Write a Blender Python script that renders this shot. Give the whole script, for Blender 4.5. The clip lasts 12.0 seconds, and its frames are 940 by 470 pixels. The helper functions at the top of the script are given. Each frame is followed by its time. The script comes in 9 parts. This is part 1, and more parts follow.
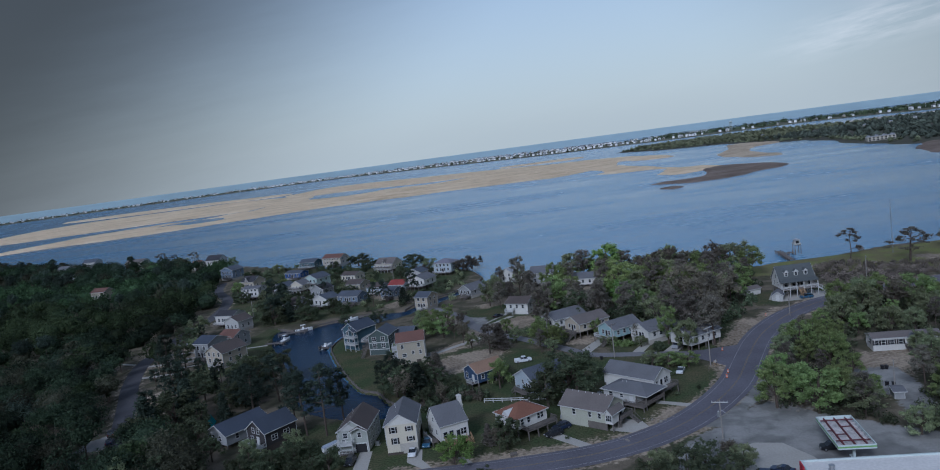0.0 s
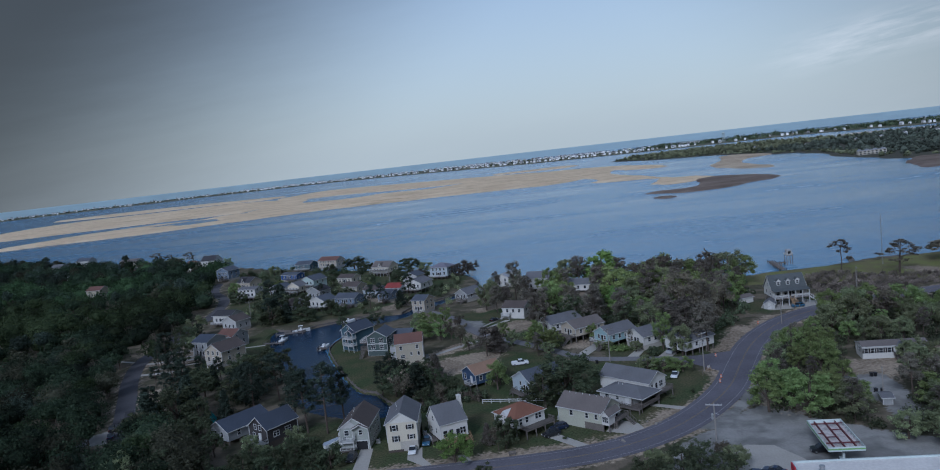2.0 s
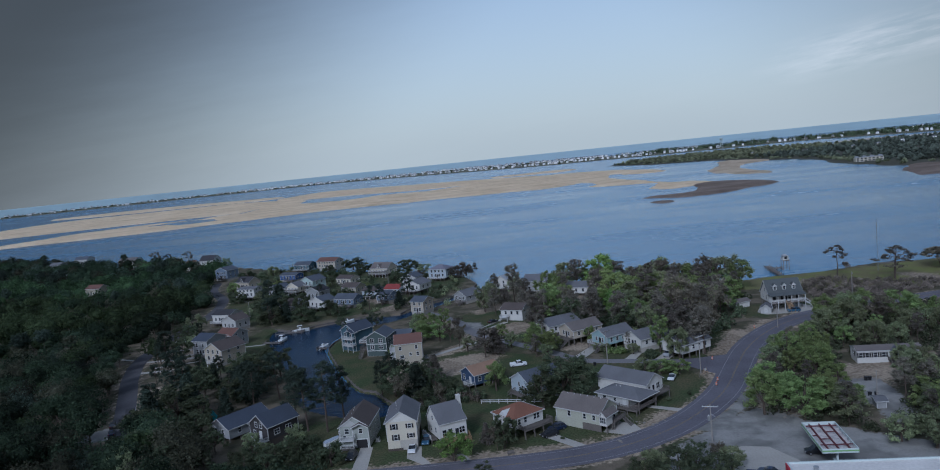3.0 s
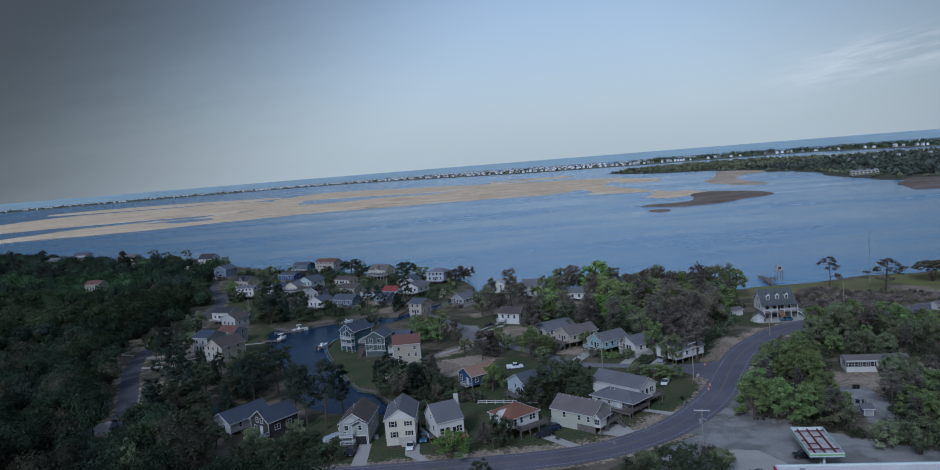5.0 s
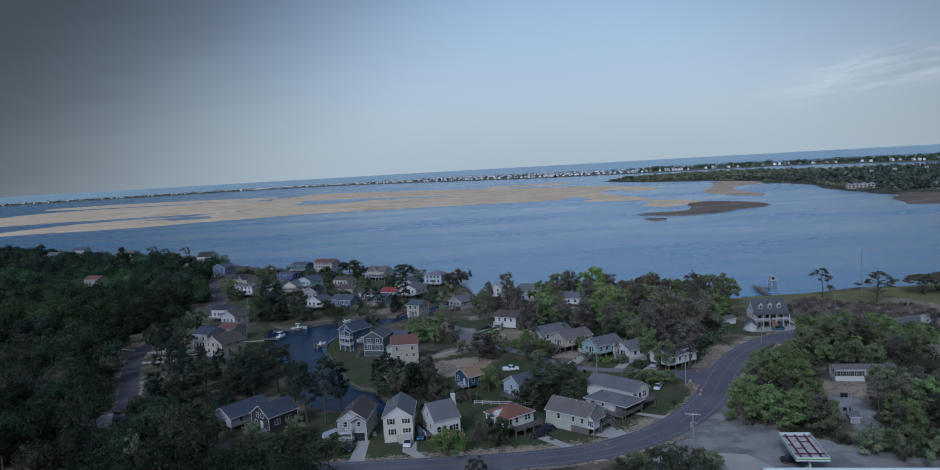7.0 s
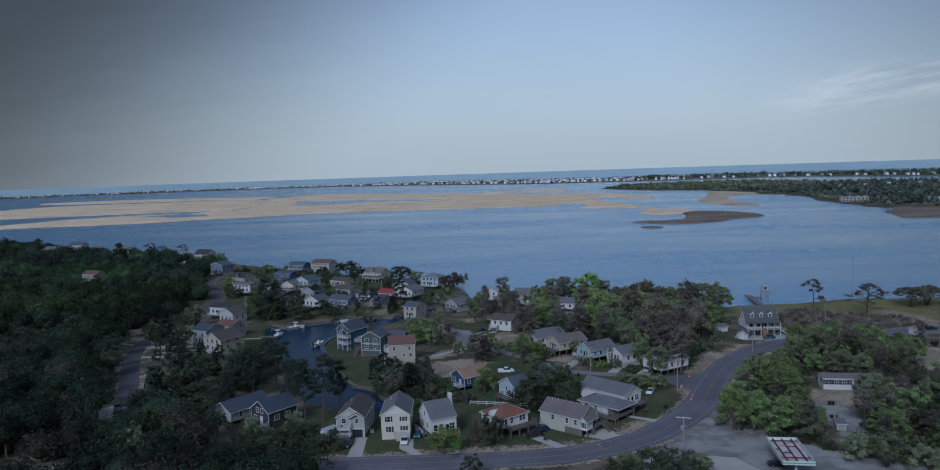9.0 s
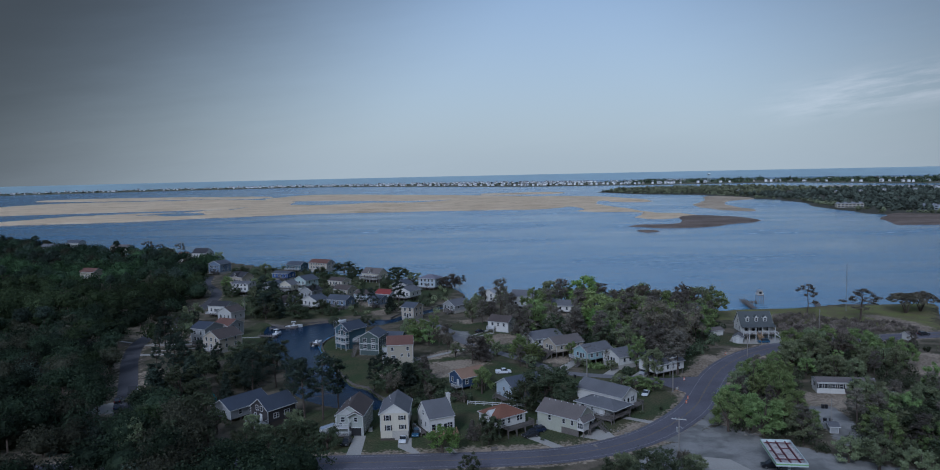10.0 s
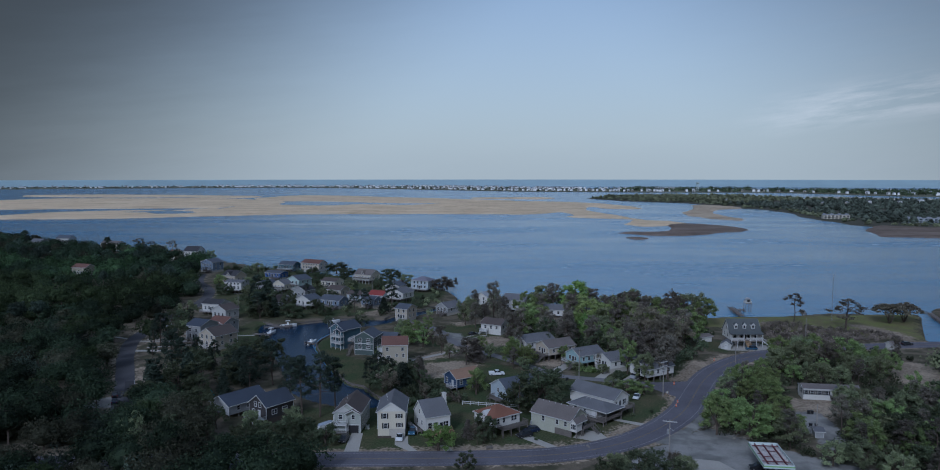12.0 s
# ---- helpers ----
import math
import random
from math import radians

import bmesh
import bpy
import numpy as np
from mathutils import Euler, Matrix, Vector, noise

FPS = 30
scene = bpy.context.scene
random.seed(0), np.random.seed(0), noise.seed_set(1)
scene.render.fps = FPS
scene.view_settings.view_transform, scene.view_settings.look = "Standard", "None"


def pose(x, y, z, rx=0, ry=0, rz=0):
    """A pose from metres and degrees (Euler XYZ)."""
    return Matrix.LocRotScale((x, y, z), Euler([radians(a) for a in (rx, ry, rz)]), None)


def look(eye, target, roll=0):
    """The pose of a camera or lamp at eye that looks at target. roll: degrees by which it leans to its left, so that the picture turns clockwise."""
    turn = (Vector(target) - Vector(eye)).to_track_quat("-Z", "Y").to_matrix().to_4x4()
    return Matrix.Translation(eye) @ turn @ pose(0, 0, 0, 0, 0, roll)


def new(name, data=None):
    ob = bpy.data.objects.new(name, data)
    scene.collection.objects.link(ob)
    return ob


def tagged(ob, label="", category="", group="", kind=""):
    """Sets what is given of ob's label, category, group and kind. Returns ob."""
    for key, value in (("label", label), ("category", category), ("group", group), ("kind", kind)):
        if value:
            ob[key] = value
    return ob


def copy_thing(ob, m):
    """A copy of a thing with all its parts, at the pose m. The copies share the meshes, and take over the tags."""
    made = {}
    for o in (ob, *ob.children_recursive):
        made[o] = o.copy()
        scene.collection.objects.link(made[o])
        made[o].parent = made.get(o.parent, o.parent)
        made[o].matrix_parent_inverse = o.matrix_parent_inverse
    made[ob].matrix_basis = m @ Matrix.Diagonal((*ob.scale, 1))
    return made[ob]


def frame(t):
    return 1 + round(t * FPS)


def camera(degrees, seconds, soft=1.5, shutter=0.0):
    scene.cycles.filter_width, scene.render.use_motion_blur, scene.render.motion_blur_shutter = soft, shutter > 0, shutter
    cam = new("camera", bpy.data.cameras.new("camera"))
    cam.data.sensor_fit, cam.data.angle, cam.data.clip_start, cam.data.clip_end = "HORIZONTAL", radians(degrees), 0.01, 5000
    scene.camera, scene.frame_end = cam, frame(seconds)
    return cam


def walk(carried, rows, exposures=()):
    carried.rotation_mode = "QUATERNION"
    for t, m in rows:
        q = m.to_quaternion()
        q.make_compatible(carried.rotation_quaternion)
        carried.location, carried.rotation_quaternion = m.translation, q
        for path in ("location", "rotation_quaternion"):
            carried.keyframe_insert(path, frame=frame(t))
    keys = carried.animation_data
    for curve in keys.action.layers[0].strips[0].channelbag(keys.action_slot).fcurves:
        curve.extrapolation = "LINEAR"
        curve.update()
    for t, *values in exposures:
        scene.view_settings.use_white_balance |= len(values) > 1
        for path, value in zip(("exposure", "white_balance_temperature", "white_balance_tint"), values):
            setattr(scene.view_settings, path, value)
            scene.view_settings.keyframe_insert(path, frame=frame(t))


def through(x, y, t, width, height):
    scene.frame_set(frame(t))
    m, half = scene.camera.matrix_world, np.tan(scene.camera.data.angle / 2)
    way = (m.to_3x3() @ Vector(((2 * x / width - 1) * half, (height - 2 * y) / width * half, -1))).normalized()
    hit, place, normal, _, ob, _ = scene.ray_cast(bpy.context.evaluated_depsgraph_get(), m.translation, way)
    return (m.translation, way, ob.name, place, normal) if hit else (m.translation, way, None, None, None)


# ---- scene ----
cam = camera(65.24, 12.0, soft=1.02)
PATH = [
    (0.0, (5.406, 27.582, 66.703), (-21.275, 1020.620, -48.031), -7.614),
    (0.5, (4.643, 26.591, 66.704), (-18.406, 1019.931, -46.185), -7.352),
    (1.0, (3.969, 25.584, 66.713), (-15.893, 1019.195, -44.385), -7.080),
    (1.5, (3.378, 24.562, 66.730), (-13.700, 1018.418, -42.628), -6.798),
    (2.0, (2.861, 23.527, 66.754), (-11.792, 1017.606, -40.915), -6.506),
    (2.5, (2.408, 22.481, 66.785), (-10.131, 1016.765, -39.241), -6.206),
    (3.0, (2.011, 21.424, 66.822), (-8.682, 1015.899, -37.606), -5.898),
    (4.0, (1.350, 19.286, 66.912), (-6.274, 1014.107, -34.444), -5.263),
    (5.0, (0.810, 17.124, 67.021), (-4.278, 1012.254, -31.414), -4.608),
    (5.5, (0.564, 16.037, 67.080), (-3.343, 1011.311, -29.943), -4.275),
    (6.0, (0.321, 14.948, 67.143), (-2.402, 1010.360, -28.500), -3.939),
    (6.5, (0.074, 13.859, 67.207), (-1.418, 1009.403, -27.082), -3.602),
    (7.0, (-0.187, 12.771, 67.273), (-0.355, 1008.441, -25.687), -3.263),
    (8.0, (-0.782, 10.604, 67.408), (2.155, 1006.508, -22.960), -2.587),
    (9.0, (-1.535, 8.457, 67.543), (5.421, 1004.567, -20.303), -1.917),
    (9.5, (-1.992, 7.395, 67.609), (7.429, 1003.594, -18.996), -1.587),
    (10.0, (-2.514, 6.343, 67.673), (9.735, 1002.616, -17.702), -1.260),
    (10.5, (-3.111, 5.301, 67.735), (12.377, 1001.634, -16.417), -0.939),
    (11.0, (-3.790, 4.271, 67.793), (15.391, 1000.642, -15.140), -0.623),
    (11.5, (-4.560, 3.255, 67.849), (18.812, 999.637, -13.870), -0.314),
    (12.0, (-5.430, 2.254, 67.900), (22.679, 998.612, -12.604), -0.013),
]
walk(cam, [(t, look(e, a, r)) for t, e, a, r in PATH], exposures=[(0.0, 0.04, 4960.0, 10.0), (6.0, -0.03, 4890.0, 10.0), (12.0, -0.15, 4850.0, 10.0)])

# ---- world and sun ----
SUN_AZ, SUN_EL = 205.0, 33.0          # degrees: clockwise from +y, above the horizon
world = bpy.data.worlds.new("world")
scene.world = world
world.use_nodes = True
wn, wl = world.node_tree.nodes, world.node_tree.links
wbg = wn["Background"]
sky = wn.new("ShaderNodeTexSky")
sky.sky_type = "NISHITA"
sky.sun_disc = False
sky.sun_elevation, sky.sun_rotation = radians(SUN_EL), radians(SUN_AZ)
sky.altitude, sky.air_density, sky.dust_density, sky.ozone_density = 50.0, 1.0, 3.0, 1.0
# thin high cloud, streaked along the horizon, more of it low down
tco = wn.new("ShaderNodeTexCoord")
sep = wn.new("ShaderNodeSeparateXYZ")
mp = wn.new("ShaderNodeMapping")
mp.inputs["Scale"].default_value = (5.0, 5.0, 34.0)
mp.inputs["Location"].default_value = (0.4, 0.0, 0.35)
cn = wn.new("ShaderNodeTexNoise")
cn.inputs["Scale"].default_value, cn.inputs["Detail"].default_value, cn.inputs["Roughness"].default_value = 1.3, 9.0, 0.62
cr = wn.new("ShaderNodeValToRGB")
cr.color_ramp.elements[0].position, cr.color_ramp.elements[1].position = 0.45, 0.66
cr.color_ramp.elements[1].color = (0.75, 0.75, 0.75, 1)
veil = wn.new("ShaderNodeMapRange")
veil.interpolation_type = "SMOOTHSTEP"
veil.inputs["From Min"].default_value, veil.inputs["From Max"].default_value = -0.02, 0.42
veil.inputs["To Min"].default_value, veil.inputs["To Max"].default_value = 0.78, 0.20
vmx = wn.new("ShaderNodeMixRGB")
vmx.inputs[2].default_value = (6.25, 6.1, 5.15, 1)
cmx = wn.new("ShaderNodeMixRGB")
cmx.inputs[2].default_value = (10.4, 9.3, 7.8, 1)
# the streaks climb gently eastwards and keep to a band some way over the horizon
tilt = wn.new("ShaderNodeMath")
tilt.operation = "MULTIPLY_ADD"
tilt.inputs[1].default_value = -0.13
com = wn.new("ShaderNodeCombineXYZ")
wl.new(tco.outputs["Generated"], sep.inputs[0])
wl.new(sep.outputs["X"], tilt.inputs[0])
wl.new(sep.outputs["Z"], tilt.inputs[2])
wl.new(sep.outputs["X"], com.inputs["X"])
wl.new(sep.outputs["Y"], com.inputs["Y"])
wl.new(tilt.outputs[0], com.inputs["Z"])
wl.new(com.outputs[0], mp.inputs["Vector"])
wl.new(mp.outputs["Vector"], cn.inputs["Vector"])
wl.new(cn.outputs["Fac"], cr.inputs["Fac"])
wl.new(sep.outputs["Z"], veil.inputs["Value"])
wl.new(veil.outputs["Result"], vmx.inputs[0])
wl.new(sky.outputs["Color"], vmx.inputs[1])
wl.new(vmx.outputs[0], cmx.inputs[1])
# streaks of cirrus, thicker towards the east
cex = wn.new("ShaderNodeMapRange")
cex.interpolation_type = "SMOOTHSTEP"
cex.inputs["From Min"].default_value, cex.inputs["From Max"].default_value = 0.34, 0.50
cex.inputs["To Min"].default_value, cex.inputs["To Max"].default_value = 0.02, 0.85
cexm = wn.new("ShaderNodeMath")
cexm.operation = "MULTIPLY"
wl.new(sep.outputs["X"], cex.inputs["Value"])
wl.new(cr.outputs["Color"], cexm.inputs[0])
wl.new(cex.outputs["Result"], cexm.inputs[1])
band = cexm.outputs[0]
for z0_, z1_ in ((-0.012, 0.016), (0.058, 0.028)):
    bnd = wn.new("ShaderNodeMapRange")
    bnd.interpolation_type = "SMOOTHSTEP"
    bnd.inputs["From Min"].default_value, bnd.inputs["From Max"].default_value = min(z0_, z1_), max(z0_, z1_)
    bnd.inputs["To Min"].default_value, bnd.inputs["To Max"].default_value = (0.06, 1.0) if z0_ < z1_ else (1.0, 0.10)
    wl.new(tilt.outputs[0], bnd.inputs["Value"])
    bml = wn.new("ShaderNodeMath")
    bml.operation = "MULTIPLY"
    wl.new(band, bml.inputs[0])
    wl.new(bnd.outputs["Result"], bml.inputs[1])
    band = bml.outputs[0]
wl.new(band, cmx.inputs[0])


def sky_vignette(side, rise, lo, hi, dens, under):
    """Lens vignetting painted into the sky colour: low grey, thickening to one side (-1 west, 1 east)."""
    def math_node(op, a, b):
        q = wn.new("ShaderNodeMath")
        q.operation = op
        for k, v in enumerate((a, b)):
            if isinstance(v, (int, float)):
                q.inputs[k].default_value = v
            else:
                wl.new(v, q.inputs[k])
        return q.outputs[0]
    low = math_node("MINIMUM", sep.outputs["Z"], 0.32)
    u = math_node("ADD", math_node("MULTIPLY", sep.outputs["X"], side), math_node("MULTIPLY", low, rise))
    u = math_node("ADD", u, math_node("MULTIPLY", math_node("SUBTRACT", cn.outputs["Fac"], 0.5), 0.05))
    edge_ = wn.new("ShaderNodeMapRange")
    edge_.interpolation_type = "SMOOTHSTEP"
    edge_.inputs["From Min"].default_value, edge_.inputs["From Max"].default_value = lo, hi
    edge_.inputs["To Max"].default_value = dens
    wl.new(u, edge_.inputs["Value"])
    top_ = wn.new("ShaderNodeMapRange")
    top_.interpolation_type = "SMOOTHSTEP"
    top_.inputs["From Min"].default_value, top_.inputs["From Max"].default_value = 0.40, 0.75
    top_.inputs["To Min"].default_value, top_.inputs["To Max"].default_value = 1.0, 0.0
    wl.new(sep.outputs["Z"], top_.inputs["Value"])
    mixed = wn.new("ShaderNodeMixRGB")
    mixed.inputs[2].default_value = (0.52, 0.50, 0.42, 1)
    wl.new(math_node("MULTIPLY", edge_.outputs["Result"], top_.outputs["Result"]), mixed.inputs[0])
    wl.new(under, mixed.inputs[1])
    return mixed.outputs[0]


# both sides of the sky are greyed to stand for lens vignetting
wl.new(sky_vignette(1.0, 1.0, 0.36, 0.95, 0.72, sky_vignette(-1.0, 1.1, 0.12, 0.72, 0.92, cmx.outputs[0])), wbg.inputs["Color"])
wbg.inputs["Strength"].default_value = 0.10

sun_data = bpy.data.lights.new("sun", "SUN")
sun_data.energy, sun_data.angle, sun_data.color = 1.55, radians(12), (1.0, 0.96, 0.95)
sun = new("sun", sun_data)
az, el = radians(SUN_AZ), radians(SUN_EL)
sdir = Vector((math.sin(az) * math.cos(el), math.cos(az) * math.cos(el), math.sin(el)))
sun.matrix_world = look(sdir * 400, (0, 0, 0))


# ---- materials ----
def mat(name, col, rough=0.8, var=0.18, big=0.15, small=3.0, bump=0.0, metal=0.0, spec=0.3, tint=0.0, kind="", step=0.16, joint=0.72):
    """A surface with variation at two scales; kind "lap": horizontal boards, "shingle": roof courses, "seam": standing seams, "plank": boards."""
    m = bpy.data.materials.new(name)
    m.use_nodes = True
    n, l = m.node_tree.nodes, m.node_tree.links
    b = n["Principled BSDF"]
    b.inputs["Roughness"].default_value, b.inputs["Metallic"].default_value = rough, metal
    b.inputs["Specular IOR Level"].default_value = spec
    tc = n.new("ShaderNodeTexCoord")
    n1, n2 = n.new("ShaderNodeTexNoise"), n.new("ShaderNodeTexNoise")
    n1.inputs["Scale"].default_value, n2.inputs["Scale"].default_value = big, small
    n1.inputs["Detail"].default_value = n2.inputs["Detail"].default_value = 5
    l.new(tc.outputs["Object"], n1.inputs["Vector"])
    l.new(tc.outputs["Object"], n2.inputs["Vector"])
    add = n.new("ShaderNodeMath")
    add.operation = "ADD"
    l.new(n1.outputs["Fac"], add.inputs[0])
    l.new(n2.outputs["Fac"], add.inputs[1])
    mr = n.new("ShaderNodeMapRange")
    mr.inputs["From Min"].default_value, mr.inputs["From Max"].default_value = 0.55, 1.45
    mr.inputs["To Min"].default_value, mr.inputs["To Max"].default_value = 1 - var, 1 + var
    l.new(add.outputs[0], mr.inputs["Value"])
    val = mr.outputs["Result"]
    if tint:
        oi = n.new("ShaderNodeObjectInfo")
        m2 = n.new("ShaderNodeMapRange")
        m2.inputs["To Min"].default_value, m2.inputs["To Max"].default_value = 1 - tint, 1 + tint
        l.new(oi.outputs["Random"], m2.inputs["Value"])
        mu = n.new("ShaderNodeMath")
        mu.operation = "MULTIPLY"
        l.new(val, mu.inputs[0])
        l.new(m2.outputs["Result"], mu.inputs[1])
        val = mu.outputs[0]
    height = n2.outputs["Fac"]
    if kind:
        mp_ = n.new("ShaderNodeSeparateXYZ")
        l.new(tc.outputs["Object"], mp_.inputs[0])
        axis = {"lap": "Z", "seam": "X", "plank": "X", "shingle": "Z"}[kind]
        mo = n.new("ShaderNodeMath")
        mo.operation = "PINGPONG" if kind == "seam" else "MODULO"
        mo.inputs[1].default_value = step
        ab = n.new("ShaderNodeMath")
        ab.operation = "ADD"
        ab.inputs[1].default_value = 400.0
        l.new(mp_.outputs[axis], ab.inputs[0])
        l.new(ab.outputs[0], mo.inputs[0])
        st = n.new("ShaderNodeMapRange")
        st.inputs["From Max"].default_value = step * 0.22
        st.inputs["To Min"].default_value = joint
        l.new(mo.outputs[0], st.inputs["Value"])
        mu2 = n.new("ShaderNodeMath")
        mu2.operation = "MULTIPLY"
        l.new(val, mu2.inputs[0])
        l.new(st.outputs["Result"], mu2.inputs[1])
        val = mu2.outputs[0]
        height = st.outputs["Result"]
    vm = n.new("ShaderNodeVectorMath")
    vm.operation = "SCALE"
    vm.inputs[0].default_value = col
    l.new(val, vm.inputs["Scale"])
    l.new(vm.outputs["Vector"], b.inputs["Base Color"])
    if bump:
        bp = n.new("ShaderNodeBump")
        bp.inputs["Strength"].default_value, bp.inputs["Distance"].default_value = bump, 0.05
        l.new(height, bp.inputs["Height"])
        l.new(bp.outputs["Normal"], b.inputs["Normal"])
    return m


def leaf_mat(name, dark, light, through=0.25, fleck=0.35):
    """Foliage: each leaf clump and each tree has a tone of its own."""
    m = bpy.data.materials.new(name)
    m.use_nodes = True
    n, l = m.node_tree.nodes, m.node_tree.links
    b = n["Principled BSDF"]
    b.inputs["Roughness"].default_value, b.inputs["Specular IOR Level"].default_value = 0.65, 0.10
    ge, oi = n.new("ShaderNodeNewGeometry"), n.new("ShaderNodeObjectInfo")
    mx = n.new("ShaderNodeMixRGB")
    mx.inputs[1].default_value, mx.inputs[2].default_value = (*dark, 1), (*light, 1)
    l.new(ge.outputs["Random Per Island"], mx.inputs[0])
    hs = n.new("ShaderNodeHueSaturation")
    for out, lo, hi in (("Hue", 0.485, 0.525), ("Value", 0.75, 1.28)):
        r = n.new("ShaderNodeMapRange")
        r.inputs["To Min"].default_value, r.inputs["To Max"].default_value = lo, hi
        l.new(oi.outputs["Random"], r.inputs["Value"])
        l.new(r.outputs["Result"], hs.inputs[out])
    tc = n.new("ShaderNodeTexCoord")
    ns = n.new("ShaderNodeTexNoise")
    ns.inputs["Scale"].default_value = 0.35
    l.new(tc.outputs["Object"], ns.inputs["Vector"])
    mr = n.new("ShaderNodeMapRange")
    mr.inputs["From Min"].default_value, mr.inputs["From Max"].default_value = 0.3, 0.7
    mr.inputs["To Min"].default_value, mr.inputs["To Max"].default_value = 0.75, 1.25
    l.new(ns.outputs["Fac"], mr.inputs["Value"])
    vm = n.new("ShaderNodeVectorMath")
    vm.operation = "SCALE"
    l.new(mx.outputs[0], hs.inputs["Color"])
    l.new(hs.outputs["Color"], vm.inputs[0])
    tn = n.new("ShaderNodeAttribute")
    tn.attribute_name = "tone"
    t2 = n.new("ShaderNodeMapRange")
    t2.inputs["To Min"].default_value, t2.inputs["To Max"].default_value = 0.4, 1.6
    l.new(tn.outputs["Fac"], t2.inputs["Value"])
    mt = n.new("ShaderNodeMath")
    mt.operation = "MULTIPLY"
    l.new(mr.outputs["Result"], mt.inputs[0])
    l.new(t2.outputs["Result"], mt.inputs[1])
    # single leaves within a spray: light and dark flecks
    nf = n.new("ShaderNodeTexNoise")
    nf.inputs["Scale"].default_value, nf.inputs["Detail"].default_value = 4.5, 3
    l.new(tc.outputs["Object"], nf.inputs["Vector"])
    mf = n.new("ShaderNodeMapRange")
    mf.inputs["From Min"].default_value, mf.inputs["From Max"].default_value = 0.32, 0.68
    mf.inputs["To Min"].default_value, mf.inputs["To Max"].default_value = 1 - fleck, 1 + fleck
    l.new(nf.outputs["Fac"], mf.inputs["Value"])
    mg = n.new("ShaderNodeMath")
    mg.operation = "MULTIPLY"
    l.new(mt.outputs[0], mg.inputs[0])
    l.new(mf.outputs["Result"], mg.inputs[1])
    l.new(mg.outputs[0], vm.inputs["Scale"])
    l.new(vm.outputs["Vector"], b.inputs["Base Color"])
    tr = n.new("ShaderNodeBsdfTranslucent")
    l.new(vm.outputs["Vector"], tr.inputs["Color"])
    ms = n.new("ShaderNodeMixShader")
    ms.inputs[0].default_value = through
    l.new(b.outputs[0], ms.inputs[1])
    l.new(tr.outputs[0], ms.inputs[2])
    l.new(ms.outputs[0], n["Material Output"].inputs["Surface"])
    return m


def water_mat(name="sound_water", ca=(0.060, 0.156, 0.274, 1), cb=(0.092, 0.212, 0.350, 1), wave=0.55, spec=0.5):
    m = bpy.data.materials.new(name)
    m.use_nodes = True
    n, l = m.node_tree.nodes, m.node_tree.links
    b = n["Principled BSDF"]
    b.inputs["Roughness"].default_value = 0.16
    b.inputs["IOR"].default_value = 1.33
    b.inputs["Specular IOR Level"].default_value = spec
    tc = n.new("ShaderNodeTexCoord")
    # wind lanes: long streaks of rougher and smoother water
    m1 = n.new("ShaderNodeMapping")
    m1.inputs["Scale"].default_value = (0.0042, 0.012, 1)
    m1.inputs["Rotation"].default_value = (0, 0, radians(-8))
    n1 = n.new("ShaderNodeTexNoise")
    n1.inputs["Scale"].default_value, n1.inputs["Detail"].default_value, n1.inputs["Roughness"].default_value = 1.0, 7, 0.62
    l.new(tc.outputs["Object"], m1.inputs["Vector"])
    l.new(m1.outputs["Vector"], n1.inputs["Vector"])
    ramp = n.new("ShaderNodeValToRGB")
    ramp.color_ramp.elements[0].position, ramp.color_ramp.elements[1].position = 0.35, 0.68
    ramp.color_ramp.elements[0].color, ramp.color_ramp.elements[1].color = ca, cb
    l.new(n1.outputs["Fac"], ramp.inputs["Fac"])
    l.new(ramp.outputs["Color"], b.inputs["Base Color"])
    rr = n.new("ShaderNodeMapRange")
    rr.inputs["From Min"].default_value, rr.inputs["From Max"].default_value = 0.35, 0.68
    rr.inputs["To Min"].default_value, rr.inputs["To Max"].default_value = 0.16, 0.30
    l.new(n1.outputs["Fac"], rr.inputs["Value"])
    l.new(rr.outputs["Result"], b.inputs["Roughness"])
    # ripples
    m2 = n.new("ShaderNodeMapping")
    m2.inputs["Scale"].default_value = (0.22, 0.55, 1)
    m2.inputs["Rotation"].default_value = (0, 0, radians(-14))
    n2 = n.new("ShaderNodeTexNoise")
    n2.inputs["Scale"].default_value, n2.inputs["Detail"].default_value = 1.4, 6
    l.new(tc.outputs["Object"], m2.inputs["Vector"])
    l.new(m2.outputs["Vector"], n2.inputs["Vector"])
    bp = n.new("ShaderNodeBump")
    bp.inputs["Strength"].default_value, bp.inputs["Distance"].default_value = wave, 0.35
    l.new(n2.outputs["Fac"], bp.inputs["Height"])
    l.new(bp.outputs["Normal"], b.inputs["Normal"])
    return m


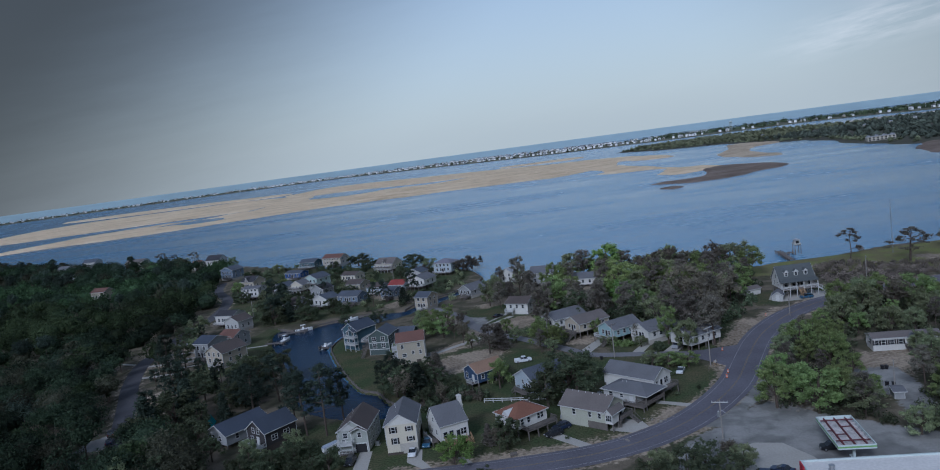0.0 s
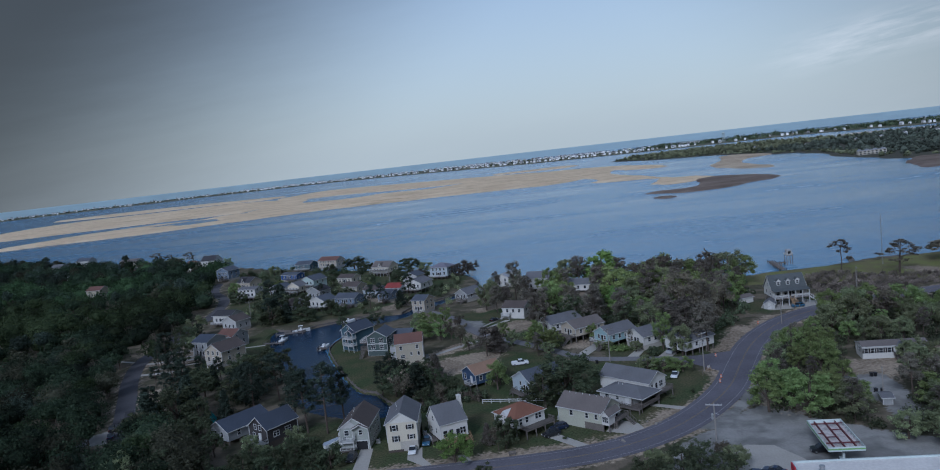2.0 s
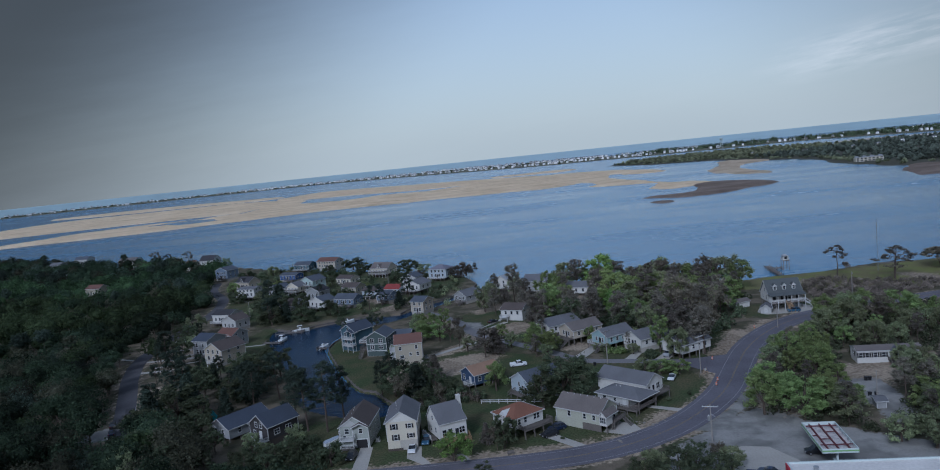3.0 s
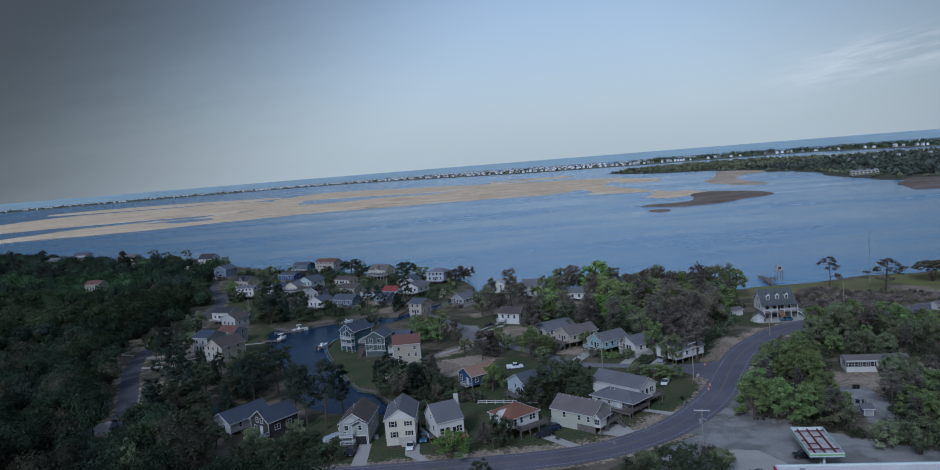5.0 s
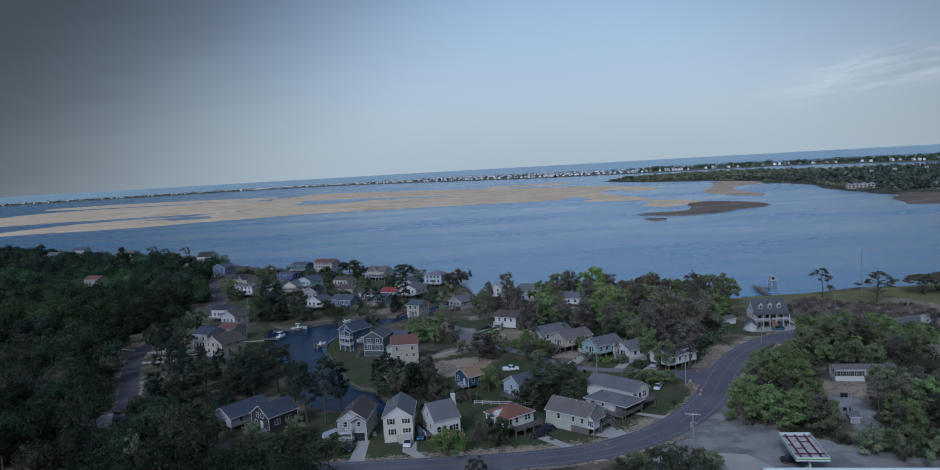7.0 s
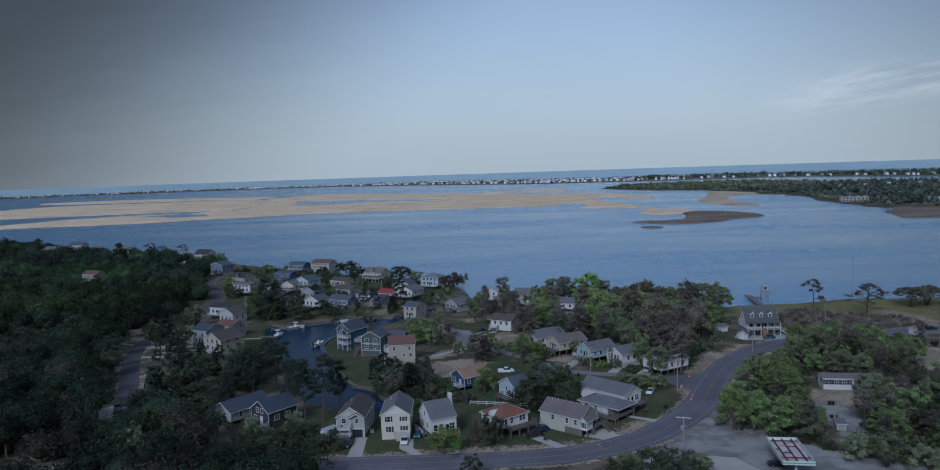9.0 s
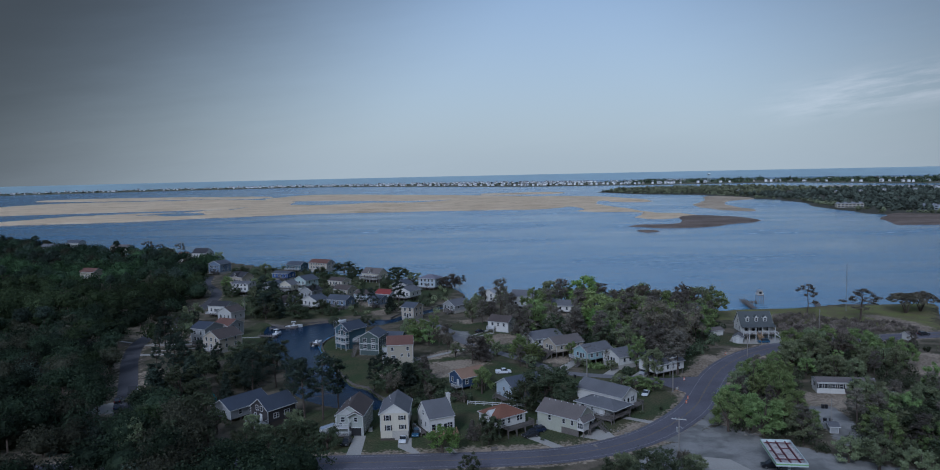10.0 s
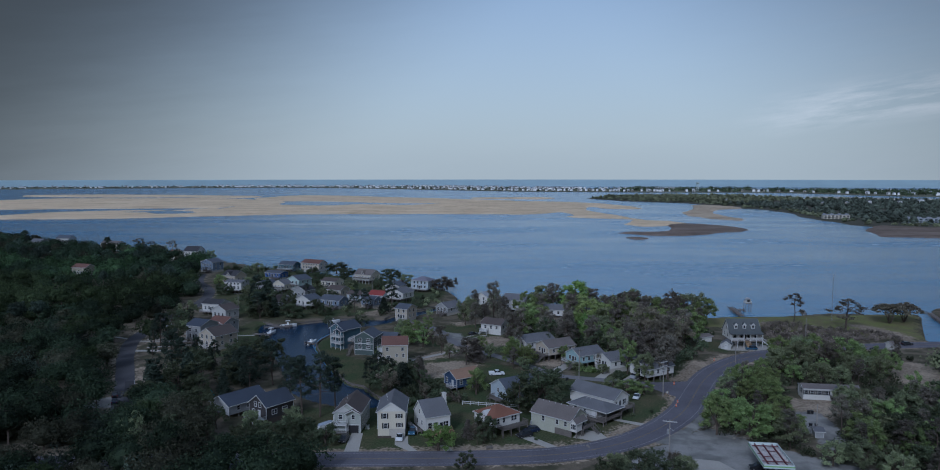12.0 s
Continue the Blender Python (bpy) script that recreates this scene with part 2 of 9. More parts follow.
def ground_mat():
    """Lawn, leaf litter, sand and gravel, mixed by the ground's own masks with ragged borders."""
    m = bpy.data.materials.new("ground")
    m.use_nodes = True
    n, l = m.node_tree.nodes, m.node_tree.links
    b = n["Principled BSDF"]
    b.inputs["Roughness"].default_value, b.inputs["Specular IOR Level"].default_value = 0.95, 0.1
    tc = n.new("ShaderNodeTexCoord")

    def nz(scale, detail=6):
        t = n.new("ShaderNodeTexNoise")
        t.inputs["Scale"].default_value, t.inputs["Detail"].default_value = scale, detail
        l.new(tc.outputs["Object"], t.inputs["Vector"])
        return t.outputs["Fac"]

    tuft = nz(1.1, 10)
    fine, mid, wide = nz(1.9, 10), nz(0.30, 8), nz(0.045)
    pr = n.new("ShaderNodeMapRange")
    pr.inputs["From Min"].default_value, pr.inputs["From Max"].default_value = 0.38, 0.66
    l.new(nz(0.12, 9), pr.inputs["Value"])
    patch = pr.outputs["Result"]

    def ramp(fac, a, c, p0=0.32, p1=0.68):
        r = n.new("ShaderNodeValToRGB")
        r.color_ramp.elements[0].position, r.color_ramp.elements[1].position = p0, p1
        r.color_ramp.elements[0].color, r.color_ramp.elements[1].color = (*a, 1), (*c, 1)
        l.new(fac, r.inputs["Fac"])
        return r.outputs["Color"]

    def mix(fac, a, c):
        r = n.new("ShaderNodeMixRGB")
        l.new(fac, r.inputs[0])
        l.new(a, r.inputs[1])
        l.new(c, r.inputs[2])
        return r.outputs[0]

    def mask(name):
        a = n.new("ShaderNodeAttribute")
        a.attribute_name = name
        ad = n.new("ShaderNodeMath")
        ad.operation = "ADD"
        l.new(a.outputs["Fac"], ad.inputs[0])
        ad2 = n.new("ShaderNodeMath")
        ad2.operation = "ADD"
        l.new(mid, ad2.inputs[0])
        l.new(tuft, ad2.inputs[1])
        ad3 = n.new("ShaderNodeMath")
        ad3.operation = "MULTIPLY_ADD"
        ad3.inputs[1].default_value, ad3.inputs[2].default_value = 0.85, -0.35
        l.new(ad2.outputs[0], ad3.inputs[0])
        l.new(ad3.outputs[0], ad.inputs[1])
        r = n.new("ShaderNodeMapRange")
        r.interpolation_type = "SMOOTHSTEP"
        r.inputs["From Min"].default_value, r.inputs["From Max"].default_value = 0.86, 1.12
        l.new(ad.outputs[0], r.inputs["Value"])
        return r.outputs["Result"]

    grass = mix(patch, ramp(fine, (0.030, 0.043, 0.020), (0.070, 0.092, 0.040), 0.34, 0.66), ramp(fine, (0.054, 0.056, 0.028), (0.120, 0.104, 0.062), 0.34, 0.66))
    litter = mix(fine, ramp(mid, (0.052, 0.045, 0.033), (0.135, 0.112, 0.080)), ramp(patch, (0.060, 0.064, 0.035), (0.190, 0.158, 0.116)))
    sand = mix(fine, ramp(patch, (0.17, 0.132, 0.095), (0.34, 0.275, 0.205)), ramp(tuft, (0.15, 0.122, 0.088), (0.40, 0.335, 0.255), 0.38, 0.62))
    gravel = mix(fine, ramp(mid, (0.140, 0.137, 0.128), (0.250, 0.243, 0.228)), ramp(patch, (0.160, 0.156, 0.147), (0.330, 0.320, 0.300)))
    meadow = mix(mid, ramp(fine, (0.095, 0.108, 0.036), (0.20, 0.198, 0.075), 0.36, 0.64), ramp(patch, (0.150, 0.120, 0.078), (0.17, 0.18, 0.066)))
    c = mix(mask("lawn"), litter, grass)
    c = mix(mask("meadow"), c, meadow)
    c = mix(mask("sand"), c, sand)
    c = mix(mask("gravel"), c, gravel)
    l.new(c, b.inputs["Base Color"])
    bp = n.new("ShaderNodeBump")
    bp.inputs["Strength"].default_value, bp.inputs["Distance"].default_value = 0.5, 0.15
    l.new(fine, bp.inputs["Height"])
    l.new(bp.outputs["Normal"], b.inputs["Normal"])
    return m


def glass_mat():
    m = mat("window_glass", (0.022, 0.026, 0.032), rough=0.06, var=0.3, big=0.3, small=0.8, spec=0.6, tint=0.35)
    return m


GLASS = glass_mat()
WHITE = mat("white_trim", (0.49, 0.49, 0.48), 0.6, 0.08, 0.4, 4)
WOOD = mat("weathered_wood", (0.138, 0.122, 0.110), 0.9, 0.3, 0.5, 6, 0.3, tint=0.12)
NEWWOOD = mat("yellow_pine_boards", (0.34, 0.23, 0.13), 0.8, 0.25, 0.5, 6, 0.2)
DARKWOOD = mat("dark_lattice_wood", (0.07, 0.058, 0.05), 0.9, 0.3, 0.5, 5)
CONCRETE = mat("concrete", (0.355, 0.335, 0.300), 0.9, 0.2, 0.12, 2.5, 0.2)
ASPHALT = mat("asphalt", (0.115, 0.109, 0.128), 0.88, 0.34, 0.09, 1.9, 0.3)
OLDASPHALT = mat("worn_asphalt", (0.165, 0.160, 0.165), 0.9, 0.25, 0.06, 1.3, 0.25)
YELLOW = mat("yellow_road_paint", (0.20, 0.155, 0.09), 0.8, 0.5, 0.15, 3)
PAINT = mat("white_road_paint", (0.27, 0.27, 0.28), 0.8, 0.45, 0.2, 3)
BARK = mat("bark", (0.085, 0.066, 0.052), 0.95, 0.35, 0.6, 5, 0.6)
PINEBARK = mat("pine_bark", (0.080, 0.062, 0.050), 0.95, 0.35, 0.6, 5, 0.6)
METAL = mat("galvanised_metal", (0.36, 0.37, 0.38), 0.45, 0.12, 0.8, 6, metal=0.6)
BLACK = mat("black_plastic", (0.02, 0.02, 0.022), 0.5, 0.2)
RUBBER = mat("tyre_rubber", (0.022, 0.022, 0.022), 0.9, 0.15)
CHROME = mat("wheel_alloy", (0.35, 0.35, 0.36), 0.35, 0.1, metal=0.8)
REDLAMP = mat("red_lamp_glass", (0.28, 0.02, 0.015), 0.2, 0.1)
LAMPGLASS = mat("clear_lamp_glass", (0.55, 0.55, 0.55), 0.15, 0.1)
ORANGE = mat("orange_plastic", (0.62, 0.13, 0.02), 0.6, 0.12)
REDSTEEL = mat("red_painted_steel", (0.105, 0.026, 0.030), 0.6, 0.25, 0.6, 4)
GREENBAND = mat("green_band", (0.18, 0.34, 0.12), 0.5, 0.1)
REDSIGN = mat("red_sign_plastic", (0.40, 0.03, 0.05), 0.5, 0.1)
WHITEROOF = mat("white_membrane_roof", (0.60, 0.575, 0.545), 0.75, 0.2, 0.15, 1.8, 0.15)
STEELWHITE = mat("white_coated_steel", (0.50, 0.56, 0.55), 0.45, 0.1, 0.3, 3)
RUBBLE = mat("rubble", (0.22, 0.20, 0.175), 0.95, 0.3, 0.8, 5, 0.4)
BOATWHITE = mat("white_gelcoat", (0.68, 0.68, 0.67), 0.3, 0.06)
TARP = mat("blue_grey_tarp", (0.30, 0.34, 0.40), 0.7, 0.15)
TURQ = mat("turquoise_tarp", (0.03, 0.28, 0.30), 0.6, 0.15)

WALLS, ROOFS = {}, {}
for k_, c_ in (("white", (0.530, 0.518, 0.485)), ("cream", (0.510, 0.470, 0.380)), ("beige", (0.383, 0.340, 0.272)), ("tan", (0.345, 0.315, 0.248)),
               ("greygreen", (0.375, 0.378, 0.310)), ("grey", (0.281, 0.285, 0.285)), ("sage", (0.306, 0.323, 0.293)), ("mint", (0.357, 0.442, 0.425)),
               ("paleblue", (0.36, 0.41, 0.45)), ("lightblue", (0.306, 0.374, 0.442)), ("navy", (0.040, 0.066, 0.125)), ("blue", (0.035, 0.080, 0.24)),
               ("teal", (0.062, 0.112, 0.142)), ("aqua", (0.27, 0.375, 0.39)), ("bluegrey", (0.145, 0.187, 0.255)), ("darkgrey", (0.047, 0.043, 0.044)),
               ("darkgreen", (0.072, 0.096, 0.092)), ("salmon", (0.340, 0.187, 0.145)), ("palegrey", (0.400, 0.398, 0.385))):
    WALLS[k_] = mat(k_ + "_siding", c_, 0.75, 0.10, 0.25, 3.0, 0.35, kind="lap", step=0.18, joint=0.80)
for k_, c_ in (("grey", (0.132, 0.132, 0.142)), ("dark", (0.045, 0.044, 0.05)), ("brown", (0.088, 0.072, 0.066)), ("slate", (0.080, 0.090, 0.112)),
               ("red", (0.140, 0.075, 0.060)), ("orange", (0.185, 0.088, 0.058)), ("brightred", (0.23, 0.05, 0.045)), ("light", (0.30, 0.31, 0.33)),
               ("purple", (0.17, 0.165, 0.20)), ("green", (0.084, 0.092, 0.094)), ("navyroof", (0.052, 0.062, 0.085)), ("tanroof", (0.25, 0.16, 0.11)), ("midbrown", (0.142, 0.124, 0.117))):
    ROOFS[k_] = mat(k_ + "_shingles", c_, 0.92, 0.22, 0.22, 5.0, 0.5, kind="shingle", step=0.15, joint=0.78)

OAK = leaf_mat("oak_leaves", (0.058, 0.072, 0.042), (0.118, 0.136, 0.078), 0.44, 0.28)
SPRING = leaf_mat("spring_leaves", (0.214, 0.266, 0.104), (0.344, 0.416, 0.174), 0.60, 0.26)
# western oaks: dark leaves, dimmed further in colour to carry lens vignetting
LIVEOAK_DIM = leaf_mat("dimmed_live_oak_leaves", (0.020, 0.033, 0.020), (0.050, 0.072, 0.040), 0.28, 0.22)
GREENOAK_DIM = leaf_mat("dimmed_green_oak_leaves", (0.030, 0.048, 0.022), (0.068, 0.098, 0.043), 0.35, 0.18)
# far woods: distance haze mixed into the leaf colour, greyer than OAK
FARWOOD = leaf_mat("hazed_woodland_leaves", (0.074, 0.086, 0.068), (0.104, 0.118, 0.092), 0.35, 0.10)
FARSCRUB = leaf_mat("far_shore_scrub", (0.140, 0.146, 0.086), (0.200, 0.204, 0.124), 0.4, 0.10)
UMBER = leaf_mat("budding_oak_leaves", (0.040, 0.042, 0.028), (0.082, 0.084, 0.054), 0.35, 0.25)
DARKPINE = leaf_mat("dark_pine_needles", (0.030, 0.042, 0.032), (0.066, 0.084, 0.062), 0.4, 0.25)
LIME = leaf_mat("lime_leaves", (0.145, 0.235, 0.060), (0.250, 0.360, 0.115), 0.45)
PINE = leaf_mat("pine_needles", (0.166, 0.150, 0.125), (0.274, 0.247, 0.206), 0.58, 0.28)
BROWN = leaf_mat("budding_twigs", (0.142, 0.124, 0.094), (0.230, 0.201, 0.154), 0.56, 0.28)
OLIVE = leaf_mat("olive_leaves", (0.216, 0.236, 0.134), (0.342, 0.372, 0.214), 0.60, 0.26)
BRUSH = leaf_mat("brown_brush", (0.205, 0.168, 0.148), (0.262, 0.216, 0.190), 0.55, 0.15)


# ---- building blocks ----
def finish(name, bm, material):
    bmesh.ops.recalc_face_normals(bm, faces=bm.faces)
    me = bpy.data.meshes.new(name)
    bm.to_mesh(me)
    bm.free()
    me.materials.append(material)
    return me


def part(name, bm, material, parent, label=""):
    ob = new(name, finish(name, bm, material))
    ob.parent = parent
    return tagged(ob, label)


def shared(name, me, parent, m=None):
    ob = new(name, me)
    ob.parent = parent
    if m is not None:
        ob.matrix_basis = m
    return ob


def thing(name, label, category, x=0.0, y=0.0, z=0.0, yaw=0.0, group=""):
    ob = new(name)
    ob.empty_display_size = 0.5
    ob.matrix_basis = pose(x, y, z, 0, 0, yaw)
    return tagged(ob, label, category, group)


def box(bm, x0, x1, y0, y1, z0, z1, m=None):
    v = [bm.verts.new(p if m is None else m @ Vector(p)) for p in
         ((x0, y0, z0), (x1, y0, z0), (x1, y1, z0), (x0, y1, z0), (x0, y0, z1), (x1, y0, z1), (x1, y1, z1), (x0, y1, z1))]
    for f in ((0, 3, 2, 1), (4, 5, 6, 7), (0, 1, 5, 4), (1, 2, 6, 5), (2, 3, 7, 6), (3, 0, 4, 7)):
        bm.faces.new([v[i] for i in f])
    return v


def hull(bm, ring_a, ring_b):
    """A solid between two rings of the same number of corners."""
    a, b = [bm.verts.new(p) for p in ring_a], [bm.verts.new(p) for p in ring_b]
    k = len(a)
    bm.faces.new(a[::-1])
    bm.faces.new(b)
    for i in range(k):
        bm.faces.new((a[i], a[(i + 1) % k], b[(i + 1) % k], b[i]))


def tube(bm, p, q, r0, r1=None, n=7):
    """A tapered round bar from p to q."""
    p, q = Vector(p), Vector(q)
    r1 = r0 if r1 is None else r1
    t = (q - p).normalized()
    u = t.orthogonal().normalized()
    w = t.cross(u)
    ang = [2 * math.pi * i / n for i in range(n)]
    hull(bm, [p + r0 * (math.cos(a) * u + math.sin(a) * w) for a in ang], [q + r1 * (math.cos(a) * u + math.sin(a) * w) for a in ang])


def cube_bm(*dims):
    bm = bmesh.new()
    box(bm, *dims)
    return bm


CACHE = {}


def cached(key, make):
    if key not in CACHE:
        CACHE[key] = make()
    return CACHE[key]


# ---- plan: lines on the ground ----
def curve_pts(ctrl, step=3.0):
    """A smooth line through control points, at about even steps."""
    p = np.array(ctrl, float)
    p = np.vstack([2 * p[0] - p[1], p, 2 * p[-1] - p[-2]])
    out = []
    for i in range(1, len(p) - 2):
        k = max(2, int(np.linalg.norm(p[i + 1] - p[i]) / step))
        for s in np.arange(k) / k:
            out.append(0.5 * (2 * p[i] + (p[i + 1] - p[i - 1]) * s + (2 * p[i - 1] - 5 * p[i] + 4 * p[i + 1] - p[i + 2]) * s * s
                              + (3 * p[i] - p[i - 1] - 3 * p[i + 1] + p[i + 2]) * s ** 3))
    out.append(p[-2])
    return np.array(out)


def inside(px, py, poly):
    r = np.zeros(np.shape(px), bool)
    q = np.asarray(poly, float)
    for (ax, ay), (bx, by) in zip(q, np.roll(q, -1, 0)):
        c = ((ay > py) != (by > py))
        with np.errstate(divide="ignore", invalid="ignore"):
            r ^= c & (px < (bx - ax) * (py - ay) / (by - ay + 1e-12) + ax)
    return r


def line_dist(px, py, pts, closed=False):
    d = np.full(np.shape(px), 1e9)
    q = np.asarray(pts, float)
    ends = np.roll(q, -1, 0) if closed else q[1:]
    for (ax, ay), (bx, by) in zip(q, ends):
        vx, vy = bx - ax, by - ay
        t = np.clip(((px - ax) * vx + (py - ay) * vy) / (vx * vx + vy * vy + 1e-9), 0, 1)
        d = np.minimum(d, np.hypot(px - ax - t * vx, py - ay - t * vy))
    return d


def signed(px, py, poly):
    """Distance to a closed outline, positive within it."""
    d = line_dist(px, py, poly, True)
    return np.where(inside(px, py, poly), d, -d)


ROAD = curve_pts([(-420, 171), (-250, 172), (-120, 173.5), (-43, 174.6), (-15, 174.4), (5, 174.6), (18, 175.6), (27, 177.7), (35, 181.2), (44, 187.2),
                  (53.5, 196.6), (63, 209.3), (72.3, 227), (80.6, 242), (90.2, 255), (103, 267.5), (120, 277), (145, 283), (170, 286.6), (200, 288.8), (320, 293), (700, 300)])
LANE = curve_pts([(59.5, 235.2), (55, 237.5), (47, 240.6), (37.6, 244), (30.5, 247.5), (25, 256), (13, 273.5), (1, 289), (-6, 305), (-9.4, 319), (-24, 345)])
LEFTROAD = curve_pts([(-92, 176), (-98, 205), (-108, 232), (-119, 258), (-129, 282), (-137, 310), (-139, 350), (-139, 395), (-147, 436), (-166, 474), (-176, 510)])
SHORE = curve_pts([(-1500, 1500), (-900, 1180), (-536, 858), (-400, 735), (-300, 672), (-216, 618), (-132, 540), (-83, 503), (-41, 472), (-14, 446), (-5, 424),
                   (-2, 402), (-14.5, 379), (-23, 369), (-31, 362), (-37, 349), (-49, 351), (-62, 347), (-74, 341), (-79, 334), (-92, 342), (-89, 318), (-76, 287),
                   (-63, 252), (-56.5, 232), (-47, 221), (-35, 214.5), (-27, 214), (-25.5, 221), (-29, 227.5), (-33, 236), (-38.5, 240), (-46, 257), (-54, 279),
                   (-59, 297), (-57, 311), (-53, 325), (-39, 334), (-27, 348), (-15, 366), (-1, 386), (6, 402), (20, 399), (36, 384), (64, 372), (96, 352), (112, 347),
                   (136, 349), (161, 350), (182, 356), (206, 352), (224, 353), (216, 338), (199, 310), (191, 294), (203, 293), (214, 312), (229, 342), (252, 372), (330, 380), (480, 420), (900, 470)], 6.0)
LAND = np.vstack([SHORE, [(2500, 480), (2500, -900), (-2500, -900), (-2500, 1500)]])


def flat_strip(name, pts, half, z, material, label, offset=0.0, close=None):
    """A strip of even width along a line, with thickness."""
    p = np.asarray(pts)
    t = np.gradient(p, axis=0)
    t /= np.linalg.norm(t, axis=1)[:, None] + 1e-9
    nrm = np.stack([t[:, 1], -t[:, 0]], 1)
    a, b = p + nrm * (offset - half), p + nrm * (offset + half)
    k = len(p)
    verts = [(x, y, z) for x, y in a] + [(x, y, z) for x, y in b] + [(x, y, z - 0.15) for x, y in a] + [(x, y, z - 0.15) for x, y in b]
    faces = []
    for i in range(k - 1):
        faces += [(i, i + k, i + k + 1, i + 1), (i, i + 1, i + 1 + 2 * k, i + 2 * k), (i + k, i + 3 * k, i + 3 * k + 1, i + k + 1)]
    me = bpy.data.meshes.new(name)
    me.from_pydata(verts, [], faces)
    me.materials.append(material)
    return tagged(new(name, me), label, name.split("_")[0], kind="structure")


def plate(name, corners, z, thick, material, label, category, kind="structure"):
    """A flat slab with the given outline."""
    bm = bmesh.new()
    hull(bm, [(x, y, z - thick) for x, y in corners], [(x, y, z) for x, y in corners])
    return tagged(new(name, finish(name, bm, material)), label, category, kind=kind)


# ---- ground, water, roads ----
def axis(parts_):
    return np.unique(np.concatenate([np.arange(a, b, s) for a, b, s in parts_]))


LAWNS = [[(-62, 176), (40, 176), (60, 222), (20, 246), (-22, 222), (-60, 206)], [(-60, 262), (-22, 222), (20, 246), (12, 262), (-14, 275), (-40, 272), (-52, 310), (-60, 300)],
         [(66, 182), (78, 226), (84, 240), (74, 205)], [(38, 243), (62, 234), (84, 262), (70, 282), (40, 268)], [(-175, 545), (-30, 480), (-8, 420), (-30, 372), (-90, 350), (-125, 380)],
         [(-112, 270), (-95, 345), (-72, 290)], [(-18, 300), (2, 276), (24, 262), (34, 272), (24, 300), (22, 345), (0, 340), (-12, 325)], [(96, 278), (122, 284), (122, 296), (96, 296)]]
SANDS = [[(-32, 246), (-8, 246), (6, 262), (-2, 268), (-28, 256)], [(51.4, 198.1), (58, 206), (64, 217), (66, 226), (61, 223), (60.5, 212), (49, 198.5)], [(66, 230), (75, 243), (87, 260), (83.2, 266), (75.2, 252), (68, 240)], [(40.9, 197.8), (44.6, 197.4), (47.5, 194.1), (44, 190.4), (40.4, 191.0)], [(30, 182), (40, 188), (48, 197), (42, 196), (34, 188)],
         [(92, 205), (122, 210), (128, 222), (100, 216), (92, 212)], [(147, 228), (158, 236), (168, 252), (160, 262), (149, 252), (143, 236)], [(183, 292), (190, 302), (186, 322), (176, 330), (180, 305)],
         [(63, 184), (69, 183), (74, 186), (72, 200), (67, 201.5)], [(-48, 365.5), (-35.4, 376.5), (-32.5, 365), (-44, 356.5)], [(76, 240), (86, 254), (104, 272), (98, 274), (78, 254)], [(-46, 176), (40, 179), (40, 184), (-46, 179)],
         [(96, 206), (88, 190), (94, 188), (104, 206)], [(96, 202), (114, 205), (122, 211), (116, 217), (98, 217)], [(-60, 398), (-36, 384), (-30, 372), (-52, 380)], [(-8, 285), (18, 292), (20, 300), (-4, 300)], [(26, 262), (34, 258), (40, 262), (30, 270)],
         [(-130, 300), (-112, 300), (-112, 330), (-130, 330)], [(-104, 225), (-96, 222), (-108, 262), (-114, 260)], [(20, 330), (60, 340), (60, 352), (20, 350)],
         [(-20, 309), (-9, 306), (-8, 318), (-22, 332), (-28, 330)], [(4, 300), (14, 296), (20, 304), (12, 309)], [(-16, 268), (-4, 276), (-8, 282), (-20, 272)], [(0, 330), (14, 340), (12, 346), (-4, 338)]]
GRAVELS = [[(34, 163), (41, 176), (50, 183), (60, 190.5), (65, 193), (70, 187), (75, 180), (84, 171), (97, 161), (130, 140), (130, 60), (28, 60), (34, 150)], [(-11.9, 316), (-1, 315), (0, 290), (-6, 298)], [(89, 207), (101, 204.5), (95, 190), (88, 189)], [(46.5, 183.5), (57, 193), (67, 206.5), (69.5, 205), (60, 191), (52, 181)],
           [(88, 178), (94, 176), (100, 198), (94, 200)], [(-114, 216), (-102, 217), (-106, 225), (-113, 225)]]
MEADOWS = [[(104, 330), (114, 346), (160, 349), (206, 351), (222, 352), (198, 312), (188, 296), (150, 312), (128, 318)]]

gx = axis([(-2500, -700, 150), (-700, -260, 12), (-260, 250, 2.0), (250, 400, 8), (400, 2501, 150)])
gy = axis([(-900, 60, 60), (60, 150, 6), (150, 400, 2.0), (400, 560, 3.5), (560, 900, 10), (900, 1621, 60)])
GX, GY = np.meshgrid(gx, gy, indexing="ij")
sd = signed(GX, GY, LAND)
HZ = np.clip(sd * 0.9, -2.4, 0.0)
ii = np.arange(GX.size).reshape(GX.shape)
quads = np.stack([ii[:-1, :-1], ii[1:, :-1], ii[1:, 1:], ii[:-1, 1:]], -1).reshape(-1, 4)
keep = (sd.ravel()[quads] > -14).any(1)
quads = quads[keep]
used, quads = np.unique(quads, return_inverse=True)
quads = quads.reshape(-1, 4)
me = bpy.data.meshes.new("ground")
me.from_pydata(np.stack([GX.ravel()[used], GY.ravel()[used], HZ.ravel()[used]], 1).tolist(), [], quads.tolist())
ux, uy = GX.ravel()[used], GY.ravel()[used]
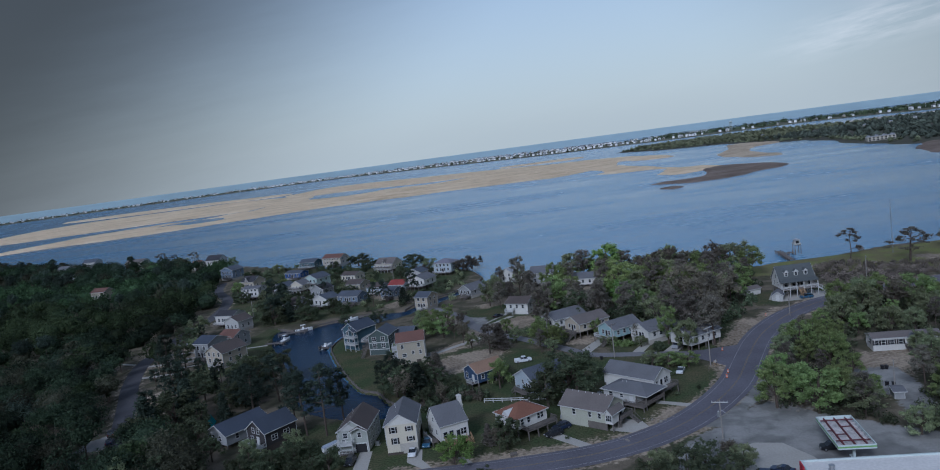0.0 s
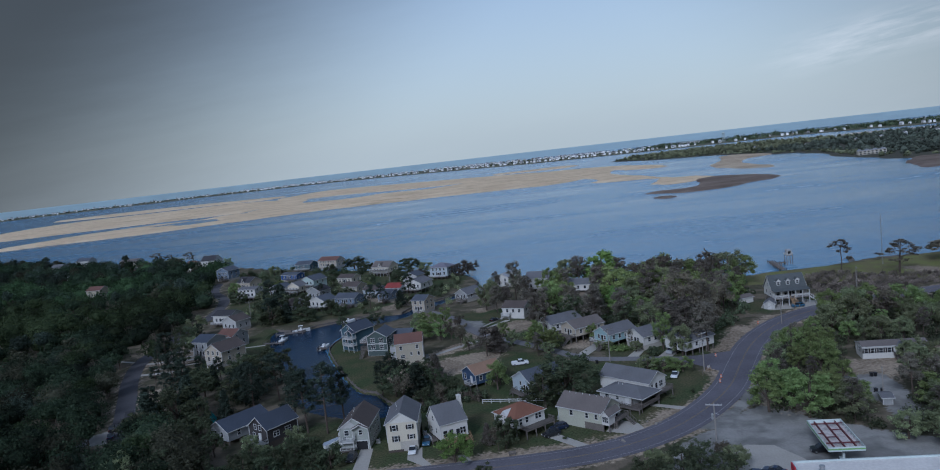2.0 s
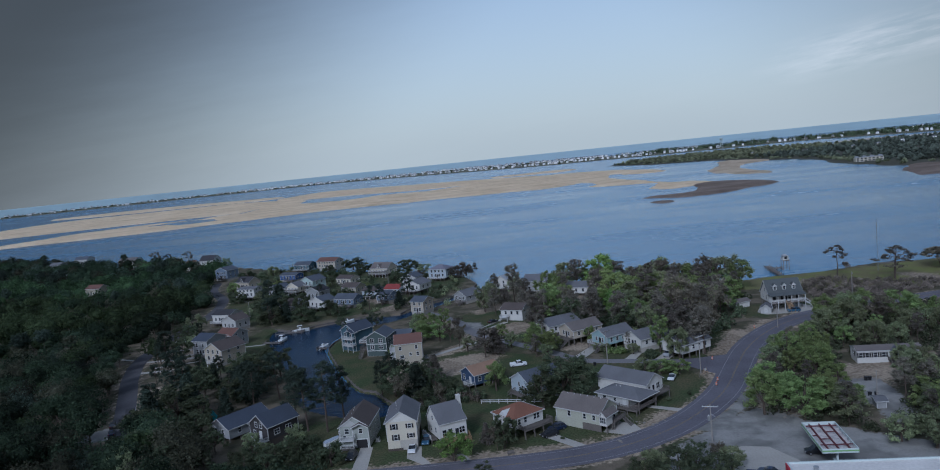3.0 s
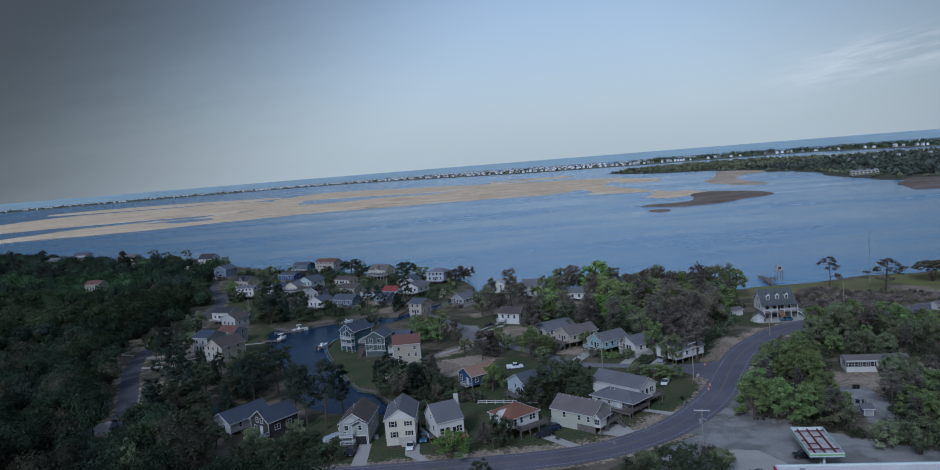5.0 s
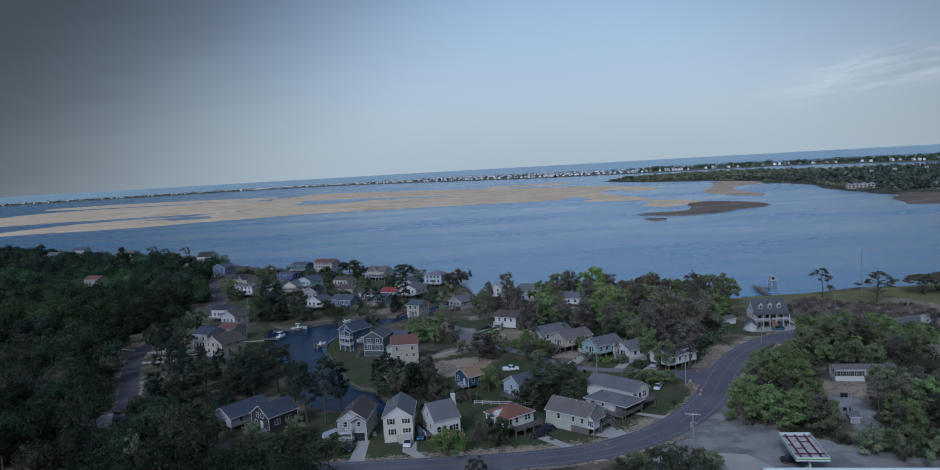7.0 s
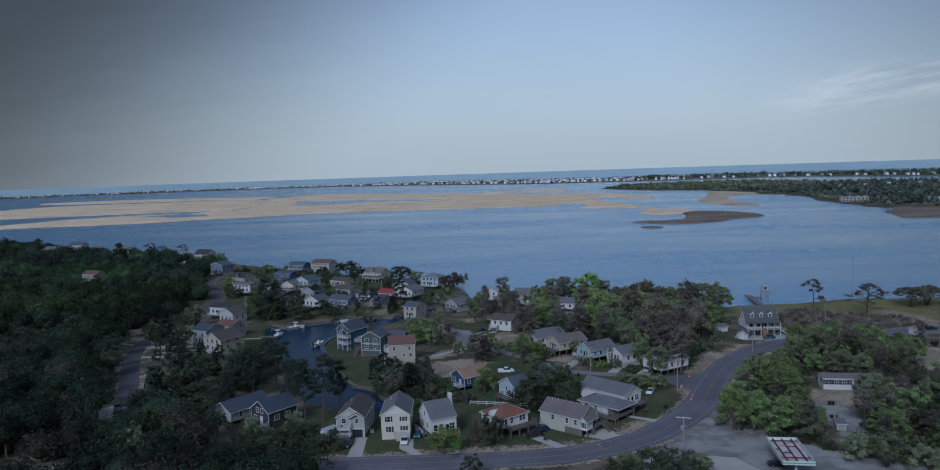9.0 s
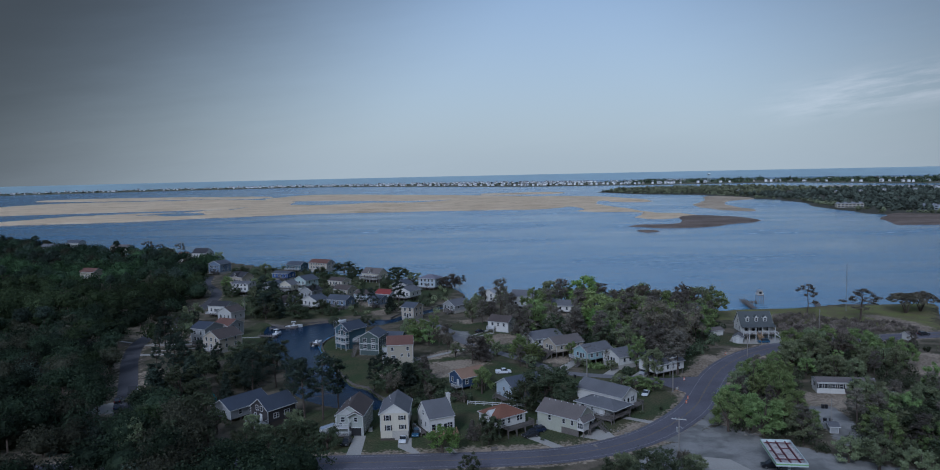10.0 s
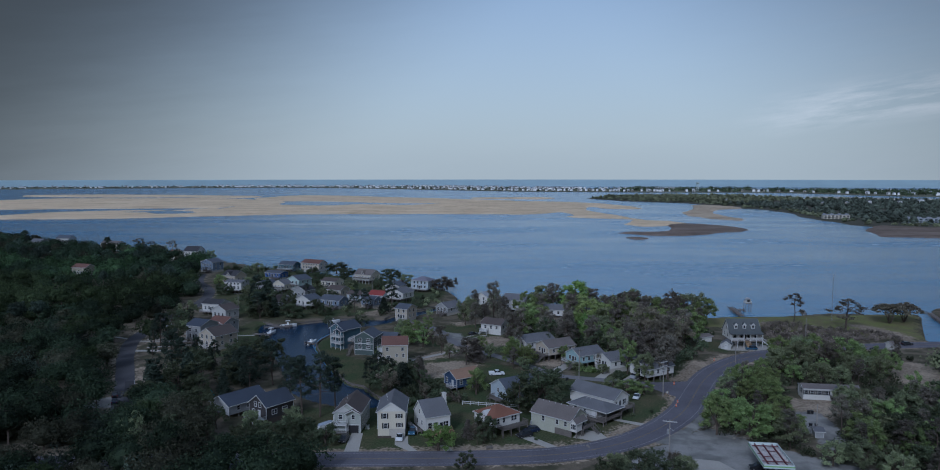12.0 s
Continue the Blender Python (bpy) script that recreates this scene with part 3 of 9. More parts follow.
for nm, zones, soft_ in (("lawn", LAWNS, 5.0), ("sand", SANDS, 4.5), ("gravel", GRAVELS, 2.0), ("meadow", MEADOWS, 6.0)):
    v = np.zeros(len(ux))
    for poly in zones:
        v = np.maximum(v, np.clip(0.5 + signed(ux, uy, curve_pts(poly + poly[:1], 4.0)) / (2 * soft_), 0, 1))
    if nm == "sand":
        v = np.maximum(v, 0.75 * np.clip(1 - np.abs(line_dist(ux, uy, ROAD) - 5.2) / 2.2, 0, 1))
        v = np.maximum(v, 0.6 * np.clip(1 - np.abs(line_dist(ux, uy, LEFTROAD) - 3.6) / 2.5, 0, 1))
    at = me.attributes.new(nm, "FLOAT", "POINT")
    at.data.foreach_set("value", v.astype(np.float32))
me.materials.append(ground_mat())
tagged(new("ground", me), "flat sandy ground with patchy lawn, leaf litter and gravel", "ground", kind="structure")

WATER = water_mat()
wr = axis([(20, 200, 60), (200, 1200, 120), (1200, 4800, 400), (4800, 4801, 1)])
wa = np.radians(np.arange(0, 360, 6))
wv = [(0, 0, -0.8)] + [(r * math.sin(a), r * math.cos(a), -0.8) for r in wr for a in wa]
kA = len(wa)
wf = [(0, 1 + (j + 1) % kA, 1 + j) for j in range(kA)]
wf += [(1 + i * kA + j, 1 + i * kA + (j + 1) % kA, 1 + (i + 1) * kA + (j + 1) % kA, 1 + (i + 1) * kA + j) for i in range(len(wr) - 1) for j in range(kA)]
me = bpy.data.meshes.new("water")
me.from_pydata(wv, [], wf)
me.materials.append(WATER)
tagged(new("water", me), "calm blue sound water with faint wind lanes", "water", kind="structure")
CANAL = [(2, 396), (-14, 372), (-26, 353), (-39, 336), (-55, 327), (-60, 312), (-61, 297), (-55, 278), (-47, 256), (-39, 239), (-32, 235), (-26, 220), (-26, 213),
         (-36, 212), (-50, 219), (-59, 231), (-66, 252), (-79, 287), (-93, 318), (-96, 345), (-80, 340), (-62, 352), (-38, 356), (-24, 373), (-10, 390)]
plate("water_canal", CANAL, -0.792, 0.6, water_mat("canal_water", (0.008, 0.024, 0.056, 1), (0.012, 0.034, 0.072, 1), 0.25, 0.16), "dark still canal water", "water")
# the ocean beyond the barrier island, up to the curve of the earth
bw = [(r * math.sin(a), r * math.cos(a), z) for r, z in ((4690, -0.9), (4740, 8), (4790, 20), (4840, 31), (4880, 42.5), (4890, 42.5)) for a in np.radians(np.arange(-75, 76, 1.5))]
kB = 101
# base colour paled to carry haze and low-sky reflection on the sea
OCEAN = mat("hazed_ocean_water", (0.35, 0.455, 0.48), 0.32, 0.12, 0.002, 0.01, spec=0.5)
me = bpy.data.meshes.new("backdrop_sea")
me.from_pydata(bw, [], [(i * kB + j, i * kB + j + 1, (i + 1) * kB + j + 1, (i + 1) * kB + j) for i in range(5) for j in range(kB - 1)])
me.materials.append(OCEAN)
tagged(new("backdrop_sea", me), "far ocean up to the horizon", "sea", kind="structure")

flat_strip("road", ROAD, 4.7, 0.06, ASPHALT, "two-lane dark asphalt road with a sweeping bend")
plate("road_apron", [(57, 234.4), (60.5, 228.5), (64.6, 221.0), (71, 231), (75, 238.5), (68.5, 238.2), (63, 237.6), (58, 238.8)], 0.045, 0.2, ASPHALT, "dark asphalt mouth of the lane", "road")
plate("concrete_slab", [(45, 146), (49.0, 170.6), (53.5, 172.4), (58.6, 170.8), (61.5, 163.5), (64.5, 146)], 0.03, 0.2, CONCRETE, "pale worn concrete slab before the shop", "slab")
flat_strip("road_lane", LANE, 2.0, 0.05, OLDASPHALT, "narrow worn asphalt lane between the houses")
# this street's asphalt colour is lowered to stand for lens vignetting
flat_strip("road_west", LEFTROAD, 3.0, 0.05, mat("dark_street_asphalt", (0.074, 0.071, 0.077), 0.9, 0.3, 0.08, 1.4, 0.25), "worn asphalt street under dark trees")
for y_, x0_, x1_ in ((287.0, -128.0, -115.0), (303.4, -134.0, -108.0), (318.0, -135.0, -118.0)):
    plate("driveway", [(x0_, y_ - 1.3), (x1_, y_ - 1.3), (x1_, y_ + 1.3), (x0_, y_ + 1.3)], 0.035, 0.2, CONCRETE, "pale concrete driveway off the west street", "driveway")
recent = LEFTROAD[(LEFTROAD[:, 1] > 186) & (LEFTROAD[:, 1] < 245)]
flat_strip("road_patch", recent, 1.4, 0.058, mat("fresh_asphalt", (0.042, 0.041, 0.045), 0.9, 0.25, 0.2, 2.5, 0.2), "newer dark asphalt strip on the west street", 1.4)
flat_strip("marking_white", recent, 0.07, 0.066, PAINT, "white edge line of the west street", 2.85)
flat_strip("marking_yellow", ROAD, 0.055, 0.068, YELLOW, "faded yellow centre line", -0.14)
flat_strip("marking_yellow", ROAD, 0.055, 0.068, YELLOW, "faded yellow centre line", 0.14)
flat_strip("marking_white", ROAD, 0.055, 0.068, PAINT, "faded white edge line", -3.55)
flat_strip("marking_white", ROAD, 0.055, 0.068, PAINT, "faded white edge line", 3.55)

# ---- marsh islands, far shores ----
def warp(x, y, s, amp):
    """Ragged outlines: shifts of plan points by smooth noise."""
    ox = np.array([noise.noise((a / s, b / s, 0.3)) + 0.5 * noise.noise((a / s * 2.7, b / s * 2.7, 1.7)) for a, b in zip(x.ravel(), y.ravel())])
    oy = np.array([noise.noise((a / s, b / s, 9.3)) + 0.5 * noise.noise((a / s * 2.7, b / s * 2.7, 5.1)) for a, b in zip(x.ravel(), y.ravel())])
    return x + amp * ox.reshape(x.shape), y + amp * oy.reshape(y.shape)


def island(name, label, category, polys, cuts, cell, top, material, ragged=(90, 22), kind="structure"):
    """Low land in the water: outlines less creeks and ponds, with a ragged edge and an uneven top."""
    pts = np.vstack([np.array(p) for p in polys])
    lo, hi = pts.min(0) - 4 * cell, pts.max(0) + 4 * cell
    X, Y = np.meshgrid(np.arange(lo[0], hi[0], cell), np.arange(lo[1], hi[1], cell), indexing="ij")
    WX, WY = warp(X, Y, *ragged)
    d = np.full(X.shape, -1e9)
    for p in polys:
        d = np.maximum(d, signed(WX, WY, curve_pts(p + p[:1], 15.0)))
    for line, half in cuts:
        d = np.minimum(d, line_dist(WX, WY, curve_pts(line, 15.0)) - half)
    rough_ = np.array([noise.noise((a / 14.0, b / 14.0, 2.0)) for a, b in zip(X.ravel(), Y.ravel())]).reshape(X.shape)
    Z = np.clip(d / cell, -2.0, 1.0)
    Z = np.where(Z > 0, Z * (top + 0.35 * top * rough_), Z) - 0.45
    k = np.arange(X.size).reshape(X.shape)
    q = np.stack([k[:-1, :-1], k[1:, :-1], k[1:, 1:], k[:-1, 1:]], -1).reshape(-1, 4)
    q = q[(d.ravel()[q] > -cell * 1.5).any(1)]
    us, q = np.unique(q, return_inverse=True)
    me_ = bpy.data.meshes.new(name)
    me_.from_pydata(np.stack([X.ravel()[us], Y.ravel()[us], Z.ravel()[us]], 1).tolist(), [], q.reshape(-1, 4).tolist())
    me_.materials.append(material)
    return tagged(new(name, me_), label, category, kind=kind)


def marsh_mat(name, dark, mid_, light):
    """Reed marsh: streaks of dead stems, wet hollows and pale sand, drawn out along the shore."""
    m = bpy.data.materials.new(name)
    m.use_nodes = True
    n, l = m.node_tree.nodes, m.node_tree.links
    b = n["Principled BSDF"]
    b.inputs["Roughness"].default_value, b.inputs["Specular IOR Level"].default_value = 0.95, 0.1
    tc = n.new("ShaderNodeTexCoord")
    fac = None
    for scale, weight in (((0.010, 0.022, 0.02), 0.55), ((0.07, 0.13, 0.1), 0.45)):
        mp_ = n.new("ShaderNodeMapping")
        mp_.inputs["Scale"].default_value = scale
        t = n.new("ShaderNodeTexNoise")
        t.inputs["Scale"].default_value, t.inputs["Detail"].default_value, t.inputs["Roughness"].default_value = 1.0, 9, 0.66
        l.new(tc.outputs["Object"], mp_.inputs["Vector"])
        l.new(mp_.outputs["Vector"], t.inputs["Vector"])
        mu = n.new("ShaderNodeMath")
        mu.operation = "MULTIPLY"
        mu.inputs[1].default_value = weight
        l.new(t.outputs["Fac"], mu.inputs[0])
        if fac is None:
            fac = mu.outputs[0]
        else:
            ad = n.new("ShaderNodeMath")
            ad.operation = "ADD"
            l.new(fac, ad.inputs[0])
            l.new(mu.outputs[0], ad.inputs[1])
            fac = ad.outputs[0]
    r = n.new("ShaderNodeValToRGB")
    r.color_ramp.elements[0].position, r.color_ramp.elements[1].position = 0.36, 0.64
    r.color_ramp.elements[0].color, r.color_ramp.elements[1].color = (*dark, 1), (*light, 1)
    e = r.color_ramp.elements.new(0.5)
    e.color = (*mid_, 1)
    l.new(fac, r.inputs["Fac"])
    l.new(r.outputs["Color"], b.inputs["Base Color"])
    return m


REED = marsh_mat("dry_reed_marsh", (0.39, 0.292, 0.178), (0.63, 0.488, 0.32), (0.77, 0.635, 0.45))
DARKREED = marsh_mat("dark_marsh", (0.10, 0.078, 0.062), (0.165, 0.128, 0.102), (0.25, 0.20, 0.165))
TANREED = marsh_mat("tan_marsh", (0.26, 0.20, 0.14), (0.42, 0.335, 0.235), (0.60, 0.49, 0.36))
SANDBAR = marsh_mat("pale_flats", (0.34, 0.30, 0.26), (0.48, 0.43, 0.37), (0.60, 0.55, 0.48))
FORESTFLOOR = mat("forest_floor", (0.065, 0.062, 0.042), 0.95, 0.35, 0.01, 0.2)
LOWER = [(-536, 1500), (-662, 1450), (-752, 1365), (-800, 1165), (-690, 1182), (-560, 1195), (-425, 1255), (-345, 1295), (-274, 1320), (-198, 1325), (-88, 1320), (18, 1320), (122, 1305), (173, 1345), (201, 1385), (220, 1310), (200, 1215), (232, 1185), (277, 1160), (271, 1100), (242, 1025),
         (261, 990), (292, 1005), (334, 1040), (326, 1100), (296, 1120), (290, 1190), (283, 1275), (272, 1355), (266, 1435), (289, 1580), (318, 1615), (321, 1540), (365, 1500), (397, 1530), (401, 1635), (368, 1775), (327, 1860), (265, 1920), (186, 1955),
         (30, 1900), (-60, 1760), (-114, 1715), (-209, 1750), (-299, 1680), (-423, 1725)]
LOWER2 = [(-1110, 1567), (-975, 1502), (-850, 1530), (-700, 1560), (-479, 1600), (-423, 1725), (-465, 1995), (-735, 2275), (-885, 2230), (-1030, 2240), (-1215, 2190), (-1240, 1900)]
UPPER = [(-595, 2240), (-525, 2550), (-371, 2510), (-152, 2305), (30, 2150), (186, 1955), (30, 1880), (-123, 1850), (-291, 1960), (-414, 2000), (-496, 2005)]
STRIP_A = [(-1480, 2600), (-1270, 2695), (-1010, 2645), (-775, 2540), (-630, 2465), (-645, 2300), (-835, 2370), (-1115, 2370), (-1400, 2480)]
STRIP_B = [(60, 2280), (221, 2315), (283, 2310), (314, 2230), (254, 2130), (206, 2155), (80, 2180)]
island("marsh", "broad marsh island of dry tan reeds cut by creeks", "marsh", [LOWER, LOWER2, UPPER, STRIP_A, STRIP_B],
       [([(-900, 1470), (-700, 1500), (-550, 1490), (-495, 1530), (-479, 1695), (-423, 1735)], 8), ([(-1150, 1830), (-950, 1760), (-760, 1800), (-620, 1760)], 7), ([(-420, 1330), (-250, 1400), (-60, 1395)], 5), ([(-330, 1620), (-150, 1590), (40, 1700)], 6), ([(60, 1480), (150, 1560), (240, 1600)], 6), ([(-585, 1420), (-560, 1440), (-510, 1370)], 40), ([(-100, 1560), (20, 1600), (90, 1560)], 6),
        ([(-620, 2010), (-800, 1990), (-980, 1960)], 14), ([(-280, 1500), (-180, 1520)], 7)], 8.0, 1.3, REED, (45, 9))
island("marsh_islet", "low dark brown marsh islet with a pale tip", "marsh", [[(198, 875), (224, 884), (245, 883), (268, 906), (289, 964), (295, 1004), (315, 1027), (339, 1036), (354, 1009), (371, 980), (374, 939), (373, 916), (348, 892), (326, 881), (298, 853), (272, 837), (244, 832), (220, 843)]],
       [], 3.5, 1.2, DARKREED, (26, 4))
island("marsh_islet", "tiny dark islet of reeds", "marsh", [[(190, 806), (203, 808), (210, 797), (198, 786)]], [], 2.5, 1.0, DARKREED, (20, 3))
island("marsh_islet", "small tan marsh islet off the wooded point", "marsh", [[(431, 1360), (505, 1520), (560, 1685), (605, 1670), (615, 1545), (560, 1485), (520, 1445), (467, 1290), (458, 1170), (437, 1120), (412, 1175), (410, 1255)]], [], 5.0, 1.2, TANREED, (40, 7))
island("sand_flats", "pale sand flats between the woods and the barrier island", "sand", [[(1030, 2090), (1110, 2070), (1260, 1960), (1800, 1650), (1900, 1750), (1370, 2165), (1255, 2320), (1170, 2350)]], [], 14.0, 0.9, SANDBAR, (90, 14))
PENINSULA = [(410, 2190), (478, 1960), (598, 1790), (612, 1530), (636, 1420), (580, 1161), (560, 1049), (566, 985), (640, 930), (800, 880), (1300, 850), (1900, 900), (1900, 1300), (1600, 1640), (1250, 1900), (1020, 2060), (960, 2380), (760, 2480), (560, 2420), (450, 2300)]
island("land_peninsula", "low wooded point across the water", "land", [PENINSULA], [], 14.0, 1.6, FORESTFLOOR, (120, 16))
island("marsh_fringe", "flat brown marsh along the wooded point", "marsh", [[(566, 985), (525, 907), (488, 828), (506, 806), (640, 770), (1000, 760), (1000, 880), (700, 930), (600, 990)]], [], 6.0, 1.0, DARKREED, (60, 12))
ISLE = curve_pts([(-2900, 3150), (-2480, 3600), (-1980, 3930), (-1480, 4130), (-900, 4270), (-560, 4060), (-247, 3776), (53, 3440), (303, 3180), (552, 3110), (769, 3000), (1137, 2960), (1322, 2860), (1450, 2500), (1560, 2330), (2500, 1900)], 40.0)
ISLE_T = np.gradient(ISLE, axis=0)
ISLE_T /= np.linalg.norm(ISLE_T, axis=1)[:, None]
ISLE_N = np.stack([-ISLE_T[:, 1], ISLE_T[:, 0]], 1)
ISLE_D = np.clip(4700 - np.hypot(ISLE[:, 0], ISLE[:, 1]), 180, 620)      # depth from sound to sea
back_line = (ISLE + ISLE_N * ISLE_D[:, None])[::-1]
island("land_barrier", "long low barrier island with sand, scrub and houses", "land", [ISLE[::4].tolist() + back_line[::4].tolist()], [], 36.0, 4.5,
       mat("dune_scrub", (0.125, 0.125, 0.085), 0.95, 0.4, 0.006, 0.08), (300, 14))


def leaf_cloud(rng, centres, radii, per, size, lean=0.5, shell=0.06, stray=0.32, turn=0.55):
    """Leaf clumps as small three-cornered cards over and inside ellipsoids: corners, three by three."""
    c = np.repeat(np.asarray(centres, float), per, 0)
    r = np.repeat(np.asarray(radii, float), per, 0)
    k = len(c)
    d = rng.normal(size=(k, 3))
    d /= np.linalg.norm(d, axis=1)[:, None]
    p = c + d * r * (shell + (1 - shell) * rng.random((k, 1)) ** 0.5) * (1 + stray * rng.normal(size=(k, 1)))
    nrm = d * lean + rng.normal(size=(k, 3)) * turn + np.array([0, 0, 0.3])
    nrm /= np.linalg.norm(nrm, axis=1)[:, None]
    u = np.cross(nrm, rng.normal(size=(k, 3)))
    u /= np.linalg.norm(u, axis=1)[:, None]
    v = np.cross(nrm, u)
    s = size * (0.6 + 0.8 * rng.random((k, 1)))
    return np.stack([p - u * s * 0.9 - v * s * 0.45, p + u * s * 0.8 - v * s * 0.5, p + v * s], 1)


def core_tris(centres, radii, rings=1):
    """Closed inner masses of a crown, of close twigs and leaves: corners, three by three."""
    seg = 4 * rings
    lat = [math.pi * (i / (2 * rings) - 0.5) for i in range(2 * rings + 1)]
    grid = np.array([[(math.cos(a) * math.cos(2 * math.pi * j / seg), math.cos(a) * math.sin(2 * math.pi * j / seg), math.sin(a)) for j in range(seg + 1)] for a in lat])
    tri = []
    for i in range(2 * rings):
        for j in range(seg):
            p, q, r_, t = grid[i, j], grid[i, j + 1], grid[i + 1, j + 1], grid[i + 1, j]
            if i > 0:
                tri.append((p, q, r_))
            if i < 2 * rings - 1:
                tri.append((p, r_, t))
    tri = np.array(tri)
    c, r_ = np.asarray(centres, float), np.asarray(radii, float)
    return (c[:, None, None, :] + tri[None] * r_[:, None, None, :]).reshape(-1, 3, 3), len(tri)


def quad_mesh(name, tris_, material, tones=None):
    """A mesh of loose three-cornered cards; tones: a tone for each card, 0 to 1."""
    k = len(tris_)
    m_ = bpy.data.meshes.new(name)
    m_.vertices.add(3 * k)
    m_.vertices.foreach_set("co", tris_.reshape(-1).astype(np.float32))
    m_.loops.add(3 * k)
    m_.loops.foreach_set("vertex_index", np.arange(3 * k, dtype=np.int32))
    m_.polygons.add(k)
    m_.polygons.foreach_set("loop_start", np.arange(0, 3 * k, 3, dtype=np.int32))
    m_.polygons.foreach_set("loop_total", np.full(k, 3, np.int32))
    m_.update()
    at_ = m_.attributes.new("tone", "FLOAT", "POINT")
    at_.data.foreach_set("value", np.repeat(np.full(k, 0.5) if tones is None else tones, 3).astype(np.float32))
    m_.materials.append(material)
    return m_


RNG = np.random.default_rng(7)


def woods(name, label, spots, rad, height, per, size, material, lobes=5, solid=0.0):
    """Woodland in one mesh: each crown has several lobes and a tone of its own, and reaches low."""
    s = np.asarray(spots, float)
    k = len(s)
    r = rad * (0.65 + 0.7 * RNG.random(k))
    h = height * (0.6 + 0.75 * RNG.random(k))
    cen, radii, tones = [], [], []
    tone = RNG.random(k)
    for i in range(k):
        a0 = RNG.uniform(0, 6.28)
        for j in range(lobes):
            a = a0 + 6.28 * j / max(1, lobes - 1)
            o = 0.0 if j == 0 else r[i] * RNG.uniform(0.4, 0.62)
            zc = h[i] * (0.66 if j == 0 else RNG.uniform(0.30, 0.5))
            rr = r[i] * (0.76 if j == 0 else RNG.uniform(0.40, 0.55))
            cen.append((s[i, 0] + o * math.cos(a), s[i, 1] + o * math.sin(a), zc))
            radii.append((rr, rr, min(rr, h[i] * 0.42)))
            # top lobe lighter, lower lobes darker: light from above put into the tones
            tones.append(np.clip(tone[i] + RNG.normal() * 0.06 + (0.06 if j == 0 else -0.06), 0, 1))
    each = max(4, per // lobes)
    q = leaf_cloud(RNG, cen, radii, each, size, 1.0, 0.6, 0.12, 0.32)
    tone_of = np.repeat(tones, each)
    if solid:
        inner, n_ = core_tris(cen, np.asarray(radii) * solid)
        q, tone_of = np.concatenate([q, inner]), np.concatenate([tone_of, np.repeat(tones, n_)])
    q[..., 2] = np.maximum(q[..., 2], 0.1)
    return tagged(new(name, quad_mesh(name, q, material, tone_of)), label, "woods", kind="stuff")


def scatter(poly, gap, count, seed, avoid=None):
    """Uneven spots inside an outline, no two closer than gap."""
    r = np.random.default_rng(seed)
    p = np.asarray(poly, float)
    lo, hi = p.min(0), p.max(0)
    cand = lo + (hi - lo) * r.random((count * 12, 2))
    cand = cand[inside(cand[:, 0], cand[:, 1], p)]
    if avoid is not None:
        cand = cand[avoid(cand[:, 0], cand[:, 1])]
    grid, out = {}, []
    for x, y in cand:
        i, j = int(x // gap), int(y // gap)
        if all((x - a) ** 2 + (y - b) ** 2 >= gap * gap for u in (-1, 0, 1) for v in (-1, 0, 1) for a, b in grid.get((i + u, j + v), ())):
            grid.setdefault((i, j), []).append((x, y))
            out.append((x, y))
            if len(out) >= count:
                break
    return np.array(out)


pen = np.array(PENINSULA, float)
sp = scatter(pen, 8.0, 4200, 3, lambda x, y: (signed(x, y, pen) > 6) & (np.hypot((x - 600) / 45, (y - 1122) / 26) > 1))
edge = signed(sp[:, 0], sp[:, 1], pen)
deep = sp[:, 1] - 0.55 * sp[:, 0]
front = (edge <= 30) & (sp[:, 0] <= 660)
pale = ~front & (deep > 1350)
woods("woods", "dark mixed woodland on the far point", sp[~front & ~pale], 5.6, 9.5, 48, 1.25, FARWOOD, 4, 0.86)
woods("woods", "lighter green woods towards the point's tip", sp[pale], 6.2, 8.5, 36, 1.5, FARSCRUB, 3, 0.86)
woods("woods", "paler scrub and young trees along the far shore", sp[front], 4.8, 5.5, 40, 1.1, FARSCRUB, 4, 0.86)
far = []
for i_ in range(len(ISLE)):
    if np.hypot(*ISLE[i_]) > 4600:
        continue
    dens = 8 if ISLE[i_][0] > -1500 else 11
    dens = 24 if ISLE[i_][0] > 700 else dens
    for _ in range(dens):
        far.append(ISLE[i_] + ISLE_N[i_] * RNG.uniform(15, 0.95 * ISLE_D[i_]) + ISLE_T[i_] * RNG.uniform(-22, 22))
far = np.array(far)
woods("brush", "low grey-green scrub along the barrier island", far[far[:, 0] < 700], 10.0, 7.0, 34, 2.3, OAK, 3)
woods("woods", "taller dark woods on the southern barrier island", far[far[:, 0] >= 700], 13.0, 15.0, 36, 3.0, OAK, 3)


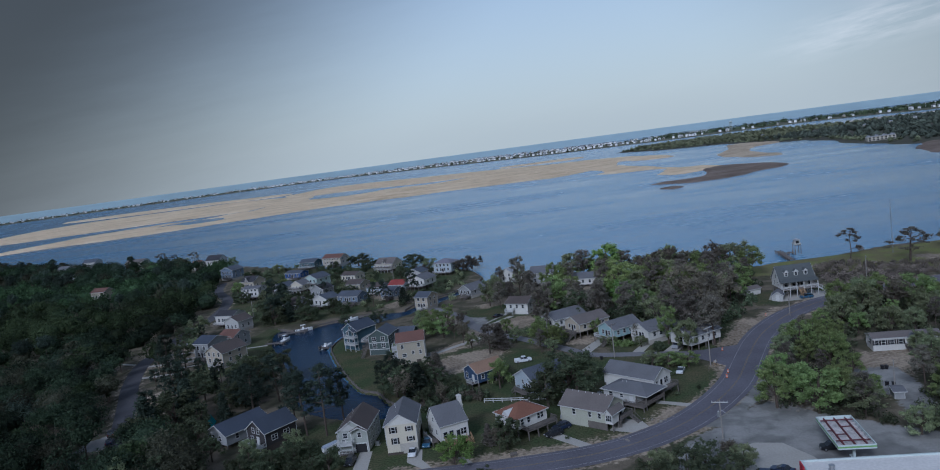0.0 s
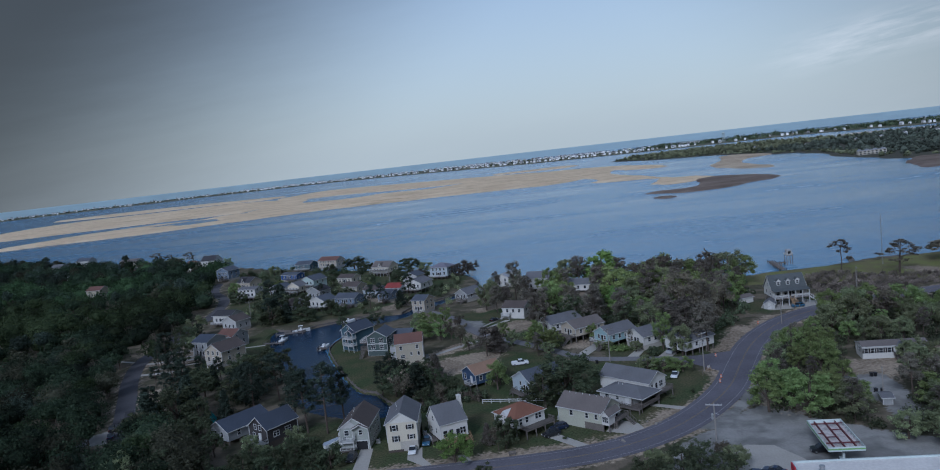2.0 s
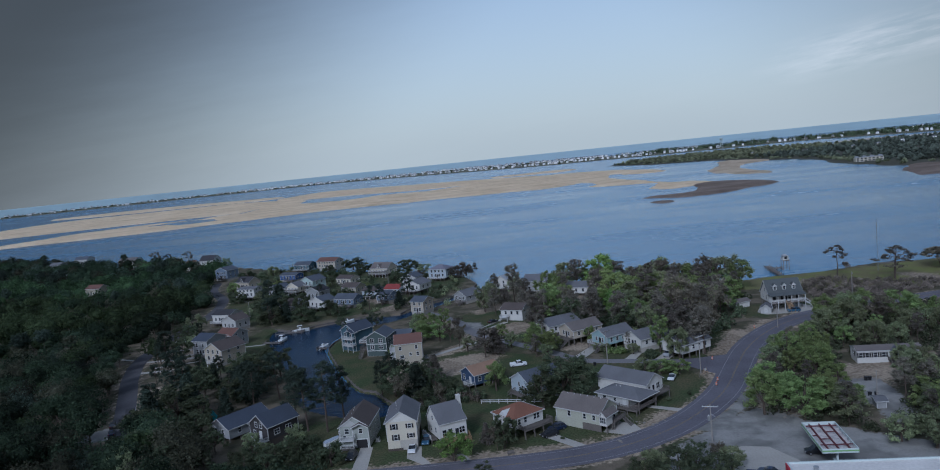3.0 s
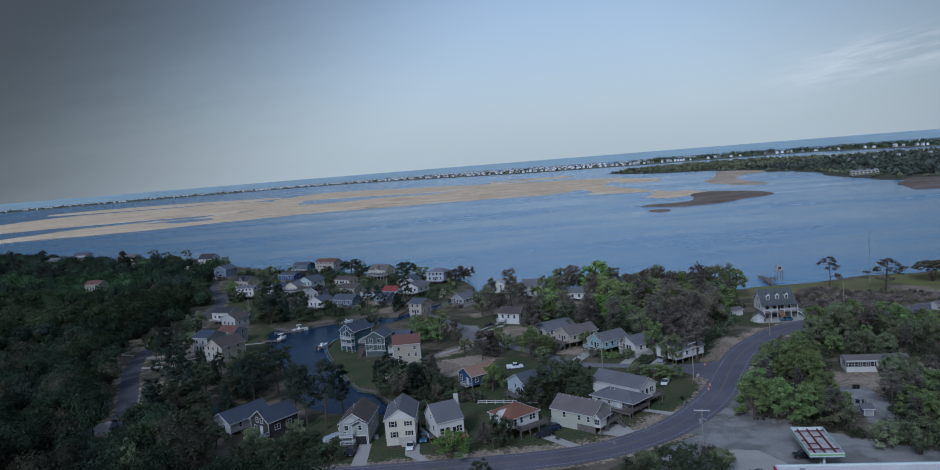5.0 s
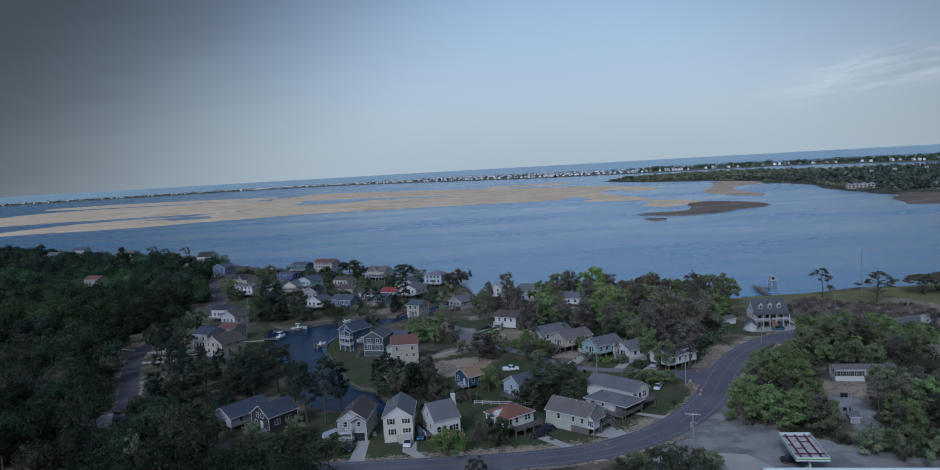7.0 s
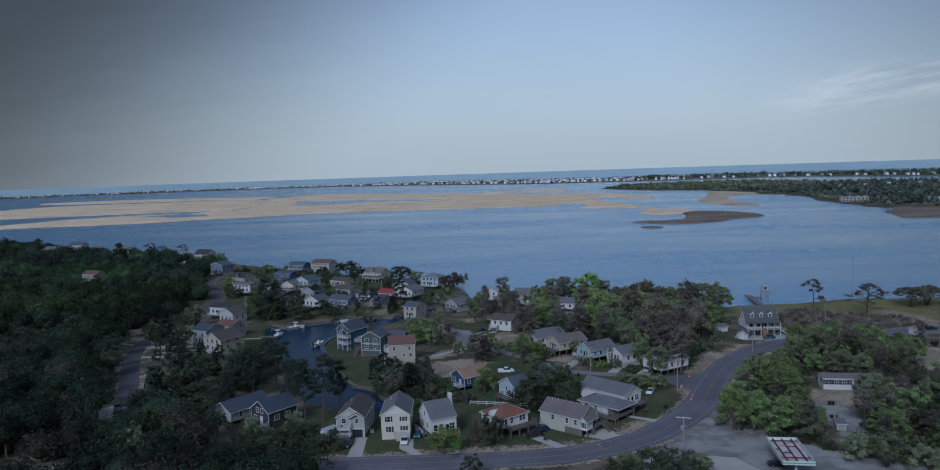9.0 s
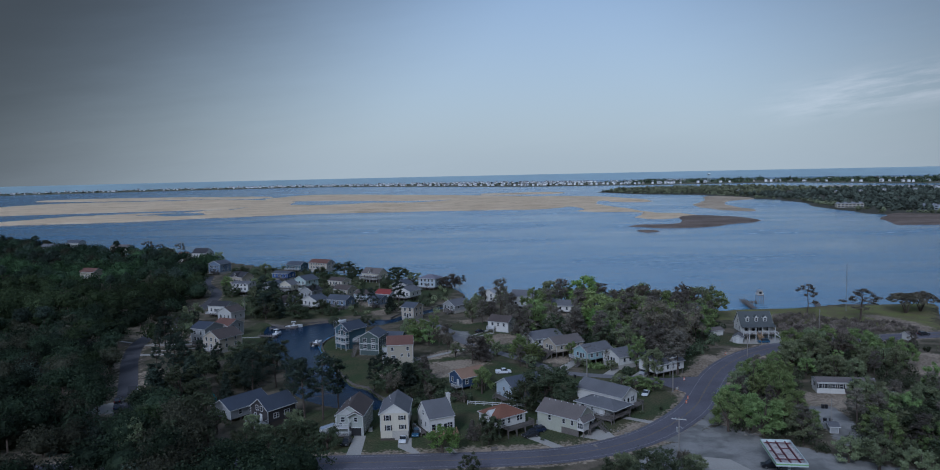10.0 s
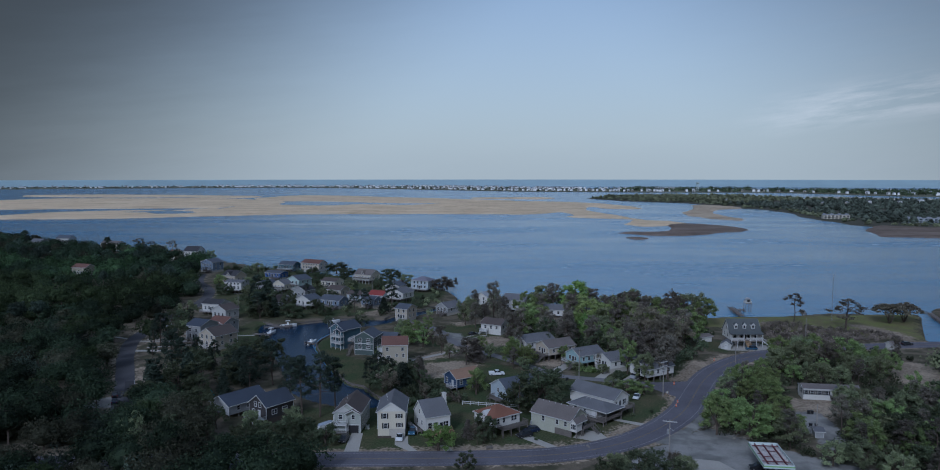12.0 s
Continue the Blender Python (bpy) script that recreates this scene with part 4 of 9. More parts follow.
# ---- far houses on the barrier island ----
def far_house(kind, wall, roof_, label):
    w, d, h, rise = kind
    ob = thing("beach_house", label, "house", group="houses on the barrier island")
    part("wall", cube_bm(-w / 2, w / 2, -d / 2, d / 2, 0, h), wall, ob)
    bm = bmesh.new()
    hull(bm, [(-w / 2 - 0.6, -d / 2 - 0.6, h), (w / 2 + 0.6, -d / 2 - 0.6, h), (w / 2 + 0.6, d / 2 + 0.6, h), (-w / 2 - 0.6, d / 2 + 0.6, h)],
         [(-w / 4, -0.3, h + rise), (w / 4, -0.3, h + rise), (w / 4, 0.3, h + rise), (-w / 4, 0.3, h + rise)])
    part("roof", bm, roof_, ob)
    for z in (h * 0.18, h * 0.58):
        bm = bmesh.new()
        box(bm, -w * 0.36, w * 0.36, -d / 2 - 0.06, -d / 2 + 0.1, z, z + h * 0.16)
        part("window", bm, GLASS, ob)
    bm = bmesh.new()
    box(bm, -w / 2, w / 2, -d / 2 - 2.2, -d / 2 - 0.07, h * 0.47, h * 0.52)
    part("deck", bm, WALLS["palegrey"], ob)
    return ob


# far walls: stronger sunlight out there put into a whiter paint
SUNLIT_WHITE = mat("bright_white_siding", (0.80, 0.80, 0.79), 0.7, 0.06)
protos = [far_house((8, 8, 7, 2.4), SUNLIT_WHITE, ROOFS["grey"], "tall white beach house with a grey hip roof"),
          far_house((7, 8, 5.5, 2.2), WALLS["cream"], ROOFS["light"], "cream beach house with a pale roof"),
          far_house((10, 9, 8, 2.6), SUNLIT_WHITE, ROOFS["light"], "large white beach house with a pale roof"),
          far_house((8, 9, 6, 2.2), WALLS["palegrey"], ROOFS["brown"], "pale grey beach house with a brown roof")]
spots = []
for i_ in range(len(ISLE)):
    x_, y_ = ISLE[i_]
    if np.hypot(x_, y_) > 4560:
        continue
    n_ = 9 if x_ < 900 else 4
    n_ = 3 if x_ < -1300 else n_
    for _ in range(n_):
        spots.append((*(ISLE[i_] + ISLE_N[i_] * RNG.choice([RNG.uniform(4, 40), RNG.uniform(0.1, 0.6) * ISLE_D[i_], RNG.uniform(0.7, 0.97) * ISLE_D[i_], RNG.uniform(0.9, 1.0) * ISLE_D[i_]]) + ISLE_T[i_] * RNG.uniform(-20, 20)), math.degrees(math.atan2(ISLE_T[i_][1], ISLE_T[i_][0]))))
RNG.shuffle(spots)
for j_, (x_, y_, a_) in enumerate(spots[:280]):
    m_ = pose(x_, y_, 3.5, 0, 0, a_ + RNG.uniform(-15, 15)) @ Matrix.Scale(1.05, 4)
    if j_ < 4:
        protos[j_].matrix_basis = m_
    else:
        copy_thing(protos[int(RNG.integers(4))], m_)


fw, fr_ = bmesh.new(), bmesh.new()
for x_, y_, a_ in spots[280:]:
    m_ = pose(x_, y_, 3.0, 0, 0, a_ + RNG.uniform(-15, 15))
    w_, d_, h_ = RNG.uniform(3.2, 5.2), RNG.uniform(3, 4.5), RNG.uniform(5, 9)
    box(fw, -w_, w_, -d_, d_, 0, h_, m_)
    hull(fr_, [m_ @ Vector(p) for p in ((-w_ - 0.5, -d_ - 0.5, h_), (w_ + 0.5, -d_ - 0.5, h_), (w_ + 0.5, d_ + 0.5, h_), (-w_ - 0.5, d_ + 0.5, h_))],
         [m_ @ Vector(p) for p in ((-w_ / 2, -0.3, h_ + 2.6), (w_ / 2, -0.3, h_ + 2.6), (w_ / 2, 0.3, h_ + 2.6), (-w_ / 2, 0.3, h_ + 2.6))])
ob = tagged(new("beach_houses", finish("beach_houses", fw, SUNLIT_WHITE)), "rows of small white houses along the barrier island", "houses", kind="stuff")
tagged(part("roofs", fr_, ROOFS["light"], ob), kind="stuff")


def long_building(name, label, x, y, yaw, w, d, storeys, bays, wall, roof_, z=0.8):
    """A row of flats: wall, parapet roof, end gables and a window for each bay and storey."""
    ob = thing(name, label, "building", x, y, z, yaw)
    h = 3.0 * storeys
    part("wall", cube_bm(-w / 2, w / 2, -d / 2, d / 2, 0, h), wall, ob)
    for i in range(bays):
        cx = -w / 2 + (i + 0.5) * w / bays
        bm = bmesh.new()
        hw = w / bays * 0.36
        if i % 2 == 0:
            hull(bm, [(cx - hw - 0.5, -d / 2 - 0.8, h), (cx + hw + 0.5, -d / 2 - 0.8, h), (cx, -d / 2 - 0.8, h + 2.6)], [(cx - hw - 0.5, d / 2, h), (cx + hw + 0.5, d / 2, h), (cx, d / 2, h + 2.6)])
        else:
            box(bm, cx - w / bays / 2, cx + w / bays / 2, -d / 2 - 0.4, d / 2 + 0.4, h, h + 0.7)
        part("roof", bm, roof_, ob)
        for s in range(storeys):
            bm = bmesh.new()
            box(bm, cx - hw * 0.8, cx + hw * 0.8, -d / 2 - 0.05, -d / 2 + 0.1, s * 3 + 0.7, s * 3 + 2.3)
            part("window", bm, GLASS, ob)
            bm = bmesh.new()
            box(bm, cx - hw, cx + hw, -d / 2 - 1.5, -d / 2 - 0.06, s * 3 + 0.1, s * 3 + 0.5)
            part("balcony", bm, WHITE, ob)
    return ob


long_building("apartment_building", "long white waterside flats with gabled bays", 596, 1128, -12, 38, 12, 2, 7, WALLS["cream"], ROOFS["light"])
long_building("apartment_building", "row of pale blue and white waterside flats", 700, 1022, -14, 104, 13, 2, 16, WALLS["paleblue"], ROOFS["light"])
long_building("apartment_building", "long white seafront hotel on the barrier island", 956, 3250, -14, 90, 18, 5, 12, SUNLIT_WHITE, ROOFS["light"])
for x_, y_, a_ in ((840, 1640, 10), (905, 1660, -8), (980, 1700, 5), (1040, 1680, 0), (760, 1700, 12), (1130, 1740, -5), (700, 1850, 6)):
    copy_thing(protos[int(RNG.integers(4))], pose(x_, y_, 1.0, 0, 0, a_))
ob = thing("water_tower", "pale water tower with a round tank on legs", "tower", 1042, 3080, 1.0)
bm = bmesh.new()
bmesh.ops.create_uvsphere(bm, u_segments=16, v_segments=10, radius=7.0, matrix=Matrix.Translation((0, 0, 37)) @ Matrix.Diagonal((1, 1, 0.62, 1)))
part("tank", bm, STEELWHITE, ob)
for a_ in range(6):
    bm = bmesh.new()
    tube(bm, (6 * math.cos(a_ * 1.047), 6 * math.sin(a_ * 1.047), 0), (5 * math.cos(a_ * 1.047), 5 * math.sin(a_ * 1.047), 36), 0.5)
    part("leg", bm, STEELWHITE, ob)


# ---- houses ----
def lattice(xs, zs, solid, y0, y1):
    """A frame cut from one board: cells of a grid, those that are solid, with thickness."""
    bm = bmesh.new()
    v = {}

    def vert(i, j, k):
        if (i, j, k) not in v:
            v[i, j, k] = bm.verts.new((xs[i], (y0, y1)[k], zs[j]))
        return v[i, j, k]
    n, m = len(xs) - 1, len(zs) - 1
    on = [[0 <= i < n and 0 <= j < m and solid(i, j) for j in range(-1, m + 1)] for i in range(-1, n + 1)]
    for i in range(n):
        for j in range(m):
            if not on[i + 1][j + 1]:
                continue
            for k in (0, 1):
                bm.faces.new([vert(i + a_, j + b_, k) for a_, b_ in ((0, 0), (1, 0), (1, 1), (0, 1))])
            for di, dj, p, q in ((-1, 0, (0, 0), (0, 1)), (1, 0, (1, 0), (1, 1)), (0, -1, (0, 0), (1, 0)), (0, 1, (0, 1), (1, 1))):
                if not on[i + 1 + di][j + 1 + dj]:
                    bm.faces.new((vert(i + p[0], j + p[1], 0), vert(i + q[0], j + q[1], 0), vert(i + q[0], j + q[1], 1), vert(i + p[0], j + p[1], 1)))
    return bm


def window(parent, m, w, h, shutters=False, trim_m=None):
    """A sash window: surround with mullions, dark pane, sill; the pane sits back in the frame."""
    trim_m = trim_m or WHITE

    def make():
        t = 0.11
        xs = [-w / 2 - t, -w / 2] + ([-0.05, 0.05] if w > 1.3 else []) + [w / 2, w / 2 + t]
        zs = [-t - 0.05, 0, h / 2 - 0.03, h / 2 + 0.03, h, h + t]
        fr = finish("window_frame", lattice(xs, zs, lambda i_, j_: i_ in (0, len(xs) - 2) or (w > 1.3 and i_ == 2) or j_ in (0, 2, 4), -0.09, 0.02), trim_m)
        bm = bmesh.new()
        box(bm, -w / 2, w / 2, -0.03, 0.015, 0, h)
        return fr, finish("pane", bm, GLASS)

    fr, pane = cached(("win", round(w, 2), round(h, 2), trim_m.name), make)
    ob = shared("window", fr, parent, m)
    shared("pane", pane, ob)
    if shutters:
        def sh():
            bm = bmesh.new()
            box(bm, -0.2, 0.2, -0.07, 0.01, -0.05, h + 0.05)
            for z in np.arange(0.1, h - 0.05, 0.14):
                box(bm, -0.15, 0.15, -0.09, -0.065, z, z + 0.07)
            return finish("shutter", bm, BLACK)
        sm = cached(("shut", round(h, 2)), sh)
        for s in (-1, 1):
            shared("shutter", sm, ob, pose(s * (w / 2 + 0.32), 0, 0))
    return ob


def door(parent, m, w=0.95, h=2.05, material=None):
    def make():
        bm = lattice([-w / 2 - 0.1, -w / 2, w / 2, w / 2 + 0.1], [0, h, h + 0.1], lambda i_, j_: i_ != 1 or j_ == 1, -0.08, 0.02)
        return finish("door_frame", bm, WHITE)
    ob = shared("door", cached(("doorf", w, h), make), parent, m)
    bm = bmesh.new()
    box(bm, -w / 2, w / 2, -0.035, 0.01, 0, h)
    for z0, z1 in ((0.2, 0.9), (1.05, h - 0.15)):
        box(bm, -w / 2 + 0.14, w / 2 - 0.14, -0.05, -0.03, z0, z1)
    part("leaf", bm, material or GLASS, ob)
    bm = bmesh.new()
    box(bm, w / 2 - 0.14, w / 2 - 0.06, -0.11, -0.03, 1.0, 1.06)
    part("handle", bm, METAL, ob)
    return ob


def railing(parent, p, q, z, material, h=1.0, gap=0.32):
    """One run of railing: top and bottom rail with balusters."""
    p, q = Vector((*p, z)), Vector((*q, z))
    L = (q - p).length
    a = math.atan2(q.y - p.y, q.x - p.x)
    m = Matrix.Translation(p) @ Matrix.Rotation(a, 4, "Z")
    bm = bmesh.new()
    box(bm, 0, L, -0.06, 0.06, h - 0.09, h, m)
    box(bm, 0, L, -0.04, 0.04, 0.12, 0.2, m)
    k = max(1, int(L / gap))
    for i in range(k + 1):
        x = L * i / k
        box(bm, x - 0.035, x + 0.035, -0.035, 0.035, 0.0 if i in (0, k) else 0.16, h - 0.05, m)
    return part("railing", bm, material, parent)


def pilings(parent, pts, z, material=None, s=0.13):
    me_ = cached(("pile", round(z, 2), s, (material or WOOD).name), lambda: finish("piling", cube_bm(-s, s, -s, s, -0.4, z), material or WOOD))
    for x, y in pts:
        shared("piling", me_, parent, pose(x, y, 0))


def deck(parent, x0, x1, y0, y1, z, sides="flr", floor_m=None, rail_m=None, posts=True, roof_z=None):
    """A raised deck: boards, railings on the given sides (f -y, b +y, l -x, r +x), posts."""
    floor_m, rail_m = floor_m or WOOD, rail_m or WOOD
    part("deck_floor", cube_bm(x0, x1, y0, y1, z - 0.07, z), floor_m, parent)
    part("deck_beam", cube_bm(x0, x1, y0 + 0.02, y0 + 0.14, z - 0.3, z - 0.07), floor_m, parent)
    runs = {"f": ((x0, y0), (x1, y0)), "b": ((x0, y1), (x1, y1)), "l": ((x0, y0), (x0, y1)), "r": ((x1, y0), (x1, y1))}
    for s in sides:
        railing(parent, *runs[s], z, rail_m)
    if posts:
        nx = max(2, int((x1 - x0) / 2.6) + 1)
        ny = 2 if (y1 - y0) > 3 else 1
        pilings(parent, [(x0 + 0.15 + (x1 - x0 - 0.3) * i / (nx - 1), y0 + 0.15 + (y1 - y0 - 0.3) * j) for i in range(nx) for j in range(ny)], (roof_z or z) - 0.05, floor_m if roof_z is None else rail_m, 0.1)


def stairs(parent, x, y, z, yaw, width=1.1, material=None, rail=True, run=0.27):
    """A straight flight from a landing at (x, y, z) down towards local -y turned by yaw."""
    material = material or WOOD
    n = max(2, int(round(z / 0.18)))
    m = pose(x, y, 0, 0, 0, yaw)
    tread = cached(("tread", width, material.name), lambda: finish("tread", cube_bm(-width / 2, width / 2, -0.3, 0.0, -0.05, 0.0), material))
    for i in range(n - 1):
        shared("tread", tread, parent, m @ pose(0, -run * i, z - (i + 1) * z / n))
    for s in (-1, 1):
        X = s * width / 2
        bm = bmesh.new()
        L = run * (n - 1)
        hull(bm, [m @ Vector(p) for p in ((X - 0.04, 0, z - 0.32), (X - 0.04, 0, z - 0.02), (X - 0.04, -L - 0.2, 0.02), (X - 0.04, -L, -0.05))],
             [m @ Vector(p) for p in ((X + 0.04, 0, z - 0.32), (X + 0.04, 0, z - 0.02), (X + 0.04, -L - 0.2, 0.02), (X + 0.04, -L, -0.05))])
        if rail:
            tube(bm, m @ Vector((X, 0, z + 0.9)), m @ Vector((X, -L, 0.95)), 0.06, n=4)
            for t in (0, 0.33, 0.66, 1.0):
                tube(bm, m @ Vector((X, -L * t, z * (1 - t))), m @ Vector((X, -L * t, z * (1 - t) + 0.93)), 0.05, n=4)
        part("stringer", bm, material, parent)


def roof_gable(parent, x0, x1, y0, y1, z, rise, axis_, material, over=0.4, th=0.15, trim=True, name="roof", ridge=0.5):
    """Two slabs meeting at a ridge along axis_, with white boards at the rakes and eaves. ridge: its place across the span."""
    def P(u, v, zz):
        return (u, v, zz) if axis_ == "x" else (v, u, zz)
    u0, u1, v0, v1 = (x0, x1, y0, y1) if axis_ == "x" else (y0, y1, x0, x1)
    vm = v0 + (v1 - v0) * ridge
    for s, ve in ((-1, v0), (1, v1)):
        sl = rise / abs(ve - vm)
        ve2, ze = ve + s * over, z - over * sl
        bm = bmesh.new()
        hull(bm, [P(u0 - over, ve2, ze), P(u0 - over, vm, z + rise), P(u0 - over, vm, z + rise + th), P(u0 - over, ve2, ze + th)],
             [P(u1 + over, ve2, ze), P(u1 + over, vm, z + rise), P(u1 + over, vm, z + rise + th), P(u1 + over, ve2, ze + th)])
        part(name, bm, material, parent)
        if trim:
            for uu in (u0 - over - 0.045, u1 + over + 0.005):
                bm = bmesh.new()
                hull(bm, [P(uu, ve2, ze - 0.12), P(uu, vm, z + rise - 0.12), P(uu, vm, z + rise + th * 0.8), P(uu, ve2, ze + th * 0.8)],
                     [P(uu + 0.04, ve2, ze - 0.12), P(uu + 0.04, vm, z + rise - 0.12), P(uu + 0.04, vm, z + rise + th * 0.8), P(uu + 0.04, ve2, ze + th * 0.8)])
                part("fascia", bm, WHITE, parent)
            bm = bmesh.new()
            a_, b_ = sorted((ve2 + s * 0.005, ve2 + s * 0.09))
            q0, q1 = P(u0 - over, a_, ze - 0.06), P(u1 + over, b_, ze + th * 0.75)
            box(bm, min(q0[0], q1[0]), max(q0[0], q1[0]), min(q0[1], q1[1]), max(q0[1], q1[1]), q0[2], q1[2])
            part("gutter", bm, WHITE, parent)


def roof_hip(parent, x0, x1, y0, y1, z, rise, material, over=0.45, ridge=None):
    w, d = x1 - x0, y1 - y0
    r = ridge if ridge is not None else max(0.2, (w - d) / 2 if w > d else 0.2)
    ry = 0.08 if w >= d else (d - w) / 2
    cx, cy = (x0 + x1) / 2, (y0 + y1) / 2
    bm = bmesh.new()
    hull(bm, [(x0 - over, y0 - over, z), (x1 + over, y0 - over, z), (x1 + over, y1 + over, z), (x0 - over, y1 + over, z)],
         [(cx - r, cy - ry, z + rise), (cx + r, cy - ry, z + rise), (cx + r, cy + ry, z + rise), (cx - r, cy + ry, z + rise)])
    part("roof", bm, material, parent)
    for a in ((x0 - over - 0.06, x1 + over + 0.06, y0 - over - 0.06, y0 - over), (x0 - over - 0.06, x1 + over + 0.06, y1 + over, y1 + over + 0.06),
              (x0 - over - 0.06, x0 - over, y0 - over, y1 + over), (x1 + over, x1 + over + 0.06, y0 - over, y1 + over)):
        part("gutter", cube_bm(*a, z - 0.14, z + 0.06), WHITE, parent)


def face_pose(face, w, d, u, z):
    if face == "f":
        return pose(u, -d / 2, z)
    if face == "b":
        return pose(-u, d / 2, z, 0, 0, 180)
    if face == "l":
        return pose(-w / 2, -u, z, 0, 0, -90)
    return pose(w / 2, u, z, 0, 0, 90)


def house(label, x, y, yaw, w, d, z0, h, rise, wall, roof_, axis_="x", kind="gable", wins=(), doors=(), skirt=None, ridge=0.5, name="house", trim=True, gable_m=None, over=0.4):
    """A house on pilings or a skirt. wins: (face, across, above floor, width, height, shutters). Returns its Empty."""
    ob = thing(name, label, "house", x, y, 0.0, yaw)
    wm = WALLS[wall]
    bm = bmesh.new()
    if kind == "gable":
        def P(u, v, zz):
            return (u, v, zz) if axis_ == "x" else (v, u, zz)
        u0, u1, v0, v1 = (-w / 2, w / 2, -d / 2, d / 2) if axis_ == "x" else (-d / 2, d / 2, -w / 2, w / 2)
        vm = v0 + (v1 - v0) * ridge
        prof = [(v0, z0), (v1, z0), (v1, z0 + h), (vm, z0 + h + rise), (v0, z0 + h)]
        hull(bm, [P(u0, v, zz) for v, zz in prof], [P(u1, v, zz) for v, zz in prof])
    else:
        box(bm, -w / 2, w / 2, -d / 2, d / 2, z0, z0 + h)
    part("wall", bm, wm, ob)
    cb = cached(("corner", round(h, 2)), lambda: finish("corner_board", cube_bm(-0.07, 0.07, -0.07, 0.07, 0.002, h - 0.05), WHITE))
    for cx in (-w / 2, w / 2):
        for cy in (-d / 2, d / 2):
            shared("corner_board", cb, ob, pose(cx, cy, z0))
    if kind == "gable":
        roof_gable(ob, -w / 2, w / 2, -d / 2, d / 2, z0 + h, rise, axis_, ROOFS[roof_], over, ridge=ridge, trim=trim)
    elif kind == "hip":
        roof_hip(ob, -w / 2, w / 2, -d / 2, d / 2, z0 + h, rise, ROOFS[roof_])
    if z0 > 0.9 and skirt is None:
        nx, ny = max(2, int(w / 2.8) + 1), max(2, int(d / 2.8) + 1)
        pilings(ob, [(-w / 2 + 0.2 + (w - 0.4) * i / (nx - 1), -d / 2 + 0.2 + (d - 0.4) * j / (ny - 1)) for i in range(nx) for j in range(ny)], z0 + 0.02)
    elif z0 > 0.05:
        bm = bmesh.new()
        box(bm, -w / 2 + 0.05, w / 2 - 0.05, -d / 2 + 0.05, d / 2 - 0.05, -0.3, z0 + 0.01)
        part("foundation", bm, skirt or CONCRETE, ob)
    for f, u, zz, ww, hh, *sh in wins:
        window(ob, face_pose(f, w, d, u, z0 + zz), ww, hh, bool(sh and sh[0]))
    for f, u, *dm in doors:
        door(ob, face_pose(f, w, d, u, z0), material=dm[0] if dm else None)
    return ob


def rows(face, span, n, zs, w=0.9, h=1.3, sh=False):
    return [(face, -span / 2 + span * (i + 0.5) / n, z, w, h, sh) for z in zs for i in range(n)]


# grey-green house with a deck at its end
ob = house("pale grey-green raised house with a brown shingle roof", 23.9, 194.6, -42, 12.4, 7.6, 1.7, 2.8, 2.4, "greygreen", "midbrown", "x",
           wins=[("f", -2.4, 0.95, 0.8, 1.3), ("f", 2.0, 0.95, 0.75, 1.2), ("f", 4.6, 0.95, 0.75, 1.2), ("l", 0, 0.9, 0.9, 1.3)], doors=[("r", 2.4)])
part("storage_room", cube_bm(-6.15, 1.2, -3.78, -0.5, -0.3, 1.68), WALLS["greygreen"], ob)
part("lattice_screen", cube_bm(1.22, 6.2, -3.75, -3.65, -0.1, 1.66), WOOD, ob, "grey wooden lattice under the house")
bm = bmesh.new()
hull(bm, [(6.22, -3.9, 1.7), (8.0, -3.9, 1.7), (8.0, -3.9, 4.2), (7.1, -3.9, 5.1), (6.22, -3.9, 4.2)], [(6.22, -1.2, 1.7), (8.0, -1.2, 1.7), (8.0, -1.2, 4.2), (7.1, -1.2, 5.1), (6.22, -1.2, 4.2)])
part("bay", bm, WALLS["white"], ob, "white gabled bay")
roof_gable(ob, 6.15, 8.05, -4.1, 0.8, 4.15, 0.98, "y", ROOFS["midbrown"], 0.25, name="porch_roof")
for u in (-0.5, 0.0, 0.5):
    window(ob, pose(7.1 + u, -3.9, 2.4), 0.4, 1.3)
deck(ob, 6.25, 8.4, -1.1, 4.2, 1.7, "rb", WOOD, WOOD)
pilings(ob, [(6.3, -3.7), (7.9, -3.7), (7.9, -1.3)], 1.7)
stairs(ob, 8.4, 3.3, 1.7, 90, 1.2, WOOD)
plate("driveway", [(26.6, 187.6), (31.2, 184.9), (35.4, 187.1), (34.6, 190.6), (31.4, 193.2), (28.8, 191.4)], 0.05, 0.2, CONCRETE, "pale concrete parking apron", "driveway")
for i in range(6):
    bm = bmesh.new()
    tube(bm, (-4.8 + i * 1.9, -0.3, 6.6), (-4.8 + i * 1.9, -0.3, 7.15), 0.08, n=6)
    part("roof_vent", bm, WHITE, ob)

# low hip-roofed house with a porch, and the taller white house behind it
ob = house("low white house with a grey hip roof and an end porch", 34.6, 204.8, -47, 9.4, 7.4, 1.2, 2.4, 1.7, "palegrey", "grey", kind="none",
           wins=[("f", -2.6, 0.8, 1.1, 1.1), ("f", 0.6, 1.0, 0.8, 0.8)], doors=[("f", 3.5, WHITE), ("r", 1.0)])
roof_hip(ob, -4.9, 8.0, -3.9, 3.9, 3.6, 1.55, ROOFS["grey"])
deck(ob, 4.72, 7.9, -3.9, 3.7, 1.2, "fr", WOOD, WOOD, roof_z=3.6)
deck(ob, 2.2, 8.0, -5.2, -3.95, 1.2, "f", WOOD, WOOD)
stairs(ob, 2.2, -4.6, 1.2, -90, 1.0, WOOD)
